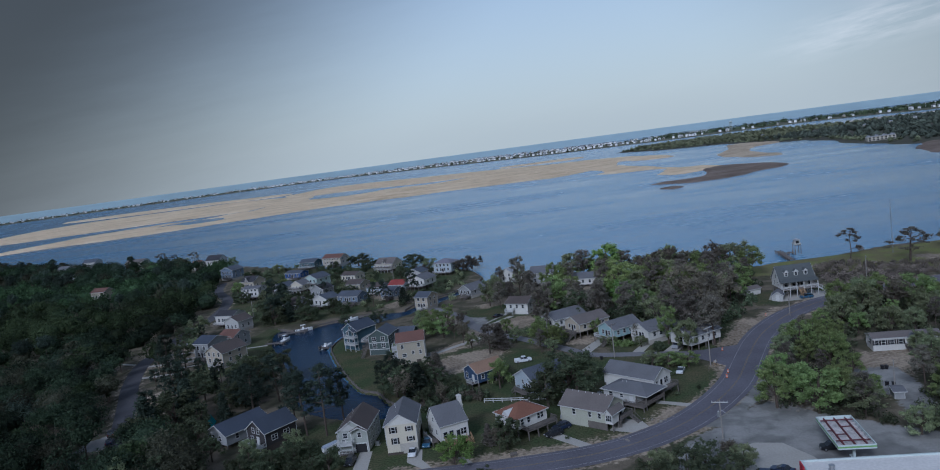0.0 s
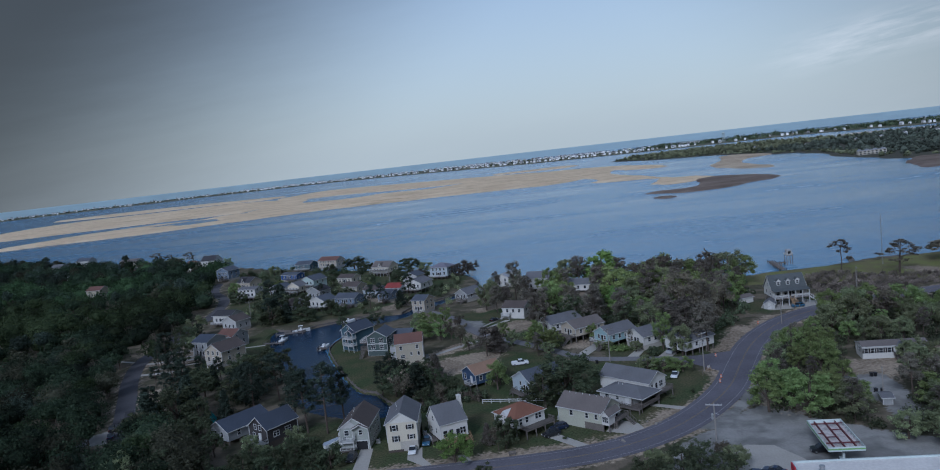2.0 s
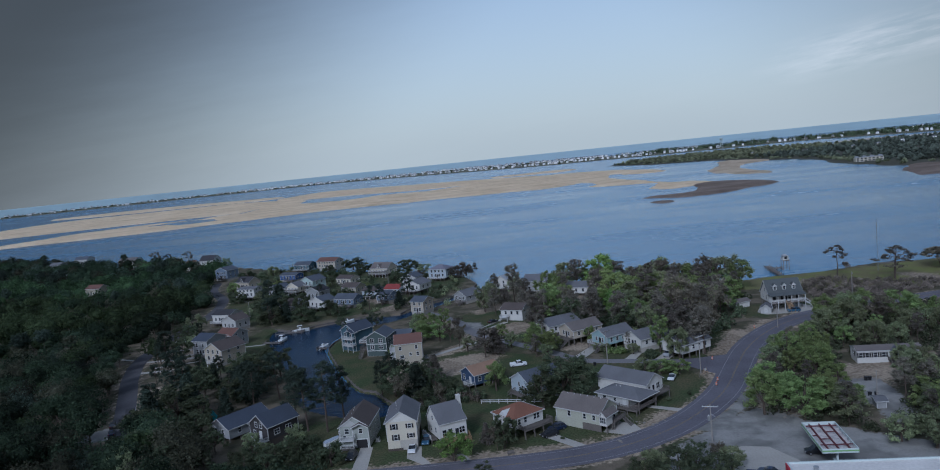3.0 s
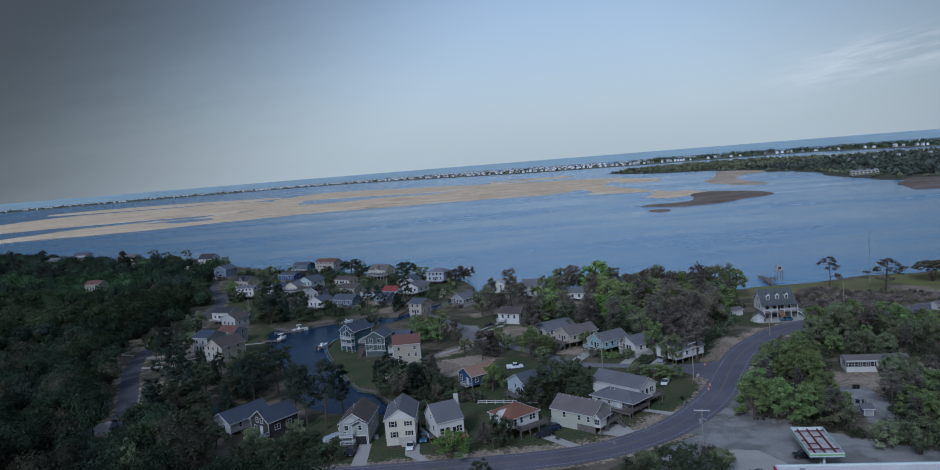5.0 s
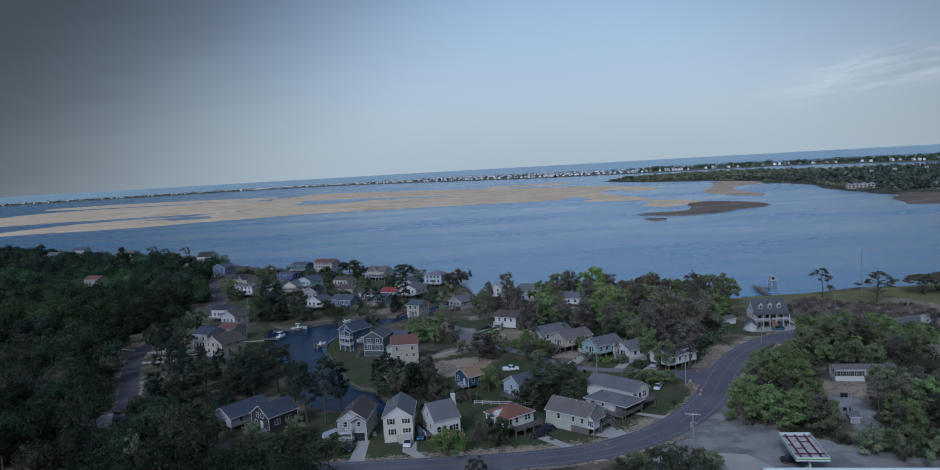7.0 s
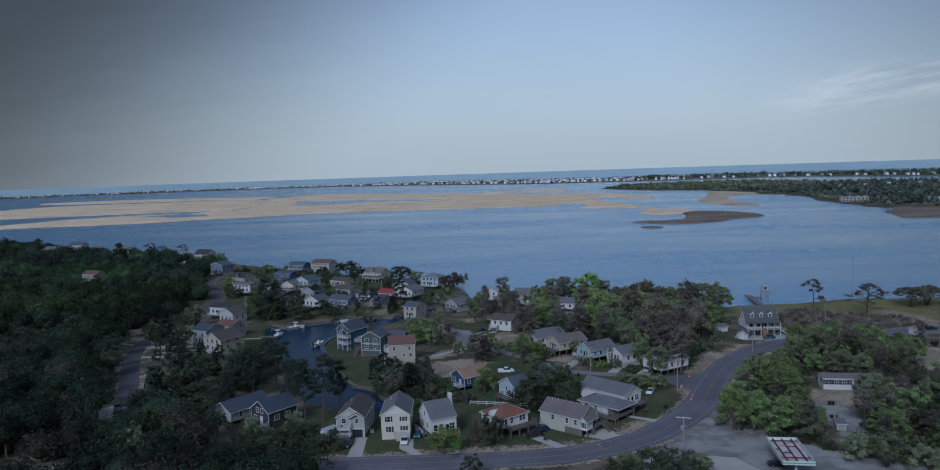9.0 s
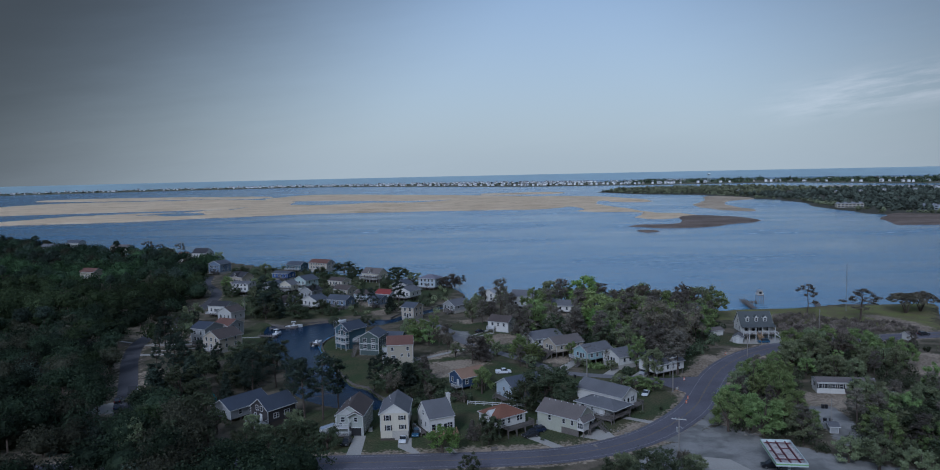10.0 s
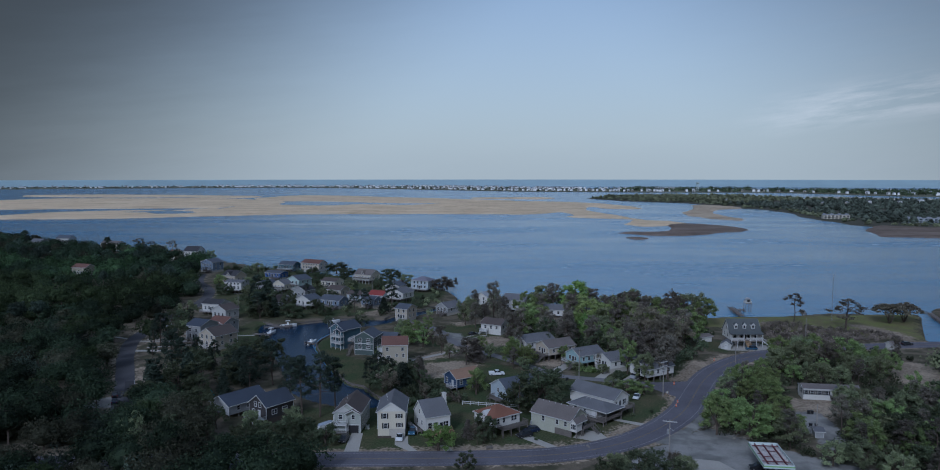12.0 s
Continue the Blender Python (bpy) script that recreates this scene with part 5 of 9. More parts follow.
for u in (-1.0, 0.2):
    bm = bmesh.new()
    tube(bm, (u, -0.6, 4.8), (u, -0.6, 5.35), 0.08, n=6)
    part("roof_vent", bm, WHITE, ob)
ob = house("tall white house with a slate-grey gable roof", 38.2, 211.6, -47, 15.2, 7.2, 2.0, 2.9, 2.1, "white", "grey", "x",
           wins=[("f", -1.4, 1.0, 0.8, 0.9), ("f", 1.2, 1.0, 0.9, 0.9), ("r", -2.4, 0.7, 0.8, 1.4), ("r", 1.6, 0.7, 1.5, 1.4), ("l", 0, 0.9, 0.9, 1.2)], doors=[("r", -0.5)])
deck(ob, 7.62, 10.0, -3.6, 3.4, 2.0, "frb", WOOD, WOOD)
part("storage_room", cube_bm(-7.4, 3, -3.5, 3.4, -0.3, 1.98), WALLS["white"], ob)

# orange hip roof
ob = house("cream bungalow on pilings with a rust-orange hip roof", 7.2, 194.2, 36, 8.8, 8.0, 2.3, 2.6, 2.1, "white", "orange", kind="hip",
           wins=[("f", -2.9, 0.9, 0.8, 1.3), ("f", -1.0, 0.9, 0.8, 1.3), ("f", 2.0, 0.9, 0.8, 1.3), ("f", 3.0, 0.9, 0.8, 1.3), ("r", 0, 1.0, 1.2, 1.2)])
deck(ob, -3.2, 5.6, -6.3, -4.05, 2.25, "flr", WOOD, WOOD)
bm = bmesh.new()
hull(bm, [(-4.7, -1.3, 4.95), (-4.7, 1.3, 4.95), (-4.7, 0, 6.2)], [(-1.8, -0.1, 6.1), (-1.8, 0.1, 6.1), (-1.8, 0, 6.2)])
part("roof_gablet", bm, WHITE, ob, "white triangular gable vent")

# white house with a chimney
ob = house("white saltbox house with a grey roof and outside chimney", -10.2, 194.6, 24, 6.8, 8.2, 1.1, 3.9, 3.2, "white", "grey", "x", ridge=0.62, over=0.25,
           wins=[("l", -1.8, 0.8, 0.8, 1.2), ("l", 1.4, 1.2, 0.8, 1.2), ("l", -0.3, 3.8, 0.8, 1.1), ("f", -2.3, 0.8, 1.0, 1.5), ("f", -0.8, 0.8, 1.0, 1.5), ("f", 2.2, 0.8, 1.4, 1.4)], doors=[("f", 0.95)])
bm = bmesh.new()
box(bm, 3.45, 4.5, 0.3, 1.7, -0.2, 7.2)
box(bm, 3.55, 4.4, 0.45, 1.55, 7.2, 9.2)
box(bm, 3.47, 4.48, 0.37, 1.63, 9.2, 9.4)
part("chimney", bm, WALLS["white"], ob, "white boxed-in chimney")
deck(ob, -2.6, 2.4, -6.6, -4.25, 1.2, "fl", NEWWOOD, NEWWOOD)
stairs(ob, 3.0, -4.9, 1.25, 0, 1.1, NEWWOOD)
deck(ob, -5.0, -3.45, -1.8, 3.6, 0.9, "l", WOOD, WHITE)

# cream house with a carport
ob = house("tall cream house with a white gable and black shutters", -20.6, 194.8, 0, 7.1, 12.0, 2.4, 4.6, 2.4, "cream", "grey", "y", skirt=False, over=0.35,
           wins=[("f", -1.7, 2.75, 0.8, 1.3, True), ("f", 2.0, 2.9, 0.8, 1.0, True), ("f", -1.5, 0.15, 0.8, 1.3, True), ("f", 2.1, 0.5, 0.8, 1.0, True)] + rows("r", 10, 3, (0.9, 3.0), 0.8, 1.1) + rows("l", 10, 3, (0.9, 3.0), 0.8, 1.1))
bm = bmesh.new()
box(bm, -3.55, -0.6, -6.0, 6.0, 0.0, 2.4)
box(bm, -0.6, 3.5, 0.5, 6.0, 0.0, 2.4)
part("ground_floor", bm, WALLS["cream"], ob)
part("apron_panel", cube_bm(-3.6, 0.0, -6.12, -6.03, 0.0, 0.55), DARKWOOD, ob)
pilings(ob, [(3.35, -5.8), (3.35, -2.6), (1.4, -5.8)], 2.4, WHITE)
bm = bmesh.new()
hull(bm, [(-3.7, -6.12, 7.02), (3.7, -6.12, 7.02), (0, -6.12, 9.4)], [(-3.7, -6.03, 7.02), (3.7, -6.03, 7.02), (0, -6.03, 9.4)])
part("gable_board", bm, WALLS["white"], ob, "white gable siding")
for u, v in ((-1.5, 1.0), (-1.2, -2.0), (-1.9, 3.2)):
    bm = bmesh.new()
    tube(bm, (u, v, 7.8), (u, v, 7.8 + 1.1), 0.07, n=6)
    part("roof_vent", bm, WHITE, ob)
plate("driveway", [(-19.8, 190), (-16.4, 190), (-16.0, 184), (-13.6, 179.4), (-15.6, 179.3), (-19.4, 183.6)], 0.05, 0.2, CONCRETE, "cracked concrete driveway", "driveway")

# grey house with balconies and a garage
ob = house("pale sage house with stacked balconies and a garage", -32.0, 198.6, -5, 7.0, 12.0, 0.1, 5.5, 2.4, "sage", "brown", "y", over=0.35,
           wins=[("f", -1.8, 3.7, 1.0, 1.2), ("f", 1.6, 3.7, 0.8, 1.1), ("f", -2.4, 2.1, 0.8, 1.2)] + rows("r", 10, 4, (0.9, 3.3), 0.8, 1.1), doors=[])
# no opening is cut: a flat black panel stands for the shaded garage
bm = bmesh.new()
box(bm, 0.35, 3.05, -6.1, -6.02, 0.1, 2.2)
part("garage_opening", bm, BLACK, ob, "open dark garage")
bm = bmesh.new()
for a in ((0.2, 0.35, 0.1, 2.2), (3.05, 3.2, 0.1, 2.2), (0.2, 3.2, 2.2, 2.4)):
    box(bm, a[0], a[1], -6.14, -6.01, a[2], a[3])
part("garage_trim", bm, WHITE, ob)
bm = bmesh.new()
hull(bm, [(-3.3, -6.14, 5.62), (1.2, -6.14, 5.62), (-1.0, -6.14, 7.3)], [(-3.3, -6.02, 5.62), (1.2, -6.02, 5.62), (-1.0, -6.02, 7.3)])
part("gable_board", bm, WALLS["palegrey"], ob)
roof_gable(ob, -0.2, 3.4, -6.7, -3.5, 5.55, 0.9, "y", ROOFS["brown"], 0.3, name="porch_roof")
deck(ob, -3.5, 0.1, -7.6, -6.05, 2.7, "flr", WHITE, WHITE, roof_z=2.7)
deck(ob, -3.5, 0.1, -7.6, -6.05, 0.6, "flr", WOOD, WHITE)
pilings(ob, [(-3.3, -7.4), (0.0, -7.4)], 5.2, WHITE, 0.08)
for u, v in ((-1.5, 1.0), (-1.2, -2.0), (-1.9, 3.2)):
    bm = bmesh.new()
    tube(bm, (u, v, 6.4), (u, v, 6.4 + 1.1), 0.07, n=6)
    part("roof_vent", bm, WHITE, ob)
plate("driveway", [(-31.4, 192.6), (-28.4, 192.4), (-28.0, 179.3), (-31.6, 179.3)], 0.05, 0.2, CONCRETE, "straight concrete driveway", "driveway")

# dark house with a white balcony and its grey neighbour
ob = house("dark brown gabled house with white trim and balcony", -55.4, 205.2, -38, 7.4, 9.4, 1.6, 3.6, 2.6, "darkgrey", "navyroof", "y",
           wins=[("f", -1.7, 0.7, 0.9, 1.3), ("f", -0.9, 3.0, 0.9, 1.2), ("f", 1.0, 3.0, 0.9, 1.2), ("r", -2.0, 1.0, 1.6, 1.2), ("r", 1.6, 1.0, 1.6, 1.2)], doors=[("f", 0.7, WHITE)], skirt=DARKWOOD)
deck(ob, -3.8, 3.8, -6.6, -4.75, 1.75, "flr", WHITE, WHITE)
house("weathered grey bungalow with a slate-blue roof", -66.5, 212.5, -38, 8.5, 13.0, 1.0, 2.7, 2.2, "grey", "navyroof", "y", wins=rows("f", 6, 2, (0.9,)) + rows("r", 10, 3, (0.9,)))

# pale blue house, navy cottage
ob = house("pale blue gabled house with a grey roof and wood steps", 14.2, 220.4, -60, 9.0, 11.0, 1.4, 3.4, 2.4, "paleblue", "slate", "y",
           wins=[("f", -0.6, 1.8, 0.8, 1.1), ("f", 1.2, 0.9, 0.9, 1.4), ("r", -2.5, 1.0, 0.9, 1.3), ("r", 2.0, 1.0, 0.9, 1.3)], doors=[("f", 2.4)])
deck(ob, -2.6, 3.9, -7.4, -5.55, 1.4, "fl", WOOD, WOOD)
stairs(ob, -2.6, -6.5, 1.4, -90, 1.2, WOOD)
ob = house("small navy cottage with white trim and a tan roof", -1.2, 235.2, -57, 7.2, 9.5, 1.0, 3.0, 1.9, "navy", "tanroof", "y",
           wins=[("f", -2.0, 0.9, 0.9, 1.4), ("r", -3.0, 1.0, 0.9, 1.3), ("r", 1.0, 1.0, 0.9, 1.3)], doors=[("f", 1.3, WHITE)])
deck(ob, 0.2, 3.2, -6.6, -4.8, 1.0, "flr", WOOD, WHITE)

# three-storey tan house
ob = house("three-storey tan house with a red-brown roof", -25.2, 265.4, 3, 9.0, 8.2, 0.1, 7.5, 2.3, "tan", "red", "x", over=0.3,
           wins=[("f", -2.7, 5.4, 0.8, 1.2), ("f", 2.7, 5.4, 0.8, 1.2), ("f", -2.3, 2.6, 1.3, 1.0), ("f", 0.6, 3.3, 0.7, 0.9), ("f", 3.0, 3.1, 0.7, 1.2), ("f", -1.0, 0.6, 0.6, 0.7)] + rows("r", 6, 2, (0.8, 3.3, 5.6), 0.8, 1.2))
bm = bmesh.new()
box(bm, 1.4, 2.9, -4.14, -4.02, 0.1, 1.3)
part("vent_louvre", bm, DARKWOOD, ob)
for z in (2.6, 5.1):
    deck(ob, -6.3, -4.55, -3.0, 3.0, z, "flb", WHITE, WHITE, posts=z < 3, roof_z=5.1)
part("gable_trim", cube_bm(-4.62, -4.51, -4.0, 4.0, 7.2, 7.6), WHITE, ob)

# blue and green pair on the water
ob = house("tall teal-blue house with white balconies on the water", -47.0, 293.0, -40, 7.6, 9.0, 0.1, 7.6, 2.3, "teal", "navyroof", "y",
           wins=rows("f", 6, 2, (5.4, 2.9), 1.1, 1.4) + rows("l", 8, 3, (3.4, 6.0), 0.9, 1.4) + [("f", 0, 7.7, 0.9, 0.9)])
for z in (2.5, 5.0):
    deck(ob, -1.8, 4.2, -6.4, -4.55, z, "flr", WHITE, WHITE, posts=z < 3, roof_z=7.4)
roof_gable(ob, 0.4, 4.2, -6.2, -3.6, 7.4, 0.9, "y", ROOFS["navyroof"], 0.3, name="porch_roof")
ob = house("green-grey three-storey house with white-framed windows", -36.8, 282.0, -14, 7.4, 9.0, 0.1, 6.9, 2.1, "darkgreen", "slate", "y",
           wins=rows("f", 6.6, 2, (4.9,), 1.4, 1.4) + rows("f", 6.6, 2, (2.6,), 1.4, 1.4) + rows("r", 7, 3, (2.6, 4.9), 0.9, 1.4))
part("band_board", cube_bm(-3.8, 3.8, -4.6, -4.51, 4.3, 4.55), WHITE, ob)
part("band_board", cube_bm(-3.8, 3.8, -4.6, -4.51, 1.9, 2.15), WHITE, ob)
deck(ob, -6.6, -3.75, -4.3, 1.5, 2.6, "flb", WOOD, WOOD)
deck(ob, -6.6, -3.75, -4.3, 1.5, 5.0, "flb", WOOD, WHITE, posts=False)
stairs(ob, -5.4, -4.3, 2.6, 0, 1.2, WOOD)
house("low grey garage wing with a grey roof", -29.2, 287.0, -14, 7.0, 6.4, 0.1, 5.0, 1.7, "darkgreen", "slate", "x", wins=rows("f", 6, 2, (3.0,)))

# row of houses along the lane
for lab, x_, y_, a_, w_, d_, z_, wl_, rf_ in (
        ("white gabled house with a dark grey roof", 27.5, 283.6, -62, 8.6, 13, 1.9, "white", "grey"), ("beige gabled house on brown pilings", 34.2, 272.4, -62, 8.4, 12, 2.2, "beige", "midbrown"),
        ("aqua gabled house with white trim and a grey roof", 43.2, 261.2, -60, 7.6, 11, 1.8, "aqua", "grey"), ("plain white gabled house with a grey roof", 53.2, 255.2, -62, 8.4, 12, 1.6, "white", "grey"),
        ("white house with a grey roof half hidden by trees", 62.6, 243.2, -60, 8.0, 12, 1.8, "white", "grey")):
    ob = house(lab, x_, y_, a_, w_, d_, z_, 2.8, 2.0, wl_, rf_, "y", wins=rows("f", 6, 2, (0.8,), 0.9, 1.3) + rows("r", 10, 4, (0.9,), 0.9, 1.2), doors=[("f", 0.2)], skirt=CONCRETE if wl_ == "white" and z_ < 1.7 else None)
    if wl_ != "white" or z_ > 1.85:
        deck(ob, -w_ / 2, w_ / 2, -d_ / 2 - 2.2, -d_ / 2 - 0.05, z_, "flr", WOOD, WHITE if wl_ == "aqua" else WOOD)
        stairs(ob, w_ / 2 - 0.8, -d_ / 2 - 2.2, z_, 0, 1.1, WOOD)
ob = house("white cottage with a brown gable roof", 14.2, 316.0, -30, 9.5, 7.5, 1.6, 2.8, 2.0, "white", "brown", "x", wins=rows("f", 8, 3, (0.9,)) + rows("r", 5, 2, (0.9,)), skirt=WALLS["white"])
deck(ob, -4.6, -1.0, -5.8, -3.8, 1.6, "flr", WHITE, WHITE)
house("grey two-storey house among trees by the shore", 28.0, 366.0, -20, 11, 9, 1.5, 5.0, 2.4, "palegrey", "grey", "x", wins=rows("f", 9, 3, (0.9, 3.3)) + rows("l", 7, 2, (0.9, 3.3)))
house("white low house deep among trees", 45.0, 352.0, -20, 12, 8, 1.2, 2.9, 1.9, "white", "grey", "x", wins=rows("f", 9, 3, (0.9,)))
house("white waterside house half hidden by trees", 13.0, 381.0, -35, 9, 8, 1.4, 4.2, 2.2, "white", "light", "y", wins=rows("f", 7, 2, (0.9, 2.7)))

# dormer house on the right with a porch
ob = house("white storey-and-half house with dormers and a front porch", 112.2, 291.2, -2, 12.0, 8.5, 2.9, 2.9, 4.6, "white", "green", "x", over=0.4, ridge=0.5,
           wins=rows("f", 11, 4, (0.7,), 1.0, 1.6) + [("l", -1.8, 0.8, 0.9, 1.4), ("l", 1.8, 0.8, 0.9, 1.4), ("l", 0, 3.4, 0.9, 1.3), ("r", 0, 3.4, 0.9, 1.3)], doors=[("f", 0.0)])
bm = bmesh.new()
hull(bm, [(-6.5, -6.9, 5.4), (6.5, -6.9, 5.4), (6.5, -4.3, 5.95), (-6.5, -4.3, 5.95)], [(-6.5, -6.9, 5.6), (6.5, -6.9, 5.6), (6.5, -4.3, 6.15), (-6.5, -4.3, 6.15)])
part("porch_roof", bm, ROOFS["green"], ob)
deck(ob, -6.2, 6.2, -6.7, -4.3, 2.9, "lr", WOOD, WHITE, posts=False)
railing(ob, (-6.2, -6.7), (-0.8, -6.7), 2.9, WHITE)
railing(ob, (0.8, -6.7), (6.2, -6.7), 2.9, WHITE)
pilings(ob, [(-6.1 + 12.2 * i / 5, -6.6) for i in range(6)], 5.45, WHITE, 0.11)
stairs(ob, 0, -6.7, 2.9, 0, 1.5, NEWWOOD)
stairs(ob, 6.4, -5.6, 2.9, 62, 1.1, WHITE)
for u in (-3.4, 0.0, 3.4):
    bm = bmesh.new()
    hull(bm, [(u - 0.65, -3.2, 6.5), (u + 0.65, -3.2, 6.5), (u + 0.65, -3.2, 8.6), (u, -3.2, 9.3), (u - 0.65, -3.2, 8.6)],
         [(u - 0.65, -0.6, 6.5), (u + 0.65, -0.6, 6.5), (u + 0.65, -0.6, 8.6), (u, -0.6, 9.3), (u - 0.65, -0.6, 8.6)])
    dm_ = part("dormer", bm, WALLS["white"], ob)
    window(dm_, pose(u, -3.2, 7.2), 0.75, 1.15)
    roof_gable(dm_, u - 0.65, u + 0.65, -3.2, -0.6, 8.6, 0.7, "y", ROOFS["green"], 0.18, 0.12, name="dormer_roof")
plate("driveway", [(102.5, 281.0), (121.5, 279.2), (123.0, 284.5), (119.2, 293.5), (105.0, 293.5), (101.0, 286.0)], 0.05, 0.2, CONCRETE, "wide pale concrete forecourt", "driveway")
ob = house("white garden shed with a rounded grey roof", 103.8, 284.6, -25, 3.4, 4.6, 0.1, 2.0, 1.2, "palegrey", "grey", "y", name="shed", doors=[("f", 0, WHITE)])
house("low white outbuilding behind a fence", 98.5, 297.0, 20, 6, 4, 0.1, 2.2, 0.8, "white", "midbrown", "x", name="shed")

# manufactured home in the clearing
ob = house("white manufactured home with dark shutters", 110.6, 219.4, -11, 16.2, 5.6, 0.8, 2.6, 0.8, "white", "midbrown", "x", skirt=WALLS["white"], over=0.2, name="manufactured_home",
           wins=[("f", u, 0.8, 0.9, 1.3, True) for u in (-7.2, -5.6, -3.5, -1.4)] + [("l", 0, 0.8, 0.9, 1.3, True)], doors=[("f", 1.6)])
roof_gable(ob, 0.2, 3.2, -3.6, 0, 3.35, 0.7, "y", ROOFS["grey"], 0.2, 0.12, name="porch_roof")
deck(ob, -0.4, 8.0, -5.2, -2.85, 0.8, "flr", WOOD, WOOD)
house("small white garden shed in the clearing", 119.5, 209.5, 10, 2.6, 2.6, 0.1, 1.9, 0.7, "white", "light", "x", name="shed")
house("weathered grey utility shed under trees", 90.8, 187.0, -12, 2.0, 3.6, 0.1, 1.7, 0.4, "grey", "grey", "x", name="shed")
house("small white roadside shelter", 168.0, 281.0, 12, 3.0, 3.0, 0.1, 2.3, 0.8, "white", "midbrown", "x", name="shed")
house("white house across the creek", 236.0, 331.0, -10, 12, 9, 1.5, 5.5, 2.4, "white", "grey", "x", wins=rows("f", 10, 4, (0.9, 3.3)) + rows("l", 7, 2, (0.9, 3.3)))

# houses on the spit and the west bank: place, turn, size, floor height, wall height, rise, colours, roof axis
SPIT = (
    ("beige house with dark roof and dormer", -142, 469, -14, 12, 9, 1.5, 4.5, 2.8, "beige", "dark", "x"), ("white house with a low grey roof", -130, 433, 4, 11, 9, 1.8, 5.0, 1.0, "white", "light", "x"),
    ("small grey gabled house", -112, 429, -30, 8.5, 9, 1.4, 4.6, 2.2, "grey", "grey", "y"), ("cream house with a front gable and dark carport", -102, 430, -22, 9.0, 9, 2.4, 3.6, 2.4, "cream", "light", "y"),
    ("bright blue low house", -120, 489, -8, 13, 8, 1.2, 3.4, 1.2, "blue", "slate", "x"), ("teal house with a grey roof", -120, 529, -6, 13, 9, 1.6, 3.8, 2.0, "teal", "grey", "x"),
    ("mint two-storey house with stacked decks", -94, 434, -28, 10.5, 10, 2.2, 6.0, 2.4, "mint", "slate", "y"), ("beige waterside house with a red-brown roof", -102, 527, -12, 17, 9, 1.5, 5.2, 2.2, "beige", "red", "x"),
    ("cream bungalow with a brown roof", -77, 450, -14, 11.5, 8, 1.0, 3.6, 1.6, "cream", "brown", "x"), ("cream two-storey house with a wrap-around porch", -58, 470, -14, 14, 9, 2.0, 4.0, 3.0, "cream", "midbrown", "x"),
    ("pale blue cottage with a bright red roof", -43.5, 398, -20, 9.4, 8, 1.2, 3.2, 1.9, "paleblue", "brightred", "x"), ("white gabled house with decks and boats below", -32, 398, -26, 11, 10, 2.2, 3.6, 2.2, "white", "light", "y"),
    ("light blue two-storey house with a purple-grey hip roof", -21, 434, -20, 11.5, 9, 1.6, 5.6, 2.2, "paleblue", "purple", "x"), ("white cottage with a grey roof on the canal", -78, 380, -18, 10.5, 8, 1.6, 3.6, 2.2, "white", "slate", "y"),
    ("blue-grey house with a long roof", -65, 380, -10, 12.5, 8, 1.5, 3.4, 2.0, "bluegrey", "slate", "x"), ("pale blue house with a brown roof", -55, 399, -10, 9.4, 8, 1.2, 3.2, 1.8, "paleblue", "brown", "x"),
    ("grey house with a broad brown roof", -94, 382, -12, 11, 10, 1.0, 3.2, 3.0, "grey", "brown", "x"), ("tan-grey two-storey house by the canal", -26.0, 345, -12, 6.8, 8, 1.2, 5.6, 1.8, "beige", "grey", "x"),
    ("grey gabled boathouse cottage", -6.0, 361, -40, 8.5, 9, 1.2, 3.0, 2.4, "grey", "light", "y"), ("white house with a grey roof on the west street", -121, 366, -4, 11, 8, 1.6, 4.2, 1.8, "white", "dark", "x"),
    ("grey two-storey house with white trim and slate roof", -108, 306, -8, 8.0, 10, 1.2, 6.4, 2.0, "grey", "navyroof", "x"), ("beige gabled house with a brown roof and bay windows", -97.5, 293, -26, 10, 11, 1.2, 5.2, 2.8, "beige", "brown", "y"),
    ("pale grey house with a dark gable roof", -112, 351, -14, 9.5, 8, 1.2, 4.4, 2.2, "palegrey", "brown", "y"), ("grey house with red-brown roof under trees", -103, 318, -20, 9, 9, 1.0, 5.0, 2.2, "grey", "red", "x"),
    ("pale grey house among the western trees", -381, 683, -10, 12, 10, 1.5, 7.5, 2.5, "grey", "light", "x"), ("low pale house among the western trees", -348, 631, -10, 17, 9, 1.0, 4.2, 2.2, "palegrey", "light", "x"),
    ("tan cottage with a red-brown roof deep in the woods", -247, 491, -14, 12, 8, 1.0, 8.0, 2.0, "tan", "red", "x"), ("white house with porches on the western shore", -371, 711, -8, 15, 10, 1.5, 8.5, 2.5, "palegrey", "grey", "x"),
    ("low cream house on the western shore", -315, 684, -8, 19, 10, 1.0, 6.0, 2.0, "cream", "midbrown", "x"), ("white house with a black roof on the shore", -212, 601, -12, 13.5, 10, 1.8, 6.5, 3.6, "white", "dark", "x"),
    ("blue-grey two-storey house near the shore", -174, 526, -24, 12, 10, 1.5, 6.4, 2.2, "bluegrey", "grey", "y"), ("grey shingled house with a dark roof between neighbours", -86, 408, -14, 9.5, 8, 1.4, 4.4, 2.2, "grey", "dark", "y"), ("weathered grey cottage by the canal", -46, 382, -16, 8.5, 7, 1.2, 3.2, 1.8, "bluegrey", "grey", "x"), ("white two-storey house with porches", -36, 418, -20, 9, 8, 1.7, 4.8, 2.0, "palegrey", "slate", "y"), ("tan shingled house with a brown roof", -68, 414, -12, 10, 8, 1.3, 3.6, 2.0, "tan", "brown", "x"), ("small cottage with a red-brown roof by the shore", -229, 607, -12, 9, 8, 1.0, 5.0, 2.2, "cream", "red", "x"))
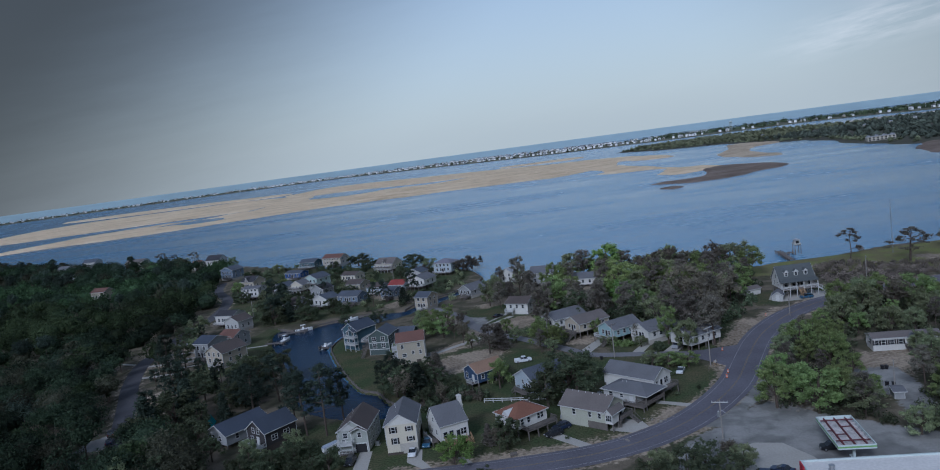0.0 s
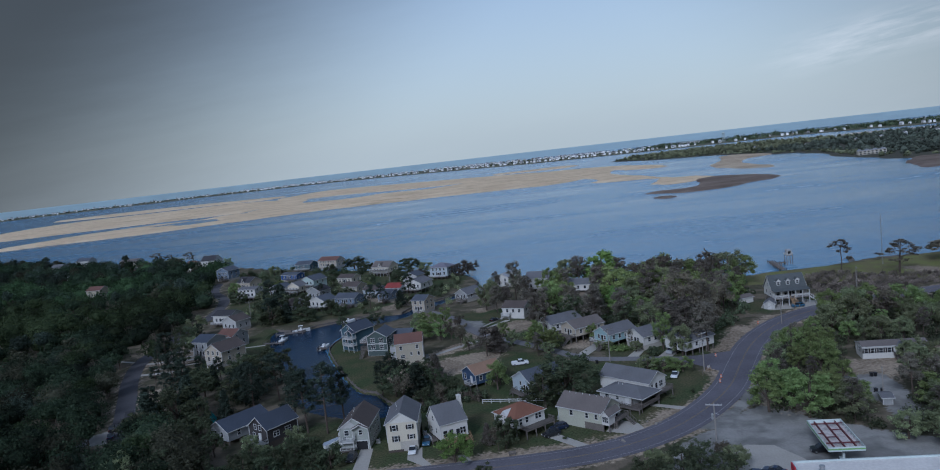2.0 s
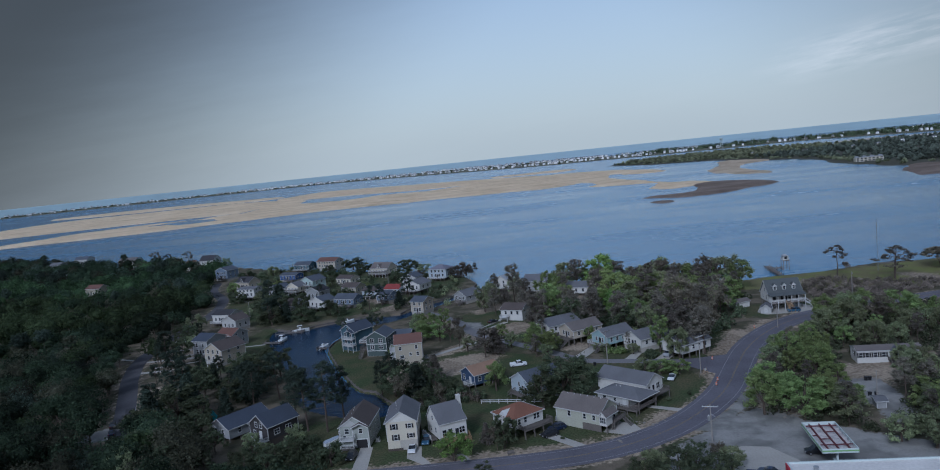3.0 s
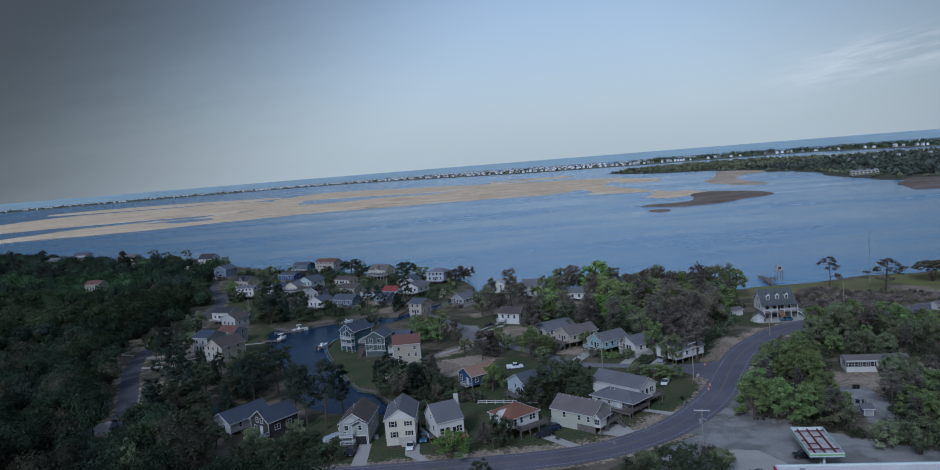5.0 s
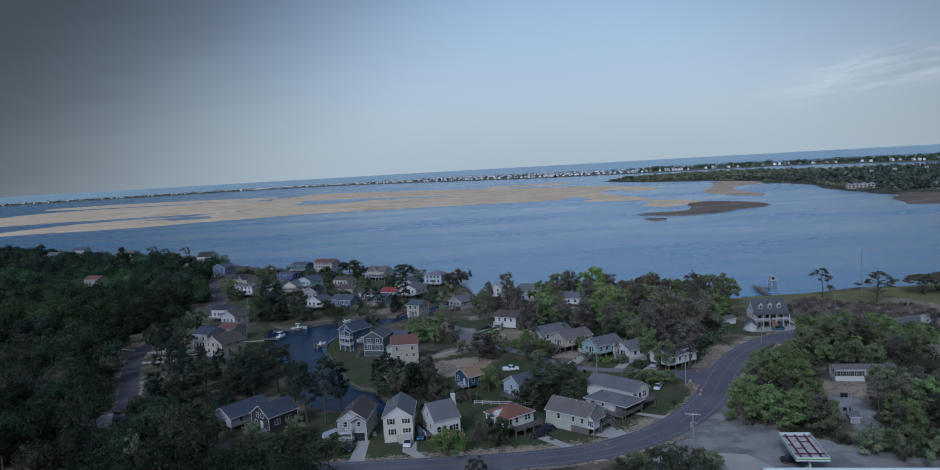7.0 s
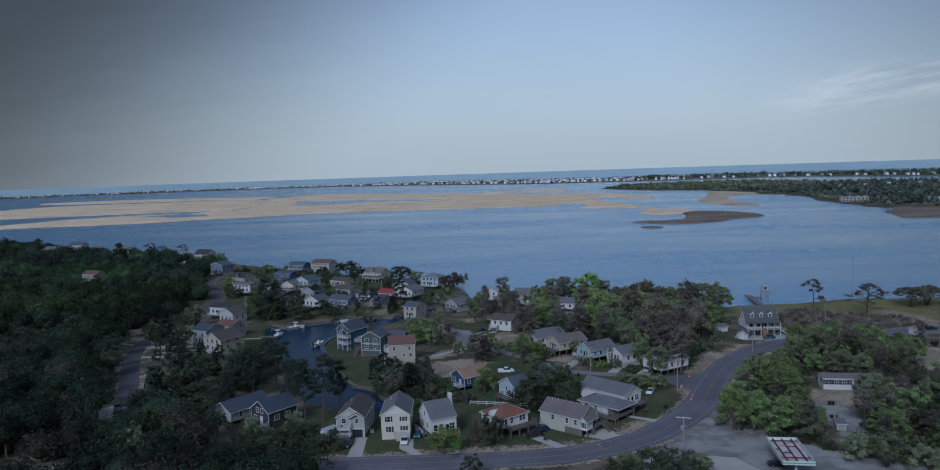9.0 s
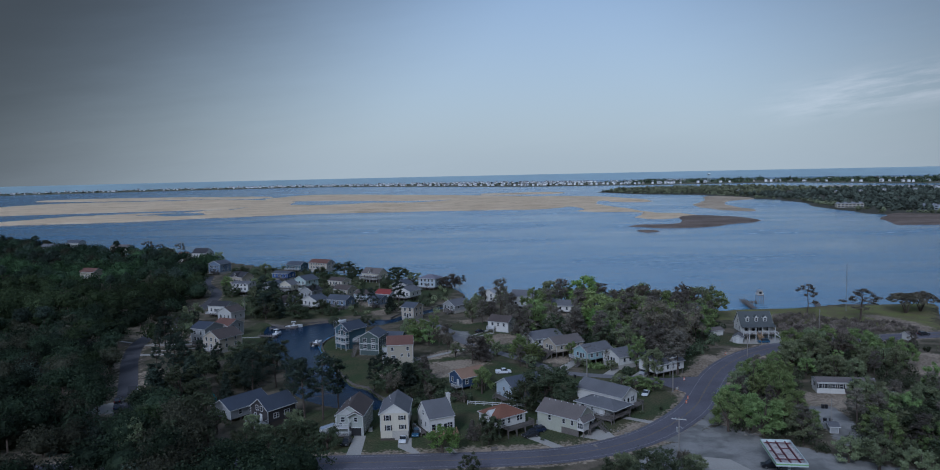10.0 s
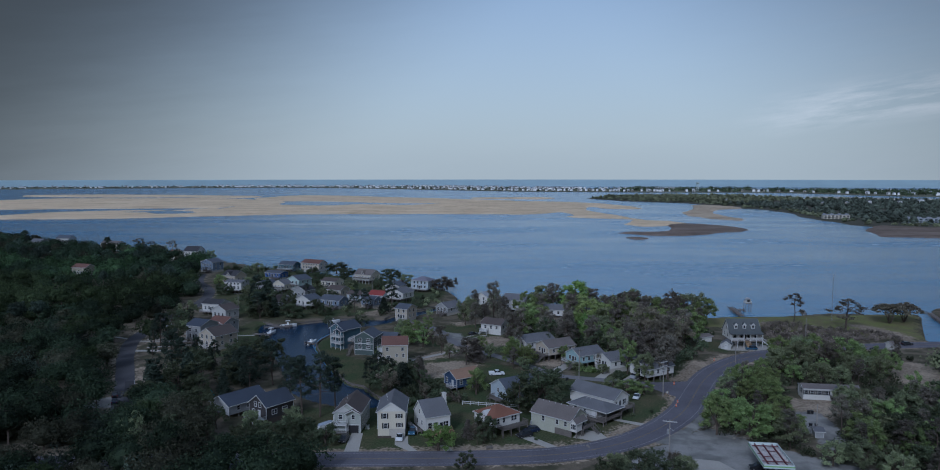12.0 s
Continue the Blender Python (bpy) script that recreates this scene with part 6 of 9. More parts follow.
for j_, (lab, x_, y_, a_, w_, d_, z_, h_, r_, wl_, rf_, ax_) in enumerate(SPIT):
    rf_ = {"grey": "slate", "light": "grey"}.get(rf_, rf_)
    h_, w_, r_ = h_ * 0.88, w_ * 0.95, r_ * 0.95
    a_ -= 18 if a_ > -20 and x_ > -200 else 6
    zs_ = (0.9,) if h_ < 4.3 else (0.8, 3.2)
    ob = house(lab, x_, y_, a_, w_, d_, z_, h_, r_, wl_, rf_, ax_, kind="hip" if rf_ == "purple" else "gable",
               wins=rows("f", w_ * 0.85, max(2, int(w_ / 2.6)), zs_, 1.0, 1.4) + rows("l", d_ * 0.8, 2, zs_) + rows("r", d_ * 0.8, 2, zs_), doors=[("f", 0.0)] if z_ < 2 else [], skirt=None if z_ > 1.55 else CONCRETE)
    if z_ > 1.55 and wl_ != "blue":
        deck(ob, -w_ / 2, w_ / 2, -d_ / 2 - 2.3, -d_ / 2 - 0.05, z_, "flr", WOOD, WHITE, roof_z=z_ + h_ * 0.5 if wl_ in ("mint", "cream") else None)
        if wl_ in ("mint", "cream"):
            deck(ob, -w_ / 2, w_ / 2, -d_ / 2 - 2.3, -d_ / 2 - 0.05, z_ + h_ * 0.5, "flr", WOOD, WHITE, posts=False)
    if z_ <= 1.55 and x_ > -200:
        deck(ob, -w_ * 0.1, w_ / 2, -d_ / 2 - 2.6, -d_ / 2 - 0.05, z_, "flr", WOOD, WHITE if j_ % 2 else WOOD, roof_z=z_ + 2.5 if j_ % 3 == 0 else None)
        stairs(ob, w_ / 2 - 0.8, -d_ / 2 - 2.6, z_, 0, 1.0, WOOD)
    # a dark block stands for the shaded open space below the floor
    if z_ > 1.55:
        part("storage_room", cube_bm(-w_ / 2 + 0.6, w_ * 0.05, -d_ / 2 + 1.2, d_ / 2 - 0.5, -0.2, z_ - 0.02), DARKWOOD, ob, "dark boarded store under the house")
    if "dormer" in lab or "wrap" in lab:
        bm = bmesh.new()
        hull(bm, [(-1.6, -d_ / 2 - 0.2, z_ + h_), (1.6, -d_ / 2 - 0.2, z_ + h_), (0, -d_ / 2 - 0.2, z_ + h_ + 2.3)], [(-1.6, 0, z_ + h_), (1.6, 0, z_ + h_), (0, 0, z_ + h_ + 2.3)])
        dm_ = part("dormer", bm, WALLS[wl_], ob)
        window(dm_, pose(0, -d_ / 2 - 0.2, z_ + h_ + 0.4), 1.1, 1.0)
        roof_gable(dm_, -1.6, 1.6, -d_ / 2 - 0.2, 0, z_ + h_, 2.3, "y", ROOFS[rf_], 0.3, 0.14, name="dormer_roof")

# ---- service station: canopy and shop ----
ob = thing("station_canopy", "white fuel station canopy with an open top and red beams", "canopy", 67.0, 161.6, 0, -9)
CW, CL, CT = 3.25, 6.9, 5.4
part("roof_deck", cube_bm(-CW + 0.12, CW - 0.12, -CL + 0.12, CL - 0.12, 4.72, 4.82), mat("dusty_roof_deck", (0.44, 0.41, 0.39), 0.8, 0.6, 0.9, 4), ob, "dusty pale roof deck")
for nm, a in (("fascia", (-CW, CW, -CL, -CL + 0.12)), ("fascia", (-CW, CW, CL - 0.12, CL)), ("fascia", (-CW, -CW + 0.12, -CL + 0.121, CL - 0.121)), ("fascia", (CW - 0.12, CW, -CL + 0.121, CL - 0.121))):
    part(nm, cube_bm(*a, 4.55, CT), STEELWHITE, ob)
for a in ((-CW - 0.02, CW + 0.02, -CL - 0.02, -CL - 0.001), (CW + 0.001, CW + 0.02, -CL, CL), (-CW - 0.02, -CW - 0.001, -CL, CL)):
    part("band", cube_bm(*a, 4.85, 5.12), GREENBAND, ob, "green band")
for u in (-2.0, -0.1, 1.9):
    bm = bmesh.new()
    box(bm, u - 0.13, u + 0.13, -CL + 0.5, CL - 0.5, 5.2, 5.26)
    box(bm, u - 0.03, u + 0.03, -CL + 0.5, CL - 0.5, 4.83, 5.2)
    part("beam", bm, REDSTEEL, ob, "dark red steel beam")
for v in (-4.6, 4.9):
    bm = bmesh.new()
    box(bm, -CW + 0.3, CW - 0.3, v - 0.16, v + 0.16, 5.26, 5.36)
    part("cross_beam", bm, REDSTEEL, ob)
for v, u0, u1 in ((-1.4, -1.9, -0.2), (2.1, -0.1, 1.9), (0.4, -3.2, -2.0)):
    part("cross_beam", cube_bm(u0, u1, v - 0.13, v + 0.13, 5.1, 5.2), REDSTEEL, ob)
for v in np.arange(-6.2, 6.9, 1.55):
    for s in (-1, 1):
        part("bracket", cube_bm(min(s * 2.8, s * 3.12), max(s * 2.8, s * 3.12), v - 0.04, v + 0.04, 4.83, 5.2), METAL, ob)
for v in (-4.6, 4.9):
    part("column", cube_bm(-0.22, 0.22, v - 0.22, v + 0.22, 0, 4.72), STEELWHITE, ob)
    part("pump_island", cube_bm(-0.6, 0.6, v - 1.6, v + 1.6, 0, 0.2), CONCRETE, ob)
for v in (-3.4, 3.7):
    pm = thing("fuel_pump", "white fuel pump on a concrete island", "pump", 67.0 + v * 0.156, 161.6 + v * 0.988, 0.2, -9, "pumps under the canopy")
    part("cabinet", cube_bm(-0.35, 0.35, -0.5, 0.5, 0, 1.7), STEELWHITE, pm)
    part("display", cube_bm(-0.37, -0.35, -0.3, 0.3, 1.1, 1.5), BLACK, pm)

ob = thing("shop_building", "low shop with a white membrane roof", "building", 54.8, 152.9, 0, -8)
part("wall", cube_bm(0.15, 42, -28, -0.15, 0, 4.2), WALLS["palegrey"], ob)
bm = bmesh.new()
box(bm, 0.1, 42.1, -28.1, -0.1, 4.2, 4.45)
part("roof", bm, WHITEROOF, ob, "white membrane roof")
for a in ((0, 42.2, -0.3, 0), (0, 0.3, -28.2, -0.3)):
    part("parapet", cube_bm(*a, 4.0, 4.75), STEELWHITE, ob)
part("sign_panel", cube_bm(-0.25, -0.02, -2.6, -0.3, 3.1, 4.7), REDSIGN, ob, "red sign panel")
bm = bmesh.new()
box(bm, 3.4, 4.3, -5.2, -4.3, 4.45, 5.0)
tube(bm, (3.85, -4.75, 5.0), (3.85, -4.75, 5.7), 0.38, n=12)
tube(bm, (3.85, -4.75, 5.7), (3.85, -4.75, 5.85), 0.5, n=12)
part("roof_fan", bm, METAL, ob, "grey roof exhaust fan")
for v in (-6, -12, -18):
    window(ob, pose(0.15, v, 0.9, 0, 0, -90), 2.4, 1.6)


# ---- trees ----
def limb_mesh(name, material, segs):
    """Tapered trunk and limbs from (start, end, radius, end radius)."""
    bm = bmesh.new()
    for p, q, r0, r1 in segs:
        tube(bm, p, q, r0, r1, 6)
    return finish(name, bm, material)


def tree_parts(kind, seed, dense=1.0):
    """Trunk and crown of one tree, in real size. Returns trunk mesh, crown mesh, height, crown radius."""
    r = np.random.default_rng(seed)
    segs, cen, rad = [], [], []
    if kind in ("oak", "lowoak", "lowbare", "spring", "olive", "lime"):
        h, R = {"oak": (11.0, 4.8), "spring": (9.5, 3.9), "olive": (8.5, 3.7), "lime": (8.5, 3.6), "lowoak": (7.0, 4.2), "lowbare": (6.5, 4.0)}[kind]
        h *= 0.9 + 0.25 * r.random()
        fork = h * 0.28
        segs.append(((0, 0, -0.3), (0.15, 0.1, fork), 0.34, 0.25))
        nl = 6
        for i in range(nl):
            a = 2 * math.pi * i / nl + r.uniform(-0.4, 0.4)
            o = R * r.uniform(0.35, 0.62)
            e = (o * math.cos(a), o * math.sin(a), h * r.uniform(0.48, 0.72))
            segs.append(((0.15, 0.1, fork - 0.2), e, 0.17, 0.05))
        segs.append(((0.15, 0.1, fork - 0.1), (r.uniform(-0.5, 0.5), r.uniform(-0.5, 0.5), h * 0.82), 0.2, 0.05))
        # boughs round the fork, each a cluster of small leaf masses
        for i in range(16):
            a, t = i * 2.4 + r.uniform(-0.6, 0.6), (i + r.random()) / 16
            zz = (0.16 if kind[:3] == "low" else 0.28) + 0.60 * t
            rr = R * 0.80 * math.sqrt(max(0.03, 1 - ((zz - 0.42) / 0.52) ** 2)) * r.uniform(0.6, 1.2)
            bx, by, bz = rr * math.cos(a), rr * math.sin(a), h * zz
            bs = R * r.uniform(0.18, 0.36)
            for j in range(4):
                d = r.normal(size=3)
                d /= np.linalg.norm(d)
                cen.append((bx + d[0] * bs * 0.8, by + d[1] * bs * 0.8, max(0.9, bz + d[2] * bs * 0.7)))
                s = bs * r.uniform(0.55, 0.95)
                rad.append((s, s, s * 0.75))
        per, size, lm, bk = int(84 * dense), 0.165, {"oak": OAK, "spring": SPRING, "olive": OLIVE, "lime": LIME, "lowoak": OAK, "lowbare": BROWN}[kind], BARK
    elif kind in ("pine", "darkpine"):
        h, R = 15.0 * (0.85 + 0.3 * r.random()), 3.4
        lean = r.uniform(-0.7, 0.7, 2)
        segs.append(((0, 0, -0.3), (lean[0] * 0.5, lean[1] * 0.5, h * 0.55), 0.27, 0.19))
        segs.append(((lean[0] * 0.5, lean[1] * 0.5, h * 0.55), (lean[0], lean[1], h * 0.97), 0.19, 0.04))
        for i in range(30):
            zz = 0.38 + 0.60 * (i + r.random()) / 30
            a = r.uniform(0, 6.283)
            o = R * (1.12 - 0.75 * zz) * r.uniform(0.6, 1.35) * 1.3
            c = (lean[0] * zz + o * math.cos(a), lean[1] * zz + o * math.sin(a), h * zz)
            segs.append(((lean[0] * zz, lean[1] * zz, h * zz - 0.5), c, 0.07, 0.025))
            s = r.uniform(0.8, 1.45)
            cen.append((c[0] * 0.85, c[1] * 0.85, c[2] + 0.2))
            rad.append((s, s, s * 0.7))
        cen.append((lean[0], lean[1], h * 0.97))
        rad.append((1.0, 1.0, 0.9))
        per, size, lm, bk = int(140 * dense), 0.18, PINE if kind == "pine" else DARKPINE, PINEBARK
    elif kind in ("cedar", "darkcedar"):
        h, R = 9.0 * (0.85 + 0.3 * r.random()), 2.6
        segs.append(((0, 0, -0.3), (0, 0, h * 0.9), 0.2, 0.04))
        for i in range(18):
            zz = 0.12 + 0.84 * i / 17
            a = i * 2.4
            o = R * (1.0 - zz) * 0.75
            cen.append((o * math.cos(a), o * math.sin(a), h * zz))
            s = 0.55 + R * 0.42 * (1.05 - zz)
            rad.append((s, s, s * 0.9))
        per, size, lm, bk = int(190 * dense), 0.24, PINE if kind == "cedar" else DARKPINE, BARK
    elif kind == "bare":
        h, R = 9.0 * (0.85 + 0.3 * r.random()), 3.3
        segs.append(((0, 0, -0.3), (0.1, 0, h * 0.35), 0.22, 0.16))
        for i in range(16):
            a, zz = r.uniform(0, 6.283), r.uniform(0.55, 1.0)
            o = R * r.uniform(0.3, 0.95)
            e = (o * math.cos(a), o * math.sin(a), h * zz)
            segs.append(((0.1, 0, h * r.uniform(0.25, 0.45)), e, 0.09, 0.02))
            cen.append(e)
            s = r.uniform(0.8, 1.3)
            rad.append((s, s, s * 0.8))
        per, size, lm, bk = int(90 * dense), 0.24, BROWN, BARK
    elif kind == "sentinel":
        h, R = 13.5, 3.2
        segs += [((0, 0, -0.3), (0.5, 0, h * 0.35), 0.22, 0.17), ((0.5, 0, h * 0.35), (0.2, 0.1, h * 0.68), 0.17, 0.12), ((0.2, 0.1, h * 0.68), (0.6, 0, h * 0.97), 0.12, 0.04)]
        for zz, a, o in ((0.97, 0.0, 0.4), (0.93, 2.9, 1.6), (0.92, 0.3, 1.5), (0.86, 3.3, 2.6), (0.85, 0.1, 1.9), (0.79, 2.8, 3.0), (0.80, 4.6, 1.2), (0.74, 0.4, 2.4), (0.70, 6.1, 2.6), (0.66, 3.6, 1.2), (0.62, 0.2, 1.8), (0.42, 6.2, 2.6), (0.40, 0.2, 3.0)):
            c = (0.3 + o * math.cos(a), o * math.sin(a) * 0.8, h * zz)
            segs.append(((0.3, 0, h * zz - 0.5), c, 0.07, 0.025))
            for j in range(2):
                cen.append((c[0] + r.normal() * 0.35, c[1] + r.normal() * 0.35, c[2] + r.normal() * 0.15))
                s = r.uniform(0.5, 1.05)
                rad.append((s, s, s * 0.7))
        per, size, lm, bk = int(80 * dense), 0.21, PINE, PINEBARK
    elif kind == "layered":
        h, R = 13.0, 6.0
        segs += [((0, 0, -0.3), (0.3, 0, h * 0.5), 0.34, 0.26), ((0.3, 0, h * 0.5), (0.9, 0.2, h * 0.93), 0.26, 0.06)]
        for zz, a, o in ((0.97, 0.2, 1.2), (0.94, 3.0, 0.8), (0.86, 0.1, 3.0), (0.84, 3.2, 2.0), (0.80, 1.8, 2.4), (0.76, 6.1, 4.2), (0.74, 3.0, 3.4), (0.70, 4.5, 2.6), (0.66, 0.2, 6.3), (0.66, 6.1, 5.2), (0.64, 3.3, 5.0), (0.60, 3.0, 5.8), (0.55, 0.1, 3.6), (0.40, 3.2, 3.0), (0.36, 0.3, 2.6)):
            c = (0.4 + o * math.cos(a), o * math.sin(a) * 0.8, h * zz)
            segs.append(((0.35, 0, h * zz - 1.3), c, 0.12, 0.03))
            for j in range(3):
                u = r.uniform(0.6, 1.05)
                cen.append((0.4 + (c[0] - 0.4) * u + r.normal() * 0.5, c[1] * u + r.normal() * 0.9, c[2] + r.normal() * 0.3))
                s = r.uniform(0.55, 1.25)
                rad.append((s, s, s * 0.4))
        per, size, lm, bk = int(75 * dense), 0.21, PINE, PINEBARK
    elif kind == "flatoak":
        h, R = 9.0, 6.0
        for i in range(7):
            a = i * 0.9 + r.uniform(-0.3, 0.3)
            e = (R * 0.6 * math.cos(a), R * 0.6 * math.sin(a), h * r.uniform(0.6, 0.75))
            segs.append(((0.2 * math.cos(a), 0.2 * math.sin(a), -0.3), (e[0] * 0.35, e[1] * 0.35, h * 0.36), 0.16, 0.12))
            segs.append(((e[0] * 0.35, e[1] * 0.35, h * 0.36), e, 0.12, 0.04))
        for i in range(84):
            o, a = R * math.sqrt(r.random()), r.uniform(0, 6.283)
            cen.append((o * math.cos(a), o * math.sin(a), h * (0.88 - 0.34 * (o / R) ** 2) + r.normal() * 0.3))
            s = r.uniform(0.6, 1.25)
            rad.append((s, s, s * 0.5))
        per, size, lm, bk = int(75 * dense), 0.22, BROWN, BARK
    else:
        h, R = 2.6, 1.9
        for i in range(7):
            a, o = r.uniform(0, 6.283), R * r.uniform(0.1, 0.8)
            cen.append((o * math.cos(a), o * math.sin(a), h * r.uniform(0.25, 0.62)))
            s = r.uniform(0.6, 1.05)
            rad.append((s, s, s * 0.8))
            segs.append(((0, 0, -0.2), cen[-1], 0.06, 0.02))
        per, size, lm, bk = int(100 * dense), 0.24, {"shrub": OLIVE, "brush": BRUSH, "greenshrub": SPRING, "darkshrub": OAK}[kind], BARK
    leaves = leaf_cloud(r, cen, rad, per, size / math.sqrt(dense))
    if kind not in ("bare", "lowbare", "sentinel", "layered", "brush"):
        leaves = np.concatenate([leaves, core_tris(cen, np.asarray(rad) * 0.62)[0]])
    return limb_mesh("trunk", bk, segs), quad_mesh("crown", leaves, lm), h, R


TREE_LABEL = {"darkpine": ("tall dark green pine by the canal", "tree"), "darkcedar": ("dense blackish-green cedar tree", "tree"), "lowbare": ("low brown budding tree near the water", "tree"), "lowoak": ("low dense dark green oak near the water", "tree"), "oak": ("broad dark green live oak", "tree"), "spring": ("round tree in fresh bright green leaf", "tree"), "olive": ("olive-green tree coming into leaf", "tree"), "pine": ("tall dark pine with a bare trunk", "tree"),
              "cedar": ("dense dark green cedar tree", "tree"), "bare": ("brown budding tree with open twigs", "tree"), "sentinel": ("tall sparse pine with a wind-blown top", "tree"), "layered": ("broad wind-shaped pine with flat layered limbs", "tree"), "flatoak": ("spreading flat-topped grey-brown oak by the creek", "tree"), "lime": ("bright lime-green tree in fresh leaf", "tree"),
              "shrub": ("low olive-green shrub", "shrub"), "brush": ("low brown leafless brush", "shrub"), "greenshrub": ("bright green garden shrub", "shrub"), "darkshrub": ("dark rounded evergreen shrub", "shrub")}
PROTO = {}
TREES = []


def tree(kind, x, y, height=None, wide=1.0, variant=None):
    """A tree or shrub standing at (x, y)."""
    if kind in ("oak", "bare") and x < 0 and y > 335:
        kind = "low" + kind
    if kind in ("pine", "cedar") and x < -18:
        kind = "dark" + kind
    pool = {"oak": 6, "pine": 6, "darkpine": 4, "spring": 5, "olive": 4, "cedar": 3, "bare": 4}.get(kind, 2)
    v = int(RNG.integers(pool)) if variant is None else variant
    far_ = y > 325
    if (kind, v, far_) not in PROTO:
        PROTO[kind, v, far_] = tree_parts(kind, 100 + 17 * v + len(kind) * 3, 0.5 if far_ else 0.8)
    trunk, crown, h, R = PROTO[kind, v, far_]
    s = (height or h * RNG.uniform(0.85, 1.12)) / h
    ob = thing("tree" if TREE_LABEL[kind][1] == "tree" else "shrub", *TREE_LABEL[kind])
    ob.matrix_basis = pose(x, y, 0, 0, 0, 0 if kind in ("sentinel", "layered") else RNG.uniform(0, 360)) @ Matrix.Diagonal((s * wide, s * wide, s, 1))
    shared("trunk", trunk, ob)
    shared("crown", crown, ob)
    TREES.append((x, y))
    return ob


KEEPOUT = []          # rectangles of houses: x, y, cos, sin, half width, half depth
for o_ in bpy.data.objects:
    if o_.parent is None and o_.get("category") in ("house", "canopy"):
        ext = [c_ for c_ in o_.children if c_.name.split(".")[0] in ("wall", "deck_floor", "roof_deck")]
        if ext and abs(o_.location.x) < 420 and o_.location.y < 900:
            pts_ = [Vector(p_) for c_ in ext for p_ in c_.bound_box]
            cx_, cy_ = (max(p_.x for p_ in pts_) + min(p_.x for p_ in pts_)) / 2, (max(p_.y for p_ in pts_) + min(p_.y for p_ in pts_)) / 2
            c_ = o_.matrix_basis @ Vector((cx_, cy_, 0))
            a_ = o_.matrix_basis.to_euler().z
            KEEPOUT.append((c_.x, c_.y, math.cos(a_), math.sin(a_), max(p_.x for p_ in pts_) - cx_, max(p_.y for p_ in pts_) - cy_))


OPEN = [[(39, 351), (51, 350), (46, 304), (35, 305)], [(21, 364), (35, 364), (31, 318), (19, 318)], [(8, 312), (20, 316), (14, 286), (4, 286)], [(85, 184), (80, 168), (85, 167), (94, 181), (104, 200), (114, 203), (126, 203), (132, 216), (120, 226), (98, 219), (90, 208)], [(134, 220), (145, 220), (157, 234), (167, 252), (160, 262), (150, 252), (141, 236)],
        [(-114, 224), (-120, 246), (-134, 280), (-141, 300), (-126, 300), (-111, 262), (-101, 234), (-93, 211), (-103, 207), (-112, 214)], [(-144, 345), (-145, 395), (-151, 434), (-141, 434), (-132, 395), (-130, 350), (-128, 325), (-138, 325)]]


def free(x, y, gap=2.2, road=6.5, sight=True):
    """Whether a tree may stand there: clear of houses, roads and water, and not hiding a house that is seen."""
    ok = signed(x, y, LAND) > 2.0
    ok &= line_dist(x, y, ROAD) > road + 1.5
    ok &= line_dist(x, y, LANE) > road - 1.5
    ok &= line_dist(x, y, LEFTROAD) > road - 1.0
    for q in OPEN:
        ok &= ~inside(x, y, q)
    for cx, cy, c, s, hw, hd in KEEPOUT:
        u, v = (x - cx) * c + (y - cy) * s, -(x - cx) * s + (y - cy) * c
        ok &= (np.abs(u) > hw + gap) | (np.abs(v) > hd + gap)
        if sight:
            # the strip of ground between the house and the eye stays open
            L = math.hypot(cx, cy - 15)
            dx, dy = -cx / L, (15 - cy) / L
            along, across = (x - cx) * dx + (y - cy) * dy, -(x - cx) * dy + (y - cy) * dx
            reach = 34.0 if cx > -120 else 24.0
            ok &= ~((along > 0) & (along < reach) & (np.abs(across) < max(hw, hd) * 0.9))
    return ok


def grove(poly, gap, count, seed, mix_, height=None, sight=True, tree_gap=2.2, joined="", lift=0.2):
    """Trees scattered inside an outline; joined: a label, for woodland in one mesh."""
    kinds, weights = zip(*mix_)
    w = np.array(weights, float)
    mats, cos, mis, tones = [], [], [], []
    for x, y in scatter(poly, gap, count, seed, lambda a, b: free(a, b, tree_gap, sight=sight)):
        k = kinds[int(RNG.choice(len(kinds), p=w / w.sum()))]
        hh = None if height is None else height * RNG.uniform(0.7, 1.25)
        ob = tree(k, x, y, hh, RNG.uniform(0.85, 1.15))
        if joined:
            tone = RNG.random()
            m = np.array(ob.matrix_basis)
            for ch in ob.children:
                d_ = ch.data
                co = np.empty(3 * len(d_.vertices), np.float32)
                d_.vertices.foreach_get("co", co)
                co = co.reshape(-1, 3) @ m[:3, :3].T + m[:3, 3]
                d_.calc_loop_triangles()
                tri = np.empty(3 * len(d_.loop_triangles), np.int32)
                d_.loop_triangles.foreach_get("vertices", tri)
                if d_.materials[0] not in mats:
                    mats.append(d_.materials[0])
                cos.append(co[tri].reshape(-1, 3, 3))
                mis.append(np.full(len(tri) // 3, mats.index(d_.materials[0]), np.int32))
                tones.append(np.full(len(tri) // 3, lift + 0.65 * tone))
                bpy.data.objects.remove(ch)
            bpy.data.objects.remove(ob)
    if joined:
        me_ = quad_mesh("woods", np.concatenate(cos), mats[0], np.concatenate(tones))
        for m_ in mats[1:]:
            me_.materials.append(m_)
        me_.polygons.foreach_set("material_index", np.concatenate(mis))
        tagged(new("woods", me_), joined, "woods", kind="stuff")


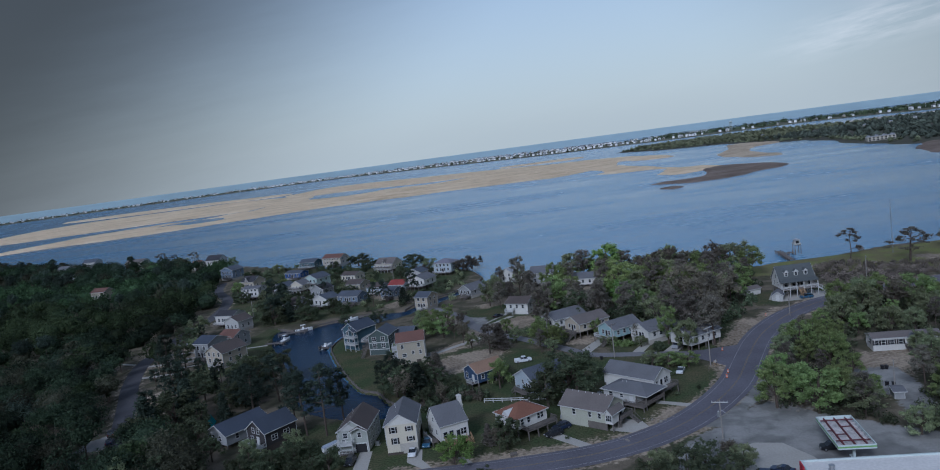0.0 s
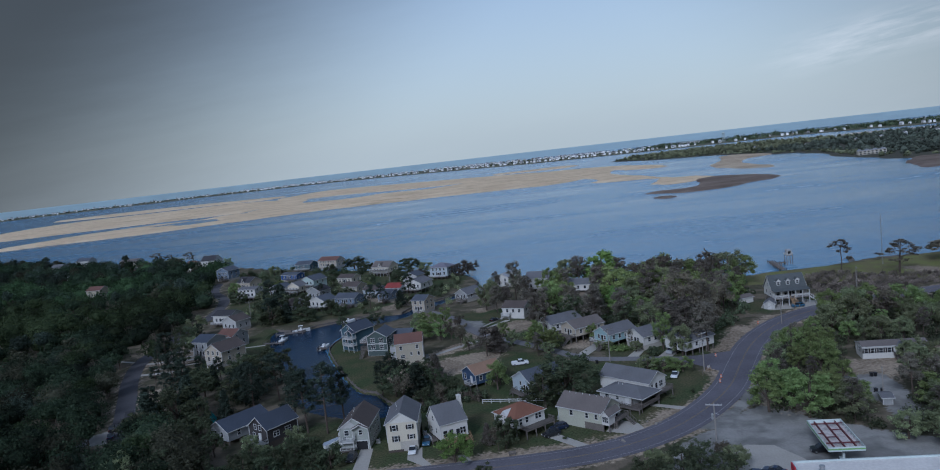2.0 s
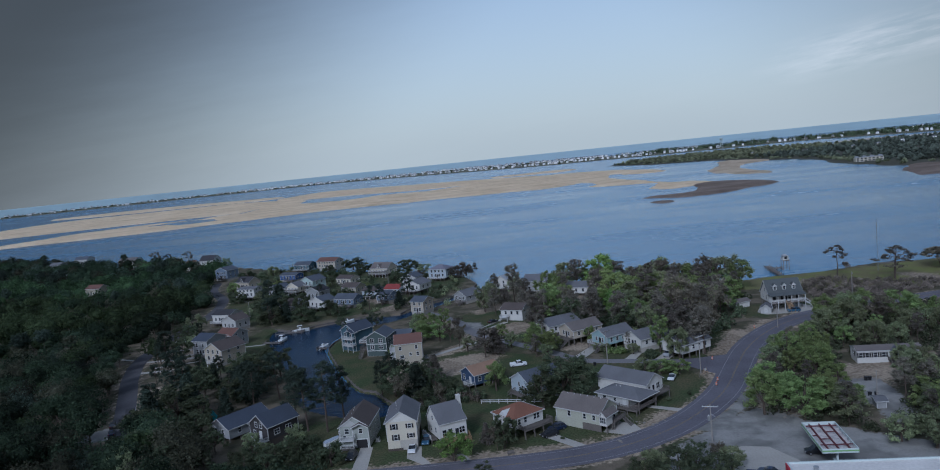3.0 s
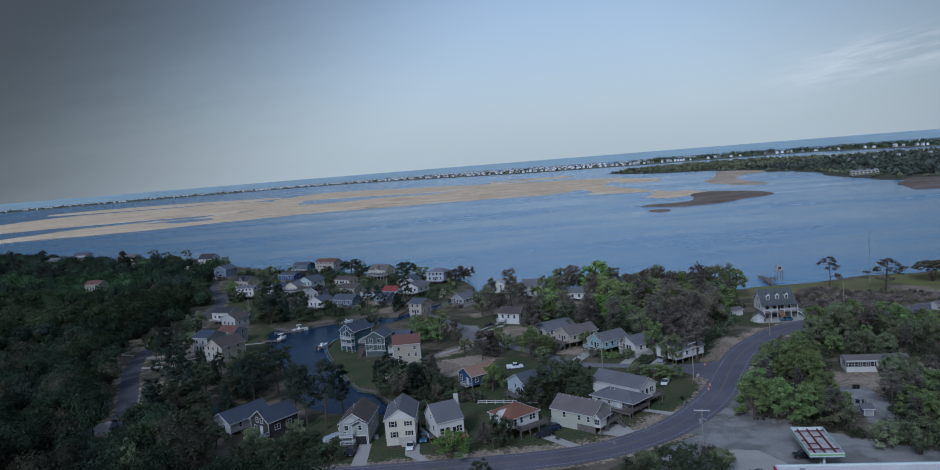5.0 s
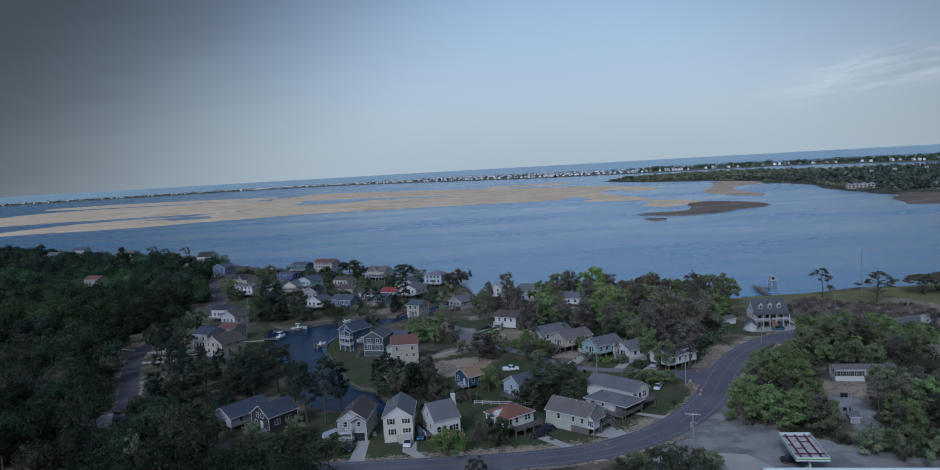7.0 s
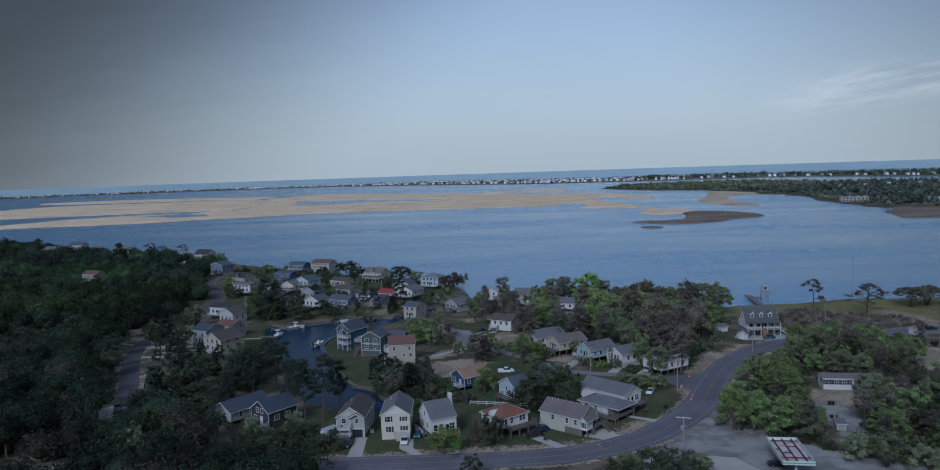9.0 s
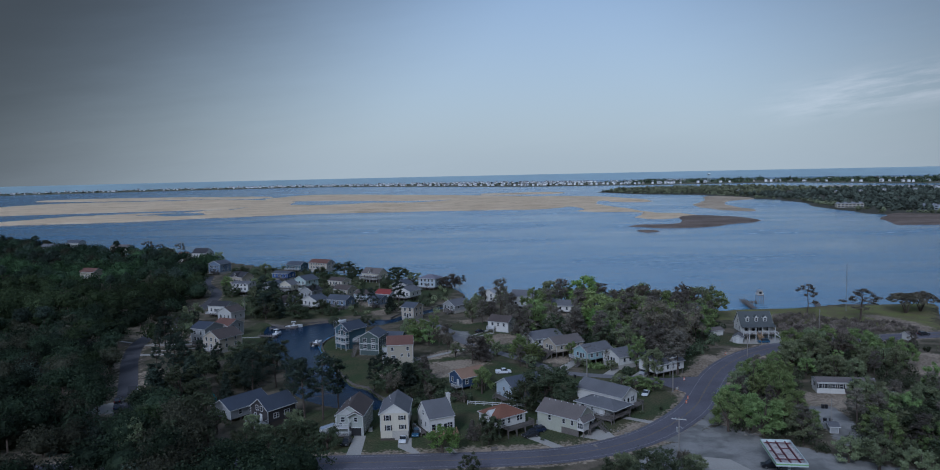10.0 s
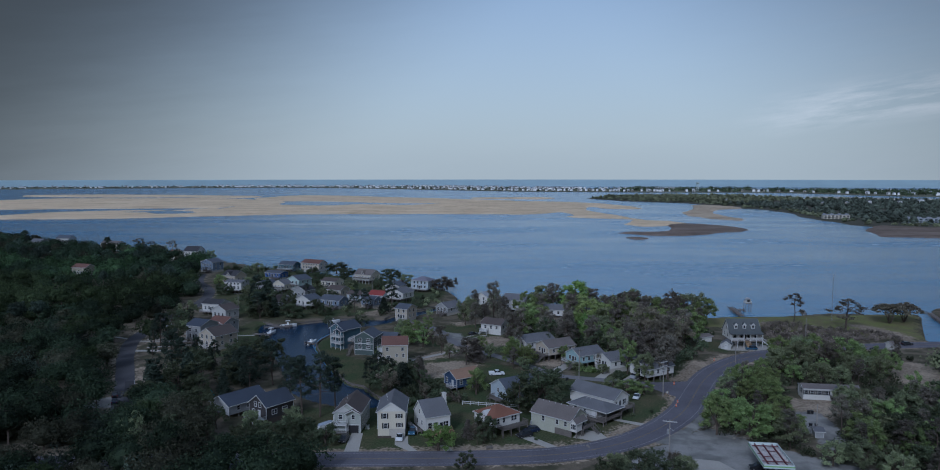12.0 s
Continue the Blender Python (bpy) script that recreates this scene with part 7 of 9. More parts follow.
# single trees that stand out
for k_, x_, y_, h_, w_ in (
        ("oak", 20.5, 211.5, 12.5, 1.35), ("oak", 14.6, 207.0, 10.0, 1.1), ("spring", 2.8, 226.0, 8.5, 1.0), ("lime", -8.2, 179.6, 6.8, 1.3), ("oak", 3.2, 184.0, 8.0, 1.0), ("cedar", -0.8, 187.4, 5.0, 1.0),
        ("pine", -42.0, 206.0, 18.5, 1.1), ("pine", -47.5, 208.0, 17.0, 1.05), ("pine", -39.0, 214.0, 15.0, 1.0), ("pine", -25.0, 232.0, 10.5, 1.25), ("cedar", -20.0, 227.0, 10.0, 1.4), ("oak", -22.5, 238.0, 8.0, 1.0),
        ("oak", -14.5, 229.0, 8.0, 0.9), ("darkshrub", -8.0, 222.5, 4.2, 1.1), ("pine", -68.0, 229.0, 14.0, 1.2), ("pine", -63.0, 238.5, 14.5, 1.2), ("cedar", -74.0, 244.0, 11.0, 1.4), ("oak", -80.0, 262.0, 9.5, 1.0),
        ("spring", -84.0, 275.0, 6.5, 1.0), ("spring", -23.0, 290.0, 8.5, 1.0), ("spring", -15.0, 306.0, 9.5, 0.9), ("bare", -8.0, 283.0, 6.5, 0.8), ("spring", -31.0, 272.5, 5.5, 1.0)):
    tree(k_, x_, y_, h_, w_)
for k_, x_, y_, h_, w_ in (
        ("pine", 0.5, 262.0, 10.0, 1.35), ("cedar", 4.0, 266.0, 8.5, 1.3), ("spring", 17.0, 262.0, 8.0, 1.0), ("pine", -106.0, 392.0, 15.5, 1.3), ("cedar", -100.5, 386.0, 13.5, 1.6),
        ("oak", -86.0, 367.0, 10.0, 0.9), ("oak", -71.0, 362.0, 8.5, 0.9), ("pine", -53.0, 366.0, 11.5, 1.1), ("pine", -47.5, 371.0, 11.0, 1.1), ("cedar", -38.0, 362.0, 8.0, 1.5), ("pine", -35.0, 377.0, 13.5, 1.2),
        ("oak", -84.0, 512.0, 9.0, 1.5), ("oak", -74.0, 494.0, 7.5, 1.5), ("oak", -43.0, 476.0, 9.0, 1.4), ("olive", -32.0, 452.0, 8.0, 1.4), ("bare", -12.0, 432.0, 8.0, 1.1), ("bare", -7.0, 440.0, 9.0, 1.2),
        ("sentinel", 152.5, 331.0, 14.2, 1.15), ("layered", 170.0, 318.5, 13.8, 1.25), ("flatoak", 197.5, 331.0, 9.8, 1.2), ("flatoak", 206.0, 334.0, 9.4, 1.2), ("pine", 15.5, 349.0, 17.0, 0.8),
        ("sentinel", -270.0, 634.0, 15.0, 1.3), ("sentinel", -238.0, 622.0, 14.0, 1.2), ("sentinel", -262.0, 640.0, 12.0, 1.2), ("olive", -255.0, 628.0, 10.5, 1.2), ("olive", -246.0, 620.0, 10.0, 1.2), ("olive", -196.0, 592.0, 9.0, 1.1)):
    tree(k_, x_, y_, h_, w_)

for k_, x_, y_, h_, w_ in (
        ("spring", 17.5, 268.0, 9.0, 1.0), ("spring", 22.5, 262.5, 7.5, 1.1), ("spring", -21.0, 296.0, 8.5, 1.0), ("olive", -5.5, 271.0, 6.0, 1.0), ("bare", -8.5, 279.0, 6.5, 0.9),
        ("spring", 50.0, 226.0, 4.6, 2.0), ("spring", 55.0, 224.4, 4.4, 2.0), ("olive", 46.0, 228.5, 4.4, 1.8), ("oak", 49.0, 268.0, 12.0, 1.1),
        ("pine", 60.0, 259.0, 14.0, 1.1), ("pine", 20.5, 298.0, 12.5, 1.1), ("cedar", 22.0, 306.0, 10.0, 1.2), ("oak", -26.5, 229.5, 9.0, 1.1), ("pine", -31.0, 233.5, 10.0, 1.1), ("bare", -23.5, 223.0, 7.5, 1.1)):
    tree(k_, x_, y_, h_, w_)
for k_, x_, y_, h_, w_ in (
        ("oak", 36.0, 157.0, 8.5, 1.2), ("oak", 40.5, 161.0, 7.0, 1.1), ("olive", 32.0, 160.5, 6.5, 1.2), ("bare", 45.0, 161.5, 6.0, 1.0), ("oak", 29.0, 155.0, 8.0, 1.1), ("oak", 42.0, 153.0, 8.0, 1.2), ("olive", 47.0, 160.0, 6.0, 1.0),
        ("oak", 34.5, 148.0, 9.0, 1.2), ("oak", -2.0, 163.0, 6.5, 1.0), ("oak", -18.0, 240.0, 8.0, 1.1), ("pine", -29.0, 243.0, 10.0, 1.1), ("oak", -20.0, 233.0, 9.0, 1.1), ("cedar", -15.5, 240.0, 8.5, 1.2), ("pine", -52.0, 214.0, 15.0, 1.0),
        ("olive", -48.0, 196.0, 6.5, 1.1), ("oak", -96.0, 352.0, 9.0, 1.2), ("pine", -99.0, 358.0, 12.0, 1.1), ("oak", -92.0, 395.0, 8.0, 1.1), ("olive", -118.0, 412.0, 8.0, 1.2), ("oak", -66.0, 358.0, 6.0, 1.2)):
    tree(k_, x_, y_, h_, w_)
for k_, x_, y_, h_, w_ in (
        ("oak", -112.0, 440.0, 7.5, 1.1), ("spring", -118.0, 452.0, 7.0, 1.1), ("oak", -104.0, 452.0, 6.5, 1.2), ("olive", -128.0, 448.0, 7.0, 1.0), ("oak", -90.0, 470.0, 7.5, 1.3), ("olive", -64.0, 432.0, 6.0, 1.1),
        ("spring", -62.0, 418.0, 5.5, 1.2), ("pine", -84.0, 404.0, 9.0, 1.1), ("oak", -48.0, 440.0, 6.5, 1.2), ("bare", -36.0, 438.0, 7.0, 1.1), ("oak", -70.0, 404.0, 6.0, 1.2), ("cedar", -112.0, 400.0, 9.0, 1.3),
        ("oak", -133.0, 420.0, 8.0, 1.2), ("spring", -146.0, 452.0, 8.0, 1.2), ("oak", -152.0, 500.0, 9.0, 1.2), ("olive", -138.0, 512.0, 8.0, 1.2), ("oak", -98.0, 498.0, 7.0, 1.2), ("oak", -30.0, 362.0, 7.0, 1.0)):
    tree(k_, x_, y_, h_, w_)
for k_, x_, y_, h_, w_ in (
        ("olive", 58.8, 237.8, 10.5, 0.75), ("pine", 67.5, 241.0, 14.5, 1.1), ("pine", 64.0, 252.0, 15.0, 1.1), ("pine", 39.5, 281.0, 15.0, 1.1), ("oak", 33.5, 288.0, 12.0, 1.0), ("pine", 47.5, 270.0, 15.5, 1.1), ("spring", 36.5, 267.8, 6.0, 0.8),
        ("olive", 56.5, 262.0, 13.0, 1.0), ("pine", 20.0, 276.5, 10.0, 1.0), ("greenshrub", 43.0, 251.5, 2.6, 1.3), ("greenshrub", 40.5, 253.0, 2.2, 1.2), ("darkshrub", 51.5, 243.2, 3.0, 1.4),
        ("oak", -101.0, 373.0, 12.0, 1.3), ("cedar", -97.0, 363.0, 11.0, 1.5), ("oak", -80.5, 352.0, 8.0, 1.3), ("cedar", -90.0, 356.0, 9.0, 1.3), ("spring", 30.0, 341.0, 15.0, 0.9)):
    tree(k_, x_, y_, h_, w_)
for k_, x_, y_, h_, w_ in (
        ("pine", 63.5, 247.5, 14.0, 0.95), ("spring", 55.5, 247.6, 12.5, 0.7), ("pine", 47.0, 254.0, 6.0, 0.8), ("olive", 47.2, 248.6, 3.6, 1.4), ("pine", 70.0, 250.0, 13.0, 1.0), ("bare", 73.0, 254.0, 12.0, 0.9), ("olive", 37.5, 256.0, 3.2, 1.6), ("olive", 39.5, 253.5, 3.0, 1.6),
        ("oak", 22.8, 213.0, 12.0, 1.25), ("pine", 17.0, 256.0, 7.5, 1.0), ("spring", 21.0, 258.0, 8.0, 1.0), ("spring", 3.6, 230.0, 7.6, 1.0), ("oak", -10.0, 224.5, 6.0, 1.0),
        ("bare", -13.5, 221.5, 5.0, 1.1), ("oak", -18.0, 219.0, 5.5, 1.1), ("oak", 3.8, 186.8, 6.5, 1.0), ("bare", 1.5, 183.0, 6.0, 0.8), ("spring", -28.5, 276.5, 4.5, 1.2), ("spring", -16.0, 290.0, 8.5, 1.1), ("spring", -20.5, 300.0, 9.5, 1.2),
        ("olive", -24.5, 303.0, 9.0, 1.1), ("bare", -12.0, 287.0, 6.5, 0.9), ("oak", -60.0, 330.5, 5.5, 1.2), ("oak", -45.0, 329.0, 6.0, 1.4), ("oak", -49.0, 326.0, 5.0, 1.3)):
    tree(k_, x_, y_, h_, w_)
for k_, x_, y_, h_, w_ in (("bare", 88.0, 338.0, 13.0, 1.0), ("bare", 80.0, 344.0, 12.0, 1.0), ("bare", 76.0, 268.0, 12.5, 0.9), ("spring", 92.0, 330.0, 13.0, 1.0), ("spring", 98.0, 322.0, 12.0, 1.0), ("spring", 97.0, 300.0, 12.0, 1.1), ("spring", 91.0, 292.0, 11.0, 1.0), ("lime", 52.0, 300.0, 12.0, 0.9), ("cedar", -92.5, 216.0, 13.0, 1.3), ("pine", -100.0, 252.0, 15.0, 1.2), ("pine", -121.0, 295.0, 13.5, 1.2), ("oak", -129.0, 330.0, 9.0, 1.1)):
    tree(k_, x_, y_, h_, w_)
for k_, x_, y_, h_, w_ in (("spring", 17.5, 269.5, 6.5, 1.0), ("olive", 9.8, 271.0, 6.0, 1.0), ("spring", 7.0, 284.5, 6.0, 1.0), ("bare", -9.5, 300.0, 6.0, 0.9), ("olive", 20.5, 254.5, 5.0, 1.1)):
    tree(k_, x_, y_, h_, w_)
for k_, x_, y_, h_, w_ in (("olive", 115.8, 210.6, 6.0, 1.0), ("olive", 112.0, 212.2, 6.6, 1.1), ("pine", 97.5, 187.5, 10.5, 1.2), ("olive", 103.5, 190.5, 10.0, 1.2), ("spring", 110.0, 187.0, 10.0, 1.2), ("olive", 106.5, 200.0, 9.0, 1.2), ("spring", 98.0, 179.5, 8.5, 1.2), ("olive", 106.0, 178.0, 9.0, 1.3)):
    tree(k_, x_, y_, h_, w_)
grove([(-62, 180), (-36, 180.5), (-37.5, 189), (-46, 195), (-60, 197)], 3.8, 22, 49, (("lowoak", 7), ("olive", 1)), 5.0, sight=False, tree_gap=1.0)
hedge = scatter([(-19, 214), (0, 219), (-2, 224), (-21, 226)], 2.0, 34, 41, lambda a, b: free(a, b, 0.8, sight=False))
woods("shrubs", "brownish hedge and brambles behind the yards", hedge[::2], 1.6, 2.6, 300, 0.22, OAK, 4)
woods("shrubs", "budding brown bushes behind the yards", hedge[1::2], 1.5, 2.4, 280, 0.22, BROWN, 4)
under = scatter([(20, 292), (44, 280), (66, 258), (84, 266), (100, 292), (112, 330), (92, 346), (62, 364), (38, 374), (24, 356)], 4.0, 190, 42, lambda a, b: free(a, b, 1.5, sight=False))
woods("shrubs", "undergrowth below the mixed wood", under, 2.2, 3.6, 170, 0.34, OAK, 4)
under = scatter([(64.5, 188), (72, 181), (84, 171), (94, 162), (128, 150), (168, 216), (166, 276), (128, 272), (96, 240), (76, 214)], 4.2, 240, 43, lambda a, b: free(a, b, 1.5))
woods("shrubs", "dark undergrowth between road and clearing", under, 2.2, 3.4, 200, 0.26, OAK, 4)
bits = scatter([(-60, 178), (44, 180), (62, 226), (22, 250), (-24, 222), (-60, 206)], 4.5, 90, 44, lambda a, b: free(a, b, 0.5, road=5.4) & (line_dist(a, b, [(-32, 178), (-30, 190)]) > 4) & (line_dist(a, b, [(-16, 178), (-18, 190)]) > 4))
woods("shrubs", "small garden shrubs and weeds in the yards", bits[::2], 0.8, 1.2, 120, 0.16, OAK, 3)

# near left: a few single trees in front of the woods
grove([(-70, 178), (-44, 178), (-44, 196), (-62, 200), (-92, 222), (-95, 182)], 5.6, 32, 22, (("oak", 8), ("olive", 1)), 8.0)
grove([(-98, 222), (-74, 222), (-66, 258), (-80, 270), (-100, 262)], 5.6, 24, 24, (("pine", 3), ("cedar", 3), ("oak", 3)), 10.5, sight=False, tree_gap=1.0)
grove([(-132, 262), (-112, 262), (-112, 300), (-122, 345), (-134, 345)], 8.0, 12, 30, (("pine", 3), ("oak", 3), ("olive", 1)), 8.5)
# centre right: mixed wood behind the row of houses
grove([(22, 296), (44, 284), (66, 262), (84, 268), (92, 284), (66, 294), (46, 308), (24, 322)], 6.2, 34, 25, (("pine", 8), ("bare", 3), ("spring", 2), ("olive", 2)), 13.0, tree_gap=1.5, joined="tall brownish pines close behind the row of houses", lift=0.32)
grove([(24, 324), (46, 310), (66, 296), (93, 286), (100, 292), (112, 330), (92, 346), (62, 364), (38, 374), (24, 356)], 6.8, 54, 25, (("pine", 4), ("spring", 6), ("olive", 4), ("lime", 1), ("bare", 2)), 13.5, tree_gap=1.5, joined="mixed wood of tall pines and fresh green trees", lift=0.45)
grove([(2, 318), (22, 322), (22, 366), (6, 384), (0, 350)], 7.0, 12, 26, (("pine", 4), ("olive", 2), ("bare", 1)), 10.0, tree_gap=1.5)
# right: between the road, the lot and the clearing
grove([(64.5, 188), (72, 181.5), (84, 176), (91, 176), (90, 204), (98, 226), (96, 240), (86, 234), (76, 214)], 5.2, 40, 27, (("spring", 7), ("olive", 2), ("pine", 2)), 9.0, tree_gap=1.5, sight=False)
grove([(72, 181), (80, 176.5), (84, 167), (88, 159), (100, 150), (120, 156), (140, 180), (156, 216), (150, 232), (130, 212), (112, 206), (102, 194), (96, 180), (88, 178)], 5.2, 80, 28, (("oak", 4), ("spring", 4), ("olive", 4), ("pine", 3)), 8.5, tree_gap=1.0, sight=True, joined="young mixed wood beside the gravel lot", lift=0.05)
grove([(95, 170), (104, 153), (122, 158), (140, 180), (130, 202), (112, 200), (102, 190)], 5.4, 28, 48, (("oak", 5), ("olive", 3), ("spring", 3), ("pine", 3)), 8.5, tree_gap=1.0, sight=False, joined="dark trees and saplings at the lot's far edge", lift=0.05)
grove([(96, 236), (122, 228), (150, 236), (160, 256), (146, 262), (128, 270), (112, 262)], 5.8, 50, 29, (("spring", 6), ("olive", 6), ("pine", 2), ("bare", 2)), 9.0, sight=False, tree_gap=2.0)

def dome_woods(label, spots, rad, height, per, size, material, bumps=20, slim=1.0):
    """Dense woodland in one mesh: each tree a rounded crown of many small bumps, with dark gaps between the crowns."""
    s = np.asarray(spots, float)
    cen, radii, tones, core_c, core_r, core_t, trunks = [], [], [], [], [], [], []
    for x, y in s:
        r = rad * RNG.uniform(0.62, 1.3)
        h = height * RNG.uniform(0.72, 1.25)
        squash, wide = RNG.uniform(0.66, 1.0) * slim, RNG.uniform(0.82, 1.22)
        zc = max(h - r * squash, 1.5)
        tone = RNG.random()
        core_c.append((x, y, zc))
        core_r.append((r * 0.56, r * 0.56, r * squash * 0.58))
        trunks += [((x, y, -0.3), (x + RNG.normal() * 0.3, y + RNG.normal() * 0.3, zc), 0.28, 0.16)]
        core_t.append(tone)
        a0 = RNG.uniform(0, 6.28)
        for j in range(bumps):
            up = 1.0 - 1.15 * (j + 0.3) / bumps
            out = math.sqrt(max(0.0, 1 - up * up)) * 0.78 * RNG.uniform(0.72, 1.2)
            a = a0 + j * 2.4 + RNG.uniform(-0.3, 0.3)
            rr = r * RNG.uniform(0.20, 0.40)
            cen.append((x + r * out * wide * math.cos(a), y + r * out / wide * math.sin(a), zc + r * squash * up * 0.80 * RNG.uniform(0.82, 1.14)))
            radii.append((rr, rr, rr * 0.8))
            tones.append(np.clip(tone + RNG.normal() * 0.05, 0, 1))
    each = max(4, per // bumps)
    q = leaf_cloud(RNG, cen, radii, each, size, 0.7, 0.35, 0.16, 0.45)
    inner, k = core_tris(core_c, core_r, 3)
    q = np.concatenate([q, inner])
    q[..., 2] = np.maximum(q[..., 2], 0.1)
    k_leaf = len(q)
    posts = np.array([[(p if e == 0 else t)[0] + (r0 if e == 0 else r1) * math.cos(2.09 * n_) for e, n_ in c] + [(p if e == 0 else t)[1] + (r0 if e == 0 else r1) * math.sin(2.09 * n_) for e, n_ in c] + [(p if e == 0 else t)[2] for e, n_ in c]
                      for p, t, r0, r1 in trunks for i in range(3) for c in (((0, i), (0, i + 1), (1, i + 1)), ((0, i), (1, i + 1), (1, i)))])
    q = np.concatenate([q, posts.reshape(-1, 3, 3).transpose(0, 2, 1)])
    me_ = quad_mesh("woods", q, material, np.concatenate([np.repeat(tones, each), np.repeat(core_t, k), np.full(len(posts), 0.5)]))
    me_.materials.append(BARK)
    me_.polygons.foreach_set("material_index", (np.arange(len(q)) >= k_leaf).astype(np.int32))
    return tagged(new("woods", me_), label, "woods", kind="stuff")


# woods in the west, past what one could count
def wedge(a, b):
    """The ground that lies within the open angle to the north."""
    return (a > -0.76 * b - 14) & (a < 0.76 * b + 14)


west = scatter([(-126, 300), (-150, 300), (-235, 300), (-430, 430), (-560, 640), (-540, 830), (-400, 722), (-300, 655), (-216, 600), (-190, 560), (-172, 520), (-152, 440), (-146, 360)], 9.0, 2000, 31,
               lambda a, b: free(a, b, 3.0, road=7.0) & wedge(a, b) & (np.hypot(a + 244, b - 478) > 12))
pick = RNG.random(len(west))
clump = np.array([noise.noise((a / 60.0, b / 60.0, 3.3)) for a, b in west])
green = clump + 0.25 * (pick - 0.5) > 0.16
back = west[:, 1] > 455
for part_of, per_, size_ in ((~back, 600, 0.40), (back, 280, 0.54)):
    dome_woods("dense dark oak and pine woods in the west", west[part_of & ~green & (pick < 0.62)], 6.7, 10.4, per_, size_, LIVEOAK_DIM)
    dome_woods("greener oaks scattered through the western woods", west[part_of & green], 7.2, 11.2, per_, size_, GREENOAK_DIM)
    dome_woods("brownish budding oaks in the western woods", west[part_of & ~green & (pick >= 0.62) & (pick < 0.86)], 6.0, 9.6, per_, size_, UMBER)
    dome_woods("dark pines standing among the western oaks", west[part_of & ~green & (pick >= 0.86)], 4.2, 12.5, per_, size_, DARKPINE, slim=1.5)
near_a = scatter([(-140, 140), (-46, 140), (-40, 150), (-38, 168), (-86, 169), (-140, 169)], 6.4, 900, 32, lambda a, b: line_dist(a, b, ROAD) > 5.6)
near_b = scatter([(-250, 178), (-96, 178), (-102, 205), (-112, 240), (-128, 275), (-140, 300), (-250, 300)], 7.0, 1600, 38, lambda a, b: free(a, b, road=7.0, sight=False) & wedge(a, b))
near_c = scatter([(-94, 178), (-72, 178), (-66, 184), (-76, 194), (-94, 212)], 5.0, 46, 39, lambda a, b: free(a, b, 1.5, road=2.6, sight=False))
near_w = np.vstack([near_a, near_b, near_c])
pick = RNG.random(len(near_w))
dome_woods("dark oak woods on both sides of the road", near_w[pick < 0.52], 5.8, 9.4, 1250, 0.28, LIVEOAK_DIM, 26)
dome_woods("brownish oaks coming into leaf near the road", near_w[(pick >= 0.52) & (pick < 0.80)], 5.4, 8.6, 1200, 0.28, UMBER, 26)
dome_woods("lighter oaks among the dark live oaks", near_w[(pick >= 0.80) & (pick < 0.9)], 5.2, 9.0, 1400, 0.27, GREENOAK_DIM, 26)
woods("woods", "tall narrow dark trees among the oaks", near_w[pick >= 0.9], 4.0, 11.0, 1100, 0.26, DARKPINE, 9)
outer = scatter([(-250, 178), (-250, 300), (-430, 430), (-520, 430), (-420, 178)], 9.0, 300, 45, lambda a, b: free(a, b))
woods("woods", "woods beyond the western edge", outer, 6.5, 11.0, 80, 1.1, LIVEOAK_DIM, 5)
shore_w = scatter([(-175, 545), (-140, 500), (-100, 470), (-60, 440), (-40, 470), (-83, 500), (-132, 536)], 9.0, 26, 33, lambda a, b: free(a, b, 2.5))
woods("shrubs", "shrubs and low trees between the spit houses", shore_w, 3.2, 5.0, 240, 0.4, OAK)
point = scatter([(-24, 352), (-6, 352), (4, 372), (14, 388), (2, 396), (-12, 374)], 5.0, 40, 47, lambda a, b: free(a, b, 1.0))
woods("shrubs", "scrub and small trees on the canal point", point, 2.0, 3.8, 220, 0.3, OLIVE, 4)
yard = scatter([(-128, 470), (-118, 372), (-92, 352), (-36, 356), (-10, 380), (-8, 424), (-44, 466)], 4.6, 190, 34, lambda a, b: free(a, b, 0.6))
woods("shrubs", "garden shrubs and small trees on the spit", yard[::2], 2.0, 3.6, 150, 0.34, OAK)
woods("shrubs", "fresh green bushes on the spit", yard[1::2], 1.6, 2.8, 130, 0.32, OLIVE)
scrub = scatter([(126, 284), (150, 292), (172, 292), (182, 296), (180, 312), (158, 322), (150, 334), (138, 330), (130, 316)], 2.3, 420, 35, lambda a, b: free(a, b, sight=False))
woods("brush", "low brown leafless brush behind the shore meadow", scrub, 1.7, 2.0, 110, 0.22, BRUSH, 5)
east = scatter([(150, 236), (260, 236), (260, 256), (160, 256)], 5.6, 160, 36, lambda a, b: free(a, b, 2.0, sight=False) & wedge(a, b))
woods("woods", "green woods beside the eastern road", east, 4.6, 8.0, 120, 0.6, OLIVE)
creek = scatter([(236, 318), (300, 318), (330, 330), (330, 372), (256, 365)], 7.0, 60, 46, lambda a, b: free(a, b, 2.0, sight=False))
woods("woods", "low green woods across the creek", creek, 4.4, 7.0, 160, 0.5, OLIVE)
low_e = scatter([(128, 176), (330, 176), (330, 250), (168, 250), (160, 210)], 6.0, 260, 37, lambda a, b: free(a, b, 2.0) & wedge(a, b))
woods("woods", "mixed woods east of the clearing", low_e, 4.8, 8.5, 120, 0.6, OAK)


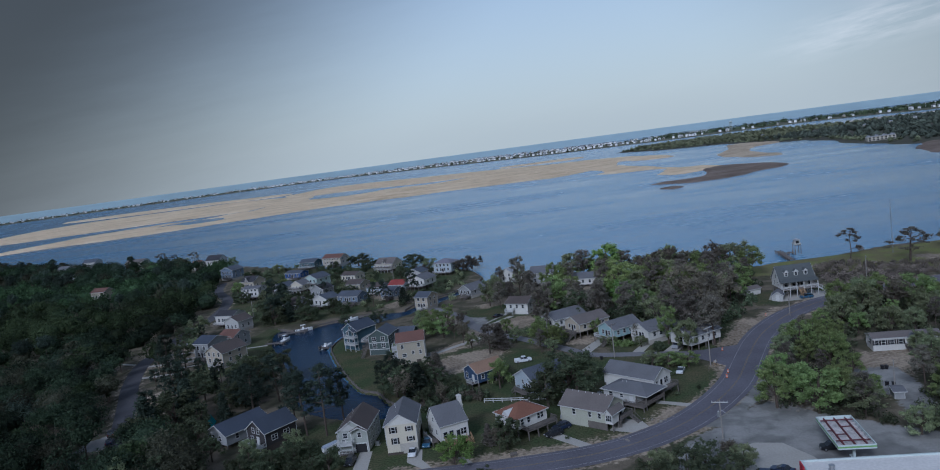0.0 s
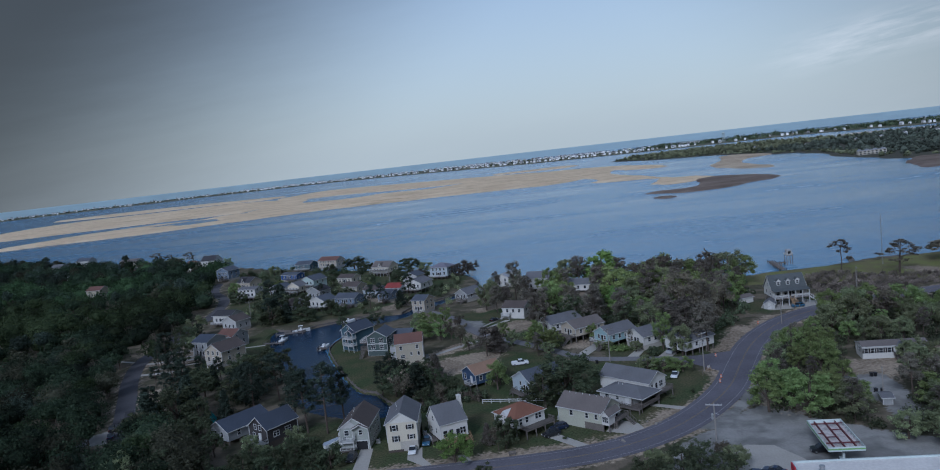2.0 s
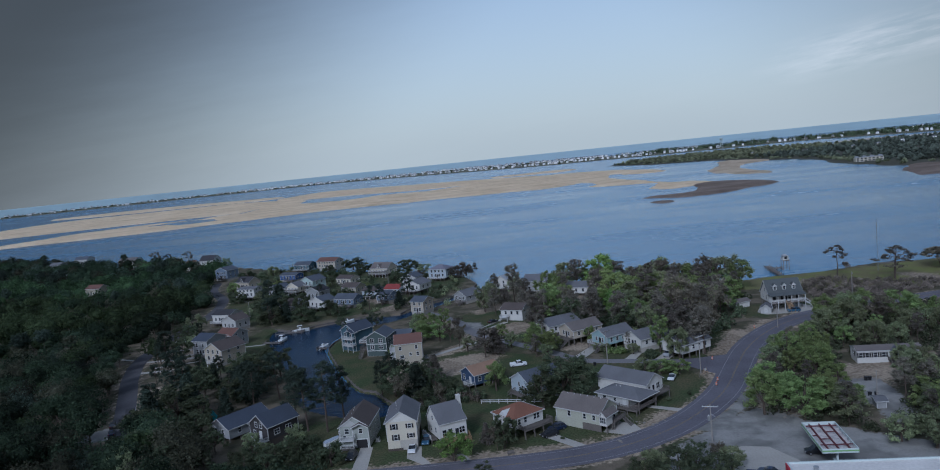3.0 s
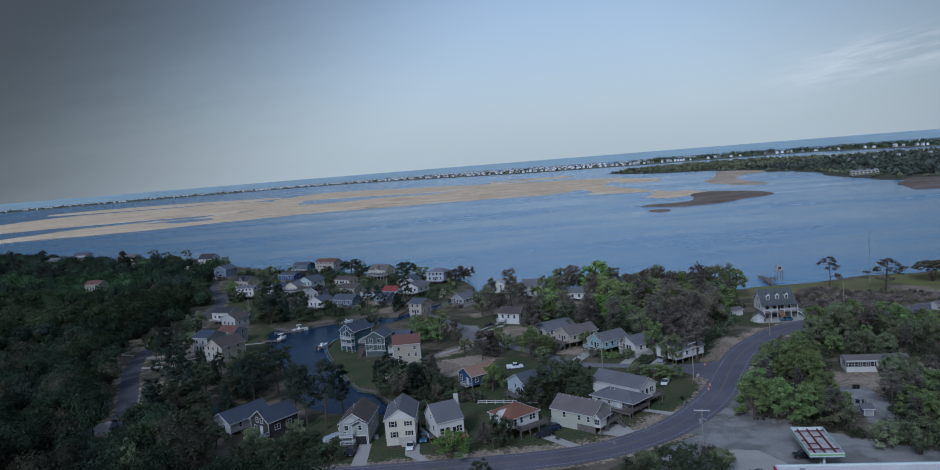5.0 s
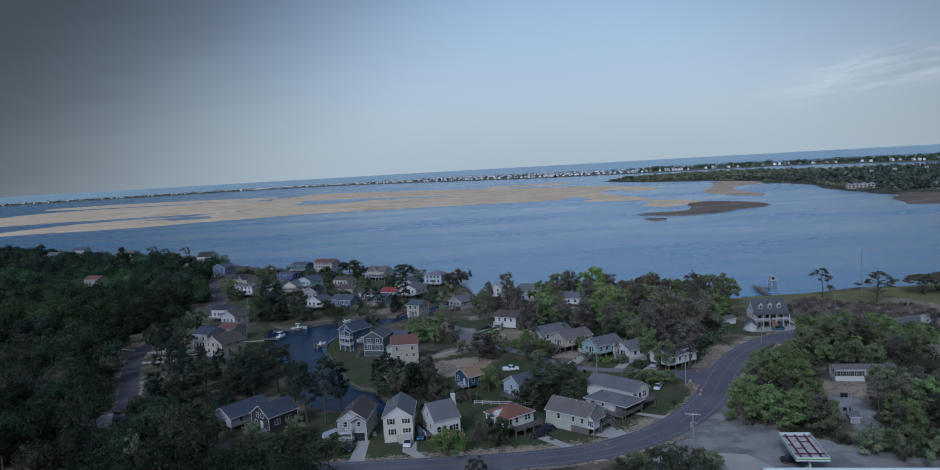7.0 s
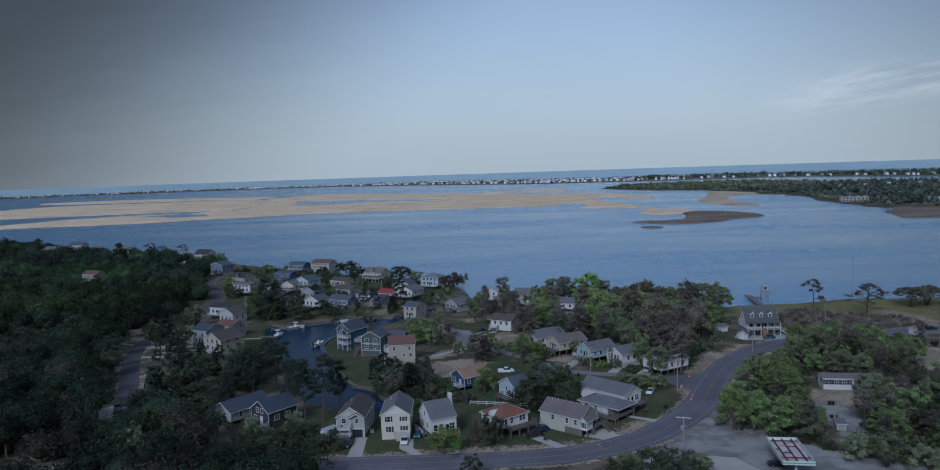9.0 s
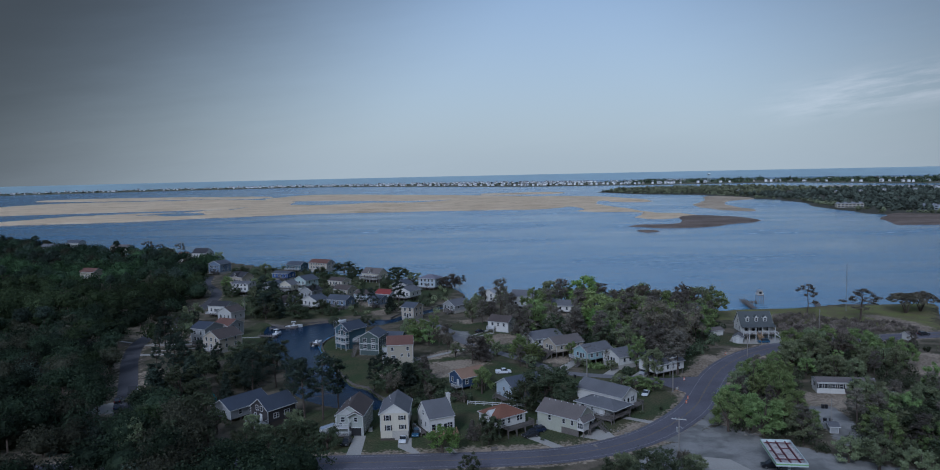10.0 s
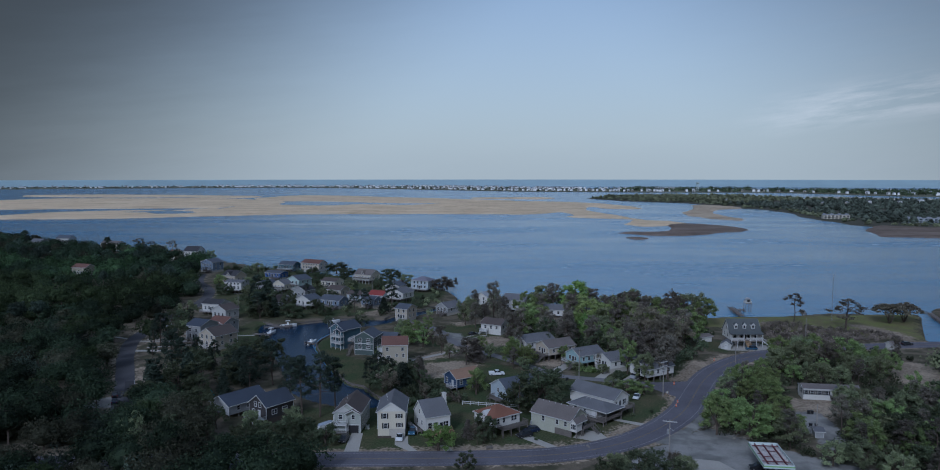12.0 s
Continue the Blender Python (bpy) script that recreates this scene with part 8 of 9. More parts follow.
# ---- vehicles ----
def car(kind, paint, label, x, y, yaw, z=0.02):
    """A parked vehicle, nose towards local +x: body, glass, roof, wheels with rims, lamps."""
    ob = thing("pickup" if kind == "pickup" else "car", label, "truck" if kind == "pickup" else "car", x, y, z, yaw)
    L, W, H = {"suv": (4.4, 1.8, 1.62), "sedan": (4.4, 1.75, 1.42), "pickup": (5.3, 1.9, 1.78)}[kind]
    a, hw = L / 2, W / 2
    bm = bmesh.new()
    if kind == "pickup":
        prof = [(-a, 0.45), (-a, 1.08), (-a + 0.05, 1.14), (a - 1.75, 1.14), (a - 0.25, 1.08), (a, 0.9), (a, 0.42), (a - 0.3, 0.32), (-a + 0.3, 0.35)]
        cab = [(-0.75, 1.12), (-0.6, H - 0.06), (-0.5, H), (0.75, H), (0.9, H - 0.05), (1.45, 1.12)]
    elif kind == "suv":
        prof = [(-a, 0.5), (-a + 0.04, 0.95), (-a + 0.1, 1.05), (0.95, 1.05), (a - 0.35, 0.98), (a - 0.05, 0.82), (a, 0.45), (a - 0.3, 0.28), (-a + 0.3, 0.3)]
        cab = [(-a + 0.15, 1.03), (-a + 0.5, H - 0.08), (-a + 0.75, H), (0.25, H), (0.45, H - 0.05), (1.15, 1.03)]
    else:
        prof = [(-a, 0.5), (-a + 0.05, 0.88), (-a + 0.3, 0.95), (0.95, 0.92), (a - 0.35, 0.8), (a - 0.05, 0.68), (a, 0.42), (a - 0.3, 0.25), (-a + 0.3, 0.27)]
        cab = [(-a + 0.75, 0.92), (-a + 1.35, H - 0.06), (-a + 1.6, H), (0.05, H), (0.25, H - 0.05), (1.05, 0.9)]
    n = len(prof)
    rings = [[(px_, s, pz_ - (0.02 if abs(s) > hw - 0.02 else 0)) for px_, pz_ in prof] for s in (-hw, -hw + 0.09, hw - 0.09, hw)]
    rings[0] = [(px_ * 0.985, -hw, 0.5 + (pz_ - 0.5) * 0.88) for px_, pz_ in prof]
    rings[3] = [(px_ * 0.985, hw, 0.5 + (pz_ - 0.5) * 0.88) for px_, pz_ in prof]
    vs = [[bm.verts.new(p) for p in rg] for rg in rings]
    for i in range(3):
        for j in range(n):
            bm.faces.new((vs[i][j], vs[i][(j + 1) % n], vs[i + 1][(j + 1) % n], vs[i + 1][j]))
    bm.faces.new(vs[0])
    bm.faces.new(vs[3][::-1])
    if kind == "pickup":
        for b_ in ((-a + 0.08, -0.85, -hw + 0.06, -hw + 0.14), (-a + 0.08, -0.85, hw - 0.14, hw - 0.06)):
            box(bm, *b_, 1.1, 1.3)
        box(bm, -a + 0.04, -a + 0.12, -hw + 0.1, hw - 0.1, 0.9, 1.3)
    part("body", bm, paint, ob)
    bm = bmesh.new()
    hull(bm, [(px_, -hw + 0.1 + 0.16 * (pz_ - 1.0), pz_) for px_, pz_ in cab], [(px_, hw - 0.1 - 0.16 * (pz_ - 1.0), pz_) for px_, pz_ in cab])
    part("cabin_glass", bm, GLASS, ob, "dark car glass")
    bm = bmesh.new()
    box(bm, cab[2][0] - 0.02, cab[3][0] + 0.02, -hw + 0.22, hw - 0.22, H - 0.02, H + 0.025)
    for px_ in (cab[1][0] + 0.25, (cab[1][0] + cab[4][0]) / 2):
        for s in (-1, 1):
            tube(bm, (px_, s * (hw - 0.09), 1.0), (px_, s * (hw - 0.21), H - 0.01), 0.05, n=4)
    part("roof", bm, paint, ob)

    def wheel():
        bm_ = bmesh.new()
        tube(bm_, (0, -0.11, 0), (0, 0.11, 0), 0.34, n=16)
        b2 = bmesh.new()
        tube(b2, (0, -0.125, 0), (0, 0.125, 0), 0.2, n=12)
        return finish("tyre", bm_, RUBBER), finish("rim", b2, CHROME)
    ty, rim = cached("wheel", wheel)
    for sx in (-a + 0.85, a - 0.9):
        for s in (-1, 1):
            w_ob = shared("wheel", ty, ob, pose(sx, s * (hw - 0.1), 0.34))
            shared("rim", rim, w_ob)
    lamp_f = cached("lampf", lambda: finish("headlight", cube_bm(-0.05, 0.03, -0.17, 0.17, -0.07, 0.07), LAMPGLASS))
    lamp_r = cached("lampr", lambda: finish("tail_light", cube_bm(-0.03, 0.05, -0.1, 0.1, -0.12, 0.12), REDLAMP))
    for s in (-1, 1):
        shared("headlight", lamp_f, ob, pose(a - 0.03, s * (hw - 0.3), 0.72))
        shared("tail_light", lamp_r, ob, pose(-a + 0.03, s * (hw - 0.22), 0.82))
    return ob


def paint(name, c):
    return mat(name, c, 0.28, 0.06, 0.5, 3, spec=0.6)


P_BLACK, P_WHITE, P_SILVER = paint("black_car_paint", (0.012, 0.013, 0.016)), paint("white_car_paint", (0.62, 0.63, 0.64)), paint("silver_car_paint", (0.32, 0.33, 0.35))
P_BLUE, P_NAVY = paint("blue_car_paint", (0.03, 0.09, 0.16)), paint("navy_car_paint", (0.012, 0.02, 0.05))
car("pickup", P_WHITE, "white pickup truck parked on grass", 10.6, 248.0, 6)
car("suv", P_NAVY, "dark blue car parked beside the bungalow", 16.2, 191.8, 205)
car("suv", P_BLACK, "black car parked beside the bungalow", 14.0, 188.4, 205)
car("sedan", P_WHITE, "white car under the cream house", -18.4, 187.6, 268)
car("suv", P_BLUE, "blue car behind the cream house", -15.3, 191.8, 265)
car("suv", P_BLACK, "black car on the concrete driveway", -32.6, 186.6, 262)
car("pickup", P_WHITE, "white pickup by the west street", -128.6, 338.6, 10)
car("sedan", P_WHITE, "white car beside the hedge", 51.7, 220.6, 245)
car("pickup", P_SILVER, "silver pickup outside the row of houses", 57.0, 243.4, 235)
car("suv", P_BLUE, "blue pickup on the concrete forecourt", 112.4, 281.4, 178)
car("suv", P_NAVY, "dark blue car on the gravel lot", 49.4, 157.4, 155)
car("sedan", P_NAVY, "dark blue car beside the shop", 53.6, 158.4, 140)
car("suv", P_BLACK, "black car under the canopy", 66.0, 165.4, 172)
car("sedan", P_WHITE, "white car on the spit", -74.0, 434.0, 160)
car("sedan", P_SILVER, "silver car by the west street", -130.5, 332.0, 20)
car("sedan", P_BLACK, "black car on the lane", 4.5, 312.0, 40)
car("sedan", P_SILVER, "pale car in the western clearing", -196.0, 395.0, 30)
car("suv", P_BLACK, "dark car on the far road", 178.0, 287.4, 4)
car("suv", P_BLACK, "black car standing on the west street", -108.6, 227.0, 112)
car("sedan", P_NAVY, "dark car standing on the west street", -105.8, 220.5, 110)


# ---- poles, cones, fences ----
POLEWOOD = mat("weathered_pole_wood", (0.26, 0.24, 0.22), 0.9, 0.3, 0.5, 6.0, 0.2)


def utility_pole(x, y, h, yaw, arms=1, transformer=False):
    ob = thing("utility_pole", "weathered wooden power pole with crossarm", "pole", x, y, 0, yaw)
    bm = bmesh.new()
    tube(bm, (0, 0, -0.5), (0, 0, h), 0.17, 0.11, 8)
    part("post", bm, POLEWOOD, ob)
    for i in range(arms):
        z = h - 0.5 - i * 1.3
        part("crossarm", cube_bm(-1.7, 1.7, -0.19, -0.07, z, z + 0.15), WHITE if transformer or arms > 1 else WOOD, ob)
        for u in (-1.6, -0.8, 0.8, 1.6):
            bm = bmesh.new()
            tube(bm, (u, -0.13, z + 0.15), (u, -0.13, z + 0.42), 0.06, 0.04, 6)
            part("insulator", bm, METAL, ob)
    if transformer:
        bm = bmesh.new()
        tube(bm, (-0.42, -0.1, h - 3.6), (-0.42, -0.1, h - 2.5), 0.27, n=12)
        tube(bm, (-0.42, -0.1, h - 2.5), (-0.42, -0.1, h - 2.3), 0.2, 0.08, n=12)
        part("transformer", bm, METAL, ob, "grey transformer can")
        bm = bmesh.new()
        tube(bm, (0.1, -0.1, h - 2.1), (1.0, -0.6, h - 2.5), 0.05, n=5)
        part("bracket", bm, METAL, ob)
    return ob


POLES = [(48.4, 176.2, 8.4, -20, 1, True), (60.6, 223.2, 11.0, 35, 3, False), (37.6, 241.0, 10.5, 30, 1, False), (98.5, 262.0, 8.0, 40, 1, False), (137.0, 288.0, 11.0, 70, 1, False), (91.8, 189.6, 7.6, 0, 0, False), (-112.0, 372.0, 9.0, 0, 1, False), (-50.0, 424.0, 10.0, 20, 1, False), (20.0, 262.0, 9.5, 20, 1, False)]
for p_ in POLES:
    utility_pole(*p_)


def wire(p, q, sag):
    n = 14
    cu = bpy.data.curves.new("wire", "CURVE")
    cu.dimensions, cu.bevel_depth, cu.bevel_resolution = "3D", 0.012, 0
    s_ = cu.splines.new("POLY")
    s_.points.add(n)
    for i in range(n + 1):
        t = i / n
        v = Vector(p).lerp(Vector(q), t)
        s_.points[i].co = (v.x, v.y, v.z - sag * 4 * t * (1 - t), 1)
    cu.materials.append(BLACK)
    return tagged(new("wire", cu), "thin black overhead power line", "wire")


for i_, j_ in ((0, 1), (1, 3), (3, 4), (1, 2)):
    a_, b_ = POLES[i_], POLES[j_]
    for u in (-1.4, 1.4):
        wire((a_[0] + u * math.cos(radians(a_[3])), a_[1] + u * math.sin(radians(a_[3])), a_[2] - 0.1), (b_[0] + u * math.cos(radians(b_[3])), b_[1] + u * math.sin(radians(b_[3])), b_[2] - 0.1), 0.9)


def barrel_meshes():
    def ring(z0, z1, r0, r1):
        bm = bmesh.new()
        tube(bm, (0, 0, z0), (0, 0, z1), r0, r1, 12)
        return bm
    body = bmesh.new()
    for z0, z1, r0, r1 in ((0, 0.26, 0.25, 0.24), (0.42, 0.52, 0.23, 0.22), (0.68, 0.9, 0.21, 0.16)):
        tube(body, (0, 0, z0), (0, 0, z1), r0, r1, 12)
    band = bmesh.new()
    for z0, z1, r0, r1 in ((0.261, 0.419, 0.242, 0.232), (0.521, 0.679, 0.222, 0.212)):
        tube(band, (0, 0, z0), (0, 0, z1), r0, r1, 12)
    base = bmesh.new()
    tube(base, (0, 0, 0), (0, 0, 0.08), 0.36, 0.34, 12)
    return finish("shell", body, ORANGE), finish("band", band, WHITE), finish("base", base, RUBBER)


bs, bb, bb2 = barrel_meshes()
proto_b = thing("traffic_barrel", "orange and white striped traffic barrel", "barrel", 67.6, 234.8, 0.0, 0, "barrels along the road works")
shared("shell", bs, proto_b)
shared("band", bb, proto_b)
shared("base", bb2, proto_b)
for x_, y_ in ((62.8, 215.7), (61.3, 212.1), (42.0, 172.6), (89.8, 241.6), (94.8, 245.6), (91.8, 265.0)):
    copy_thing(proto_b, pose(x_, y_, 0.02))

ob = thing("rail_fence", "white two-rail fence across the yards", "fence", -1.7, 216.0, 0, -15)
for i in range(8):
    part("post", cube_bm(i * 2.45 - 0.07, i * 2.45 + 0.07, -0.07, 0.07, -0.3, 1.25), WHITE, ob)
    if i < 7:
        for z in (0.45, 0.95):
            part("rail", cube_bm(i * 2.45 + 0.071, i * 2.45 + 2.379, -0.035, 0.035, z, z + 0.16), WHITE, ob)
ob = thing("bench", "weathered grey wooden roadside bench", "bench", 4.4, 179.8, 0.0, 6)
part("seat", cube_bm(-0.8, 0.8, -0.22, 0.22, 0.42, 0.48), WOOD, ob)
part("backrest", cube_bm(-0.8, 0.8, 0.2, 0.26, 0.55, 0.95), WOOD, ob)
for u in (-0.65, 0.65):
    part("leg", cube_bm(u - 0.06, u + 0.06, -0.2, 0.27, -0.1, 0.42), WOOD, ob)


def bin_(x, y, yaw):
    ob = thing("wheeled_bin", "dark wheeled rubbish bin by the lane", "bin", x, y, 0.02, yaw, "bins beside the lane")
    bm = bmesh.new()
    hull(bm, [(-0.25, -0.28, 0.08), (0.25, -0.28, 0.08), (0.25, 0.28, 0.08), (-0.25, 0.28, 0.08)], [(-0.31, -0.36, 1.0), (0.31, -0.36, 1.0), (0.31, 0.36, 1.0), (-0.31, 0.36, 1.0)])
    part("tub", bm, BLACK, ob)
    part("lid", cube_bm(-0.34, 0.34, -0.4, 0.4, 1.002, 1.08), BLACK, ob)
    for s in (-1, 1):
        bm = bmesh.new()
        tube(bm, (s * 0.27, 0.3, 0.1), (s * 0.34, 0.3, 0.1), 0.11, n=10)
        part("wheel", bm, RUBBER, ob)


for x_, y_, a_ in ((33.5, 240.4, 20), (48.4, 238.2, 40), (97.0, 204.4, 0), (97.9, 204.2, 0), (92.2, 193.6, 10), (93.4, 193.0, -8)):
    bin_(x_, y_, a_)

ob = thing("sign_stand", "folded road works sign on a wooden stand", "sign", 61.6, 222.4, 0, 40, "")
for u in (-0.6, 0.6):
    bm = bmesh.new()
    tube(bm, (u, -0.5, 0), (u * 0.8, 0, 1.7), 0.05, n=5)
    tube(bm, (u, 0.5, 0), (u * 0.8, 0, 1.7), 0.05, n=5)
    part("leg", bm, NEWWOOD, ob)
part("board", cube_bm(-0.6, 0.6, -0.06, -0.02, 0.9, 1.6), WHITE, ob, "pale blank board")
part("crossbar", cube_bm(-0.62, 0.62, 0.0, 0.06, 0.5, 0.6), NEWWOOD, ob)


def ac_unit(x, y, yaw):
    ob = thing("air_conditioner", "grey outdoor air conditioner on a pad", "appliance", x, y, 0.0, yaw, "air conditioners beside the houses")
    part("pad", cube_bm(-0.6, 0.6, -0.6, 0.6, 0.0, 0.12), CONCRETE, ob)
    part("cabinet", cube_bm(-0.45, 0.45, -0.45, 0.45, 0.121, 1.0), METAL, ob)
    bm = bmesh.new()
    tube(bm, (0, 0, 1.001), (0, 0, 1.05), 0.36, n=14)
    part("fan_grille", bm, BLACK, ob)


for x_, y_, a_ in ((-27.6, 196.0, -5), (-16.2, 197.5, 0), (17.2, 198.2, -42), (28.2, 210.6, -47), (19.4, 216.6, -60), (-20.0, 268.8, 3), (38.0, 268.0, -60)):
    ac_unit(x_, y_, a_)

# paths and drives
for c_ in ([(13.2, 187.6), (15.6, 189.2), (22.6, 179.6), (20.2, 178.9)], [(40.3, 202.6), (40.0, 200.8), (47.8, 195.2), (49.0, 196.9)], 
           [(-21.0, 266.6), (-20.6, 269.2), (-3.4, 284.6), (-2.0, 282.4)], [(-1.0, 303.0), (-0.2, 305.2), (14.0, 327.0), (16.6, 326.0)], [(29.2, 252.6), (31.8, 249.6), (39.2, 261.2), (37.0, 264.3)],
           [(41.9, 241.5), (44.8, 239.6), (52.2, 252.9), (49.8, 254.2)], [(49.7, 237.4), (53.0, 235.4), (59.4, 244.0), (56.4, 246.9)], [(-131.2, 307.4), (-131.0, 305.8), (-113.7, 308.2), (-113.7, 310.0)], [(-125.6, 293.4), (-125.4, 291.8), (-108.7, 295.9), (-108.9, 297.4)], [(-147.8, 313.6), (-147.6, 312.0), (-140.3, 307.9), (-140.3, 309.5)], [(-98.9, 313.8), (-98.8, 312.4), (-88.6, 313.0), (-88.6, 314.4)], [(-7.9, 182.9), (-6.9, 179.2), (-4.6, 179.2), (-6.1, 182.6)], [(-98.0, 424.0), (-95.4, 424.4), (-88.0, 408.0), (-91.0, 407.0)],
           [(-2.0, 297.5), (-1.2, 299.4), (9.0, 311.5), (10.6, 310.0)]):
    plate("driveway", c_, 0.045, 0.2, CONCRETE, "narrow concrete drive", "driveway")
RUB = np.random.default_rng(5)
for x_, y_, n_ in ((68.5, 190.0, 16), (37.0, 190.0, 8), (70.5, 187.0, 10), (28.5, 182.4, 6)):
    bm = bmesh.new()
    for _ in range(n_):
        bmesh.ops.create_icosphere(bm, subdivisions=1, radius=RUB.uniform(0.15, 0.5), matrix=Matrix.Translation((x_ + RUB.normal() * 2.0, y_ + RUB.normal() * 1.2, 0.1)) @ Matrix.Diagonal((1, 1, 0.6, 1)))
    tagged(new("rubble", finish("rubble", bm, RUBBLE)), "scattered broken stone and debris", "rubble", kind="stuff")


# ---- waterside: bulkheads, docks, boats ----
def bulkhead(ctrl, label):
    """A plank retaining wall along the bank with a cap board and posts."""
    p = curve_pts(ctrl, 2.0)
    ob = thing("bulkhead", label, "bulkhead")
    bm, cap = bmesh.new(), bmesh.new()
    for (ax, ay), (bx, by) in zip(p[:-1], p[1:]):
        L, a = math.hypot(bx - ax, by - ay), math.atan2(by - ay, bx - ax)
        m = Matrix.Translation((ax, ay, 0)) @ Matrix.Rotation(a, 4, "Z")
        box(bm, 0, L, -0.06, 0.06, -1.8, 0.12, m)
        box(cap, 0, L, -0.2, 0.2, 0.121, 0.2, m)
    part("planks", bm, WOOD, ob)
    part("cap", cap, WOOD, ob)
    pilings(ob, [(x + 0.2, y) for x, y in p[::2]], 0.55, WOOD, 0.11)


bulkhead([(-27, 213.6), (-25.2, 221), (-29.4, 227.8), (-33.4, 236), (-38.8, 240.4), (-46.2, 257), (-54.2, 279), (-59.2, 297), (-57.2, 311), (-53, 325.2)], "weathered plank bulkhead round the lawn")
bulkhead([(-92, 341.6), (-79, 333.4), (-74, 340.4), (-62, 346.4), (-49, 350.4)], "weathered plank bulkhead along the canal")
bulkhead([(-36.6, 348.6), (-31, 361.6), (-23, 368.6), (-14.4, 378.6), (-2.2, 401.6), (-5.2, 424)], "long grey bulkhead at the canal mouth")


def dock(x, y, yaw, L, w, label):
    ob = thing("dock", label, "dock", x, y, 0, yaw)
    for i in range(int(L / 0.5)):
        shared("plank", cached(("dockplank", w), lambda: finish("plank", cube_bm(0, 0.46, -w / 2, w / 2, 0.25, 0.32), WOOD)), ob, pose(i * 0.5, 0, 0))
    for s in (-1, 1):
        part("stringer", cube_bm(0, L, s * w / 2 - 0.06 * (s > 0), s * w / 2 + 0.06 * (s < 0), 0.05, 0.249), WOOD, ob)
    for i in range(max(2, int(L / 3)) + 1):
        for s in (-1, 1):
            bm = bmesh.new()
            t = L * i / max(2, int(L / 3))
            tube(bm, (t, s * (w / 2 + 0.12), -2.2), (t, s * (w / 2 + 0.12), 0.95), 0.14, 0.12, 7)
            part("post", bm, WOOD, ob)
    return ob


dock(-89.5, 316, -15, 8, 1.6, "small timber dock in the canal")
dock(-88.5, 330, 5, 11, 1.6, "timber dock with boat lift piles")
dock(-59.5, 296, 150, 5, 1.4, "short dock at the lawn's tip")
dock(136.0, 349, 82, 24, 2.2, "long timber pier into the sound")
dock(139.5, 366, -6, 4, 2.0, "cross pier at the end of the long pier")
dock(168.0, 352, 70, 9, 1.6, "short weathered dock by the meadow")
dock(219.0, 321, 69, 36, 2.2, "long weathered timber dock along the creek mouth")
dock(-32.0, 215, 100, 6, 1.5, "old timber landing on the canal")


def boat(x, y, yaw, L, label, material, tower=False, covered=False):
    ob = thing("boat", label, "boat", x, y, -0.8, yaw)
    w = L * 0.17
    bm = bmesh.new()
    st = [(-L / 2, w * 0.9), (-L / 6, w), (L / 6, w * 0.92), (L * 0.36, w * 0.55), (L / 2, 0.05)]
    loops = [[bm.verts.new(p) for p in ((xx, -ww, 0.95 + 0.12 * i), (xx, -ww * 0.75, 0.15), (xx, 0, -0.15 + 0.05 * i), (xx, ww * 0.75, 0.15), (xx, ww, 0.95 + 0.12 * i))] for i, (xx, ww) in enumerate(st)]
    for a, b in zip(loops[:-1], loops[1:]):
        for j in range(4):
            bm.faces.new((a[j], a[j + 1], b[j + 1], b[j]))
        bm.faces.new((a[4], a[0], b[0], b[4]))
    bm.faces.new(loops[0])
    part("hull", bm, material, ob)
    if covered:
        bm = bmesh.new()
        hull(bm, [(-L / 2, -w * 0.92, 1.0), (-L / 2, w * 0.92, 1.0), (L * 0.4, w * 0.45, 1.35), (L * 0.4, -w * 0.45, 1.35)], [(-L / 2 + 0.2, -0.1, 1.55), (-L / 2 + 0.2, 0.1, 1.55), (L * 0.3, 0.1, 1.75), (L * 0.3, -0.1, 1.75)])
        part("cover", bm, TARP, ob, "blue-grey boat cover")
        return ob
    part("console", cube_bm(-0.6, 0.3, -0.4, 0.4, 0.98, 2.0), BOATWHITE, ob)
    part("windscreen", cube_bm(0.3, 0.36, -0.45, 0.45, 1.7, 2.2), GLASS, ob)
    part("outboard", cube_bm(-L / 2 - 0.45, -L / 2 - 0.02, -0.25, 0.25, 0.2, 1.5), BLACK, ob)
    if tower:
        part("hard_top", cube_bm(-1.2, 0.9, -0.9, 0.9, 2.75, 2.83), BOATWHITE, ob)
        for u in (-1.1, 0.8):
            for s in (-0.8, 0.8):
                bm = bmesh.new()
                tube(bm, (u, s, 1.0), (u, s, 2.75), 0.04, n=5)
                part("top_pole", bm, METAL, ob)
    return ob


boat(-83.0, 319.5, 70, 7.0, "white boat with outboard moored in the canal", BOATWHITE, True)
boat(-79.0, 339.6 - 4.5, 12, 7.5, "white boat on a lift beside the dock", BOATWHITE, True)
boat(-59.8, 343.4, 30, 6.5, "white boat moored by the bank", BOATWHITE)
boat(-62.0, 300.5, 60, 6.0, "white skiff tied at the lawn's tip", BOATWHITE)
boat(-28.0, 392.0 - 13.5, 50, 6.0, "white boat in the canal mouth", BOATWHITE)
ob = boat(-38.6, 195.6, 40, 4.8, "covered boat on a trailer beside the house", BOATWHITE, covered=True)
ob.location.z = 0.55
part("trailer", cube_bm(-2.2, 3.0, -0.5, 0.5, -0.5, -0.2), METAL, ob)

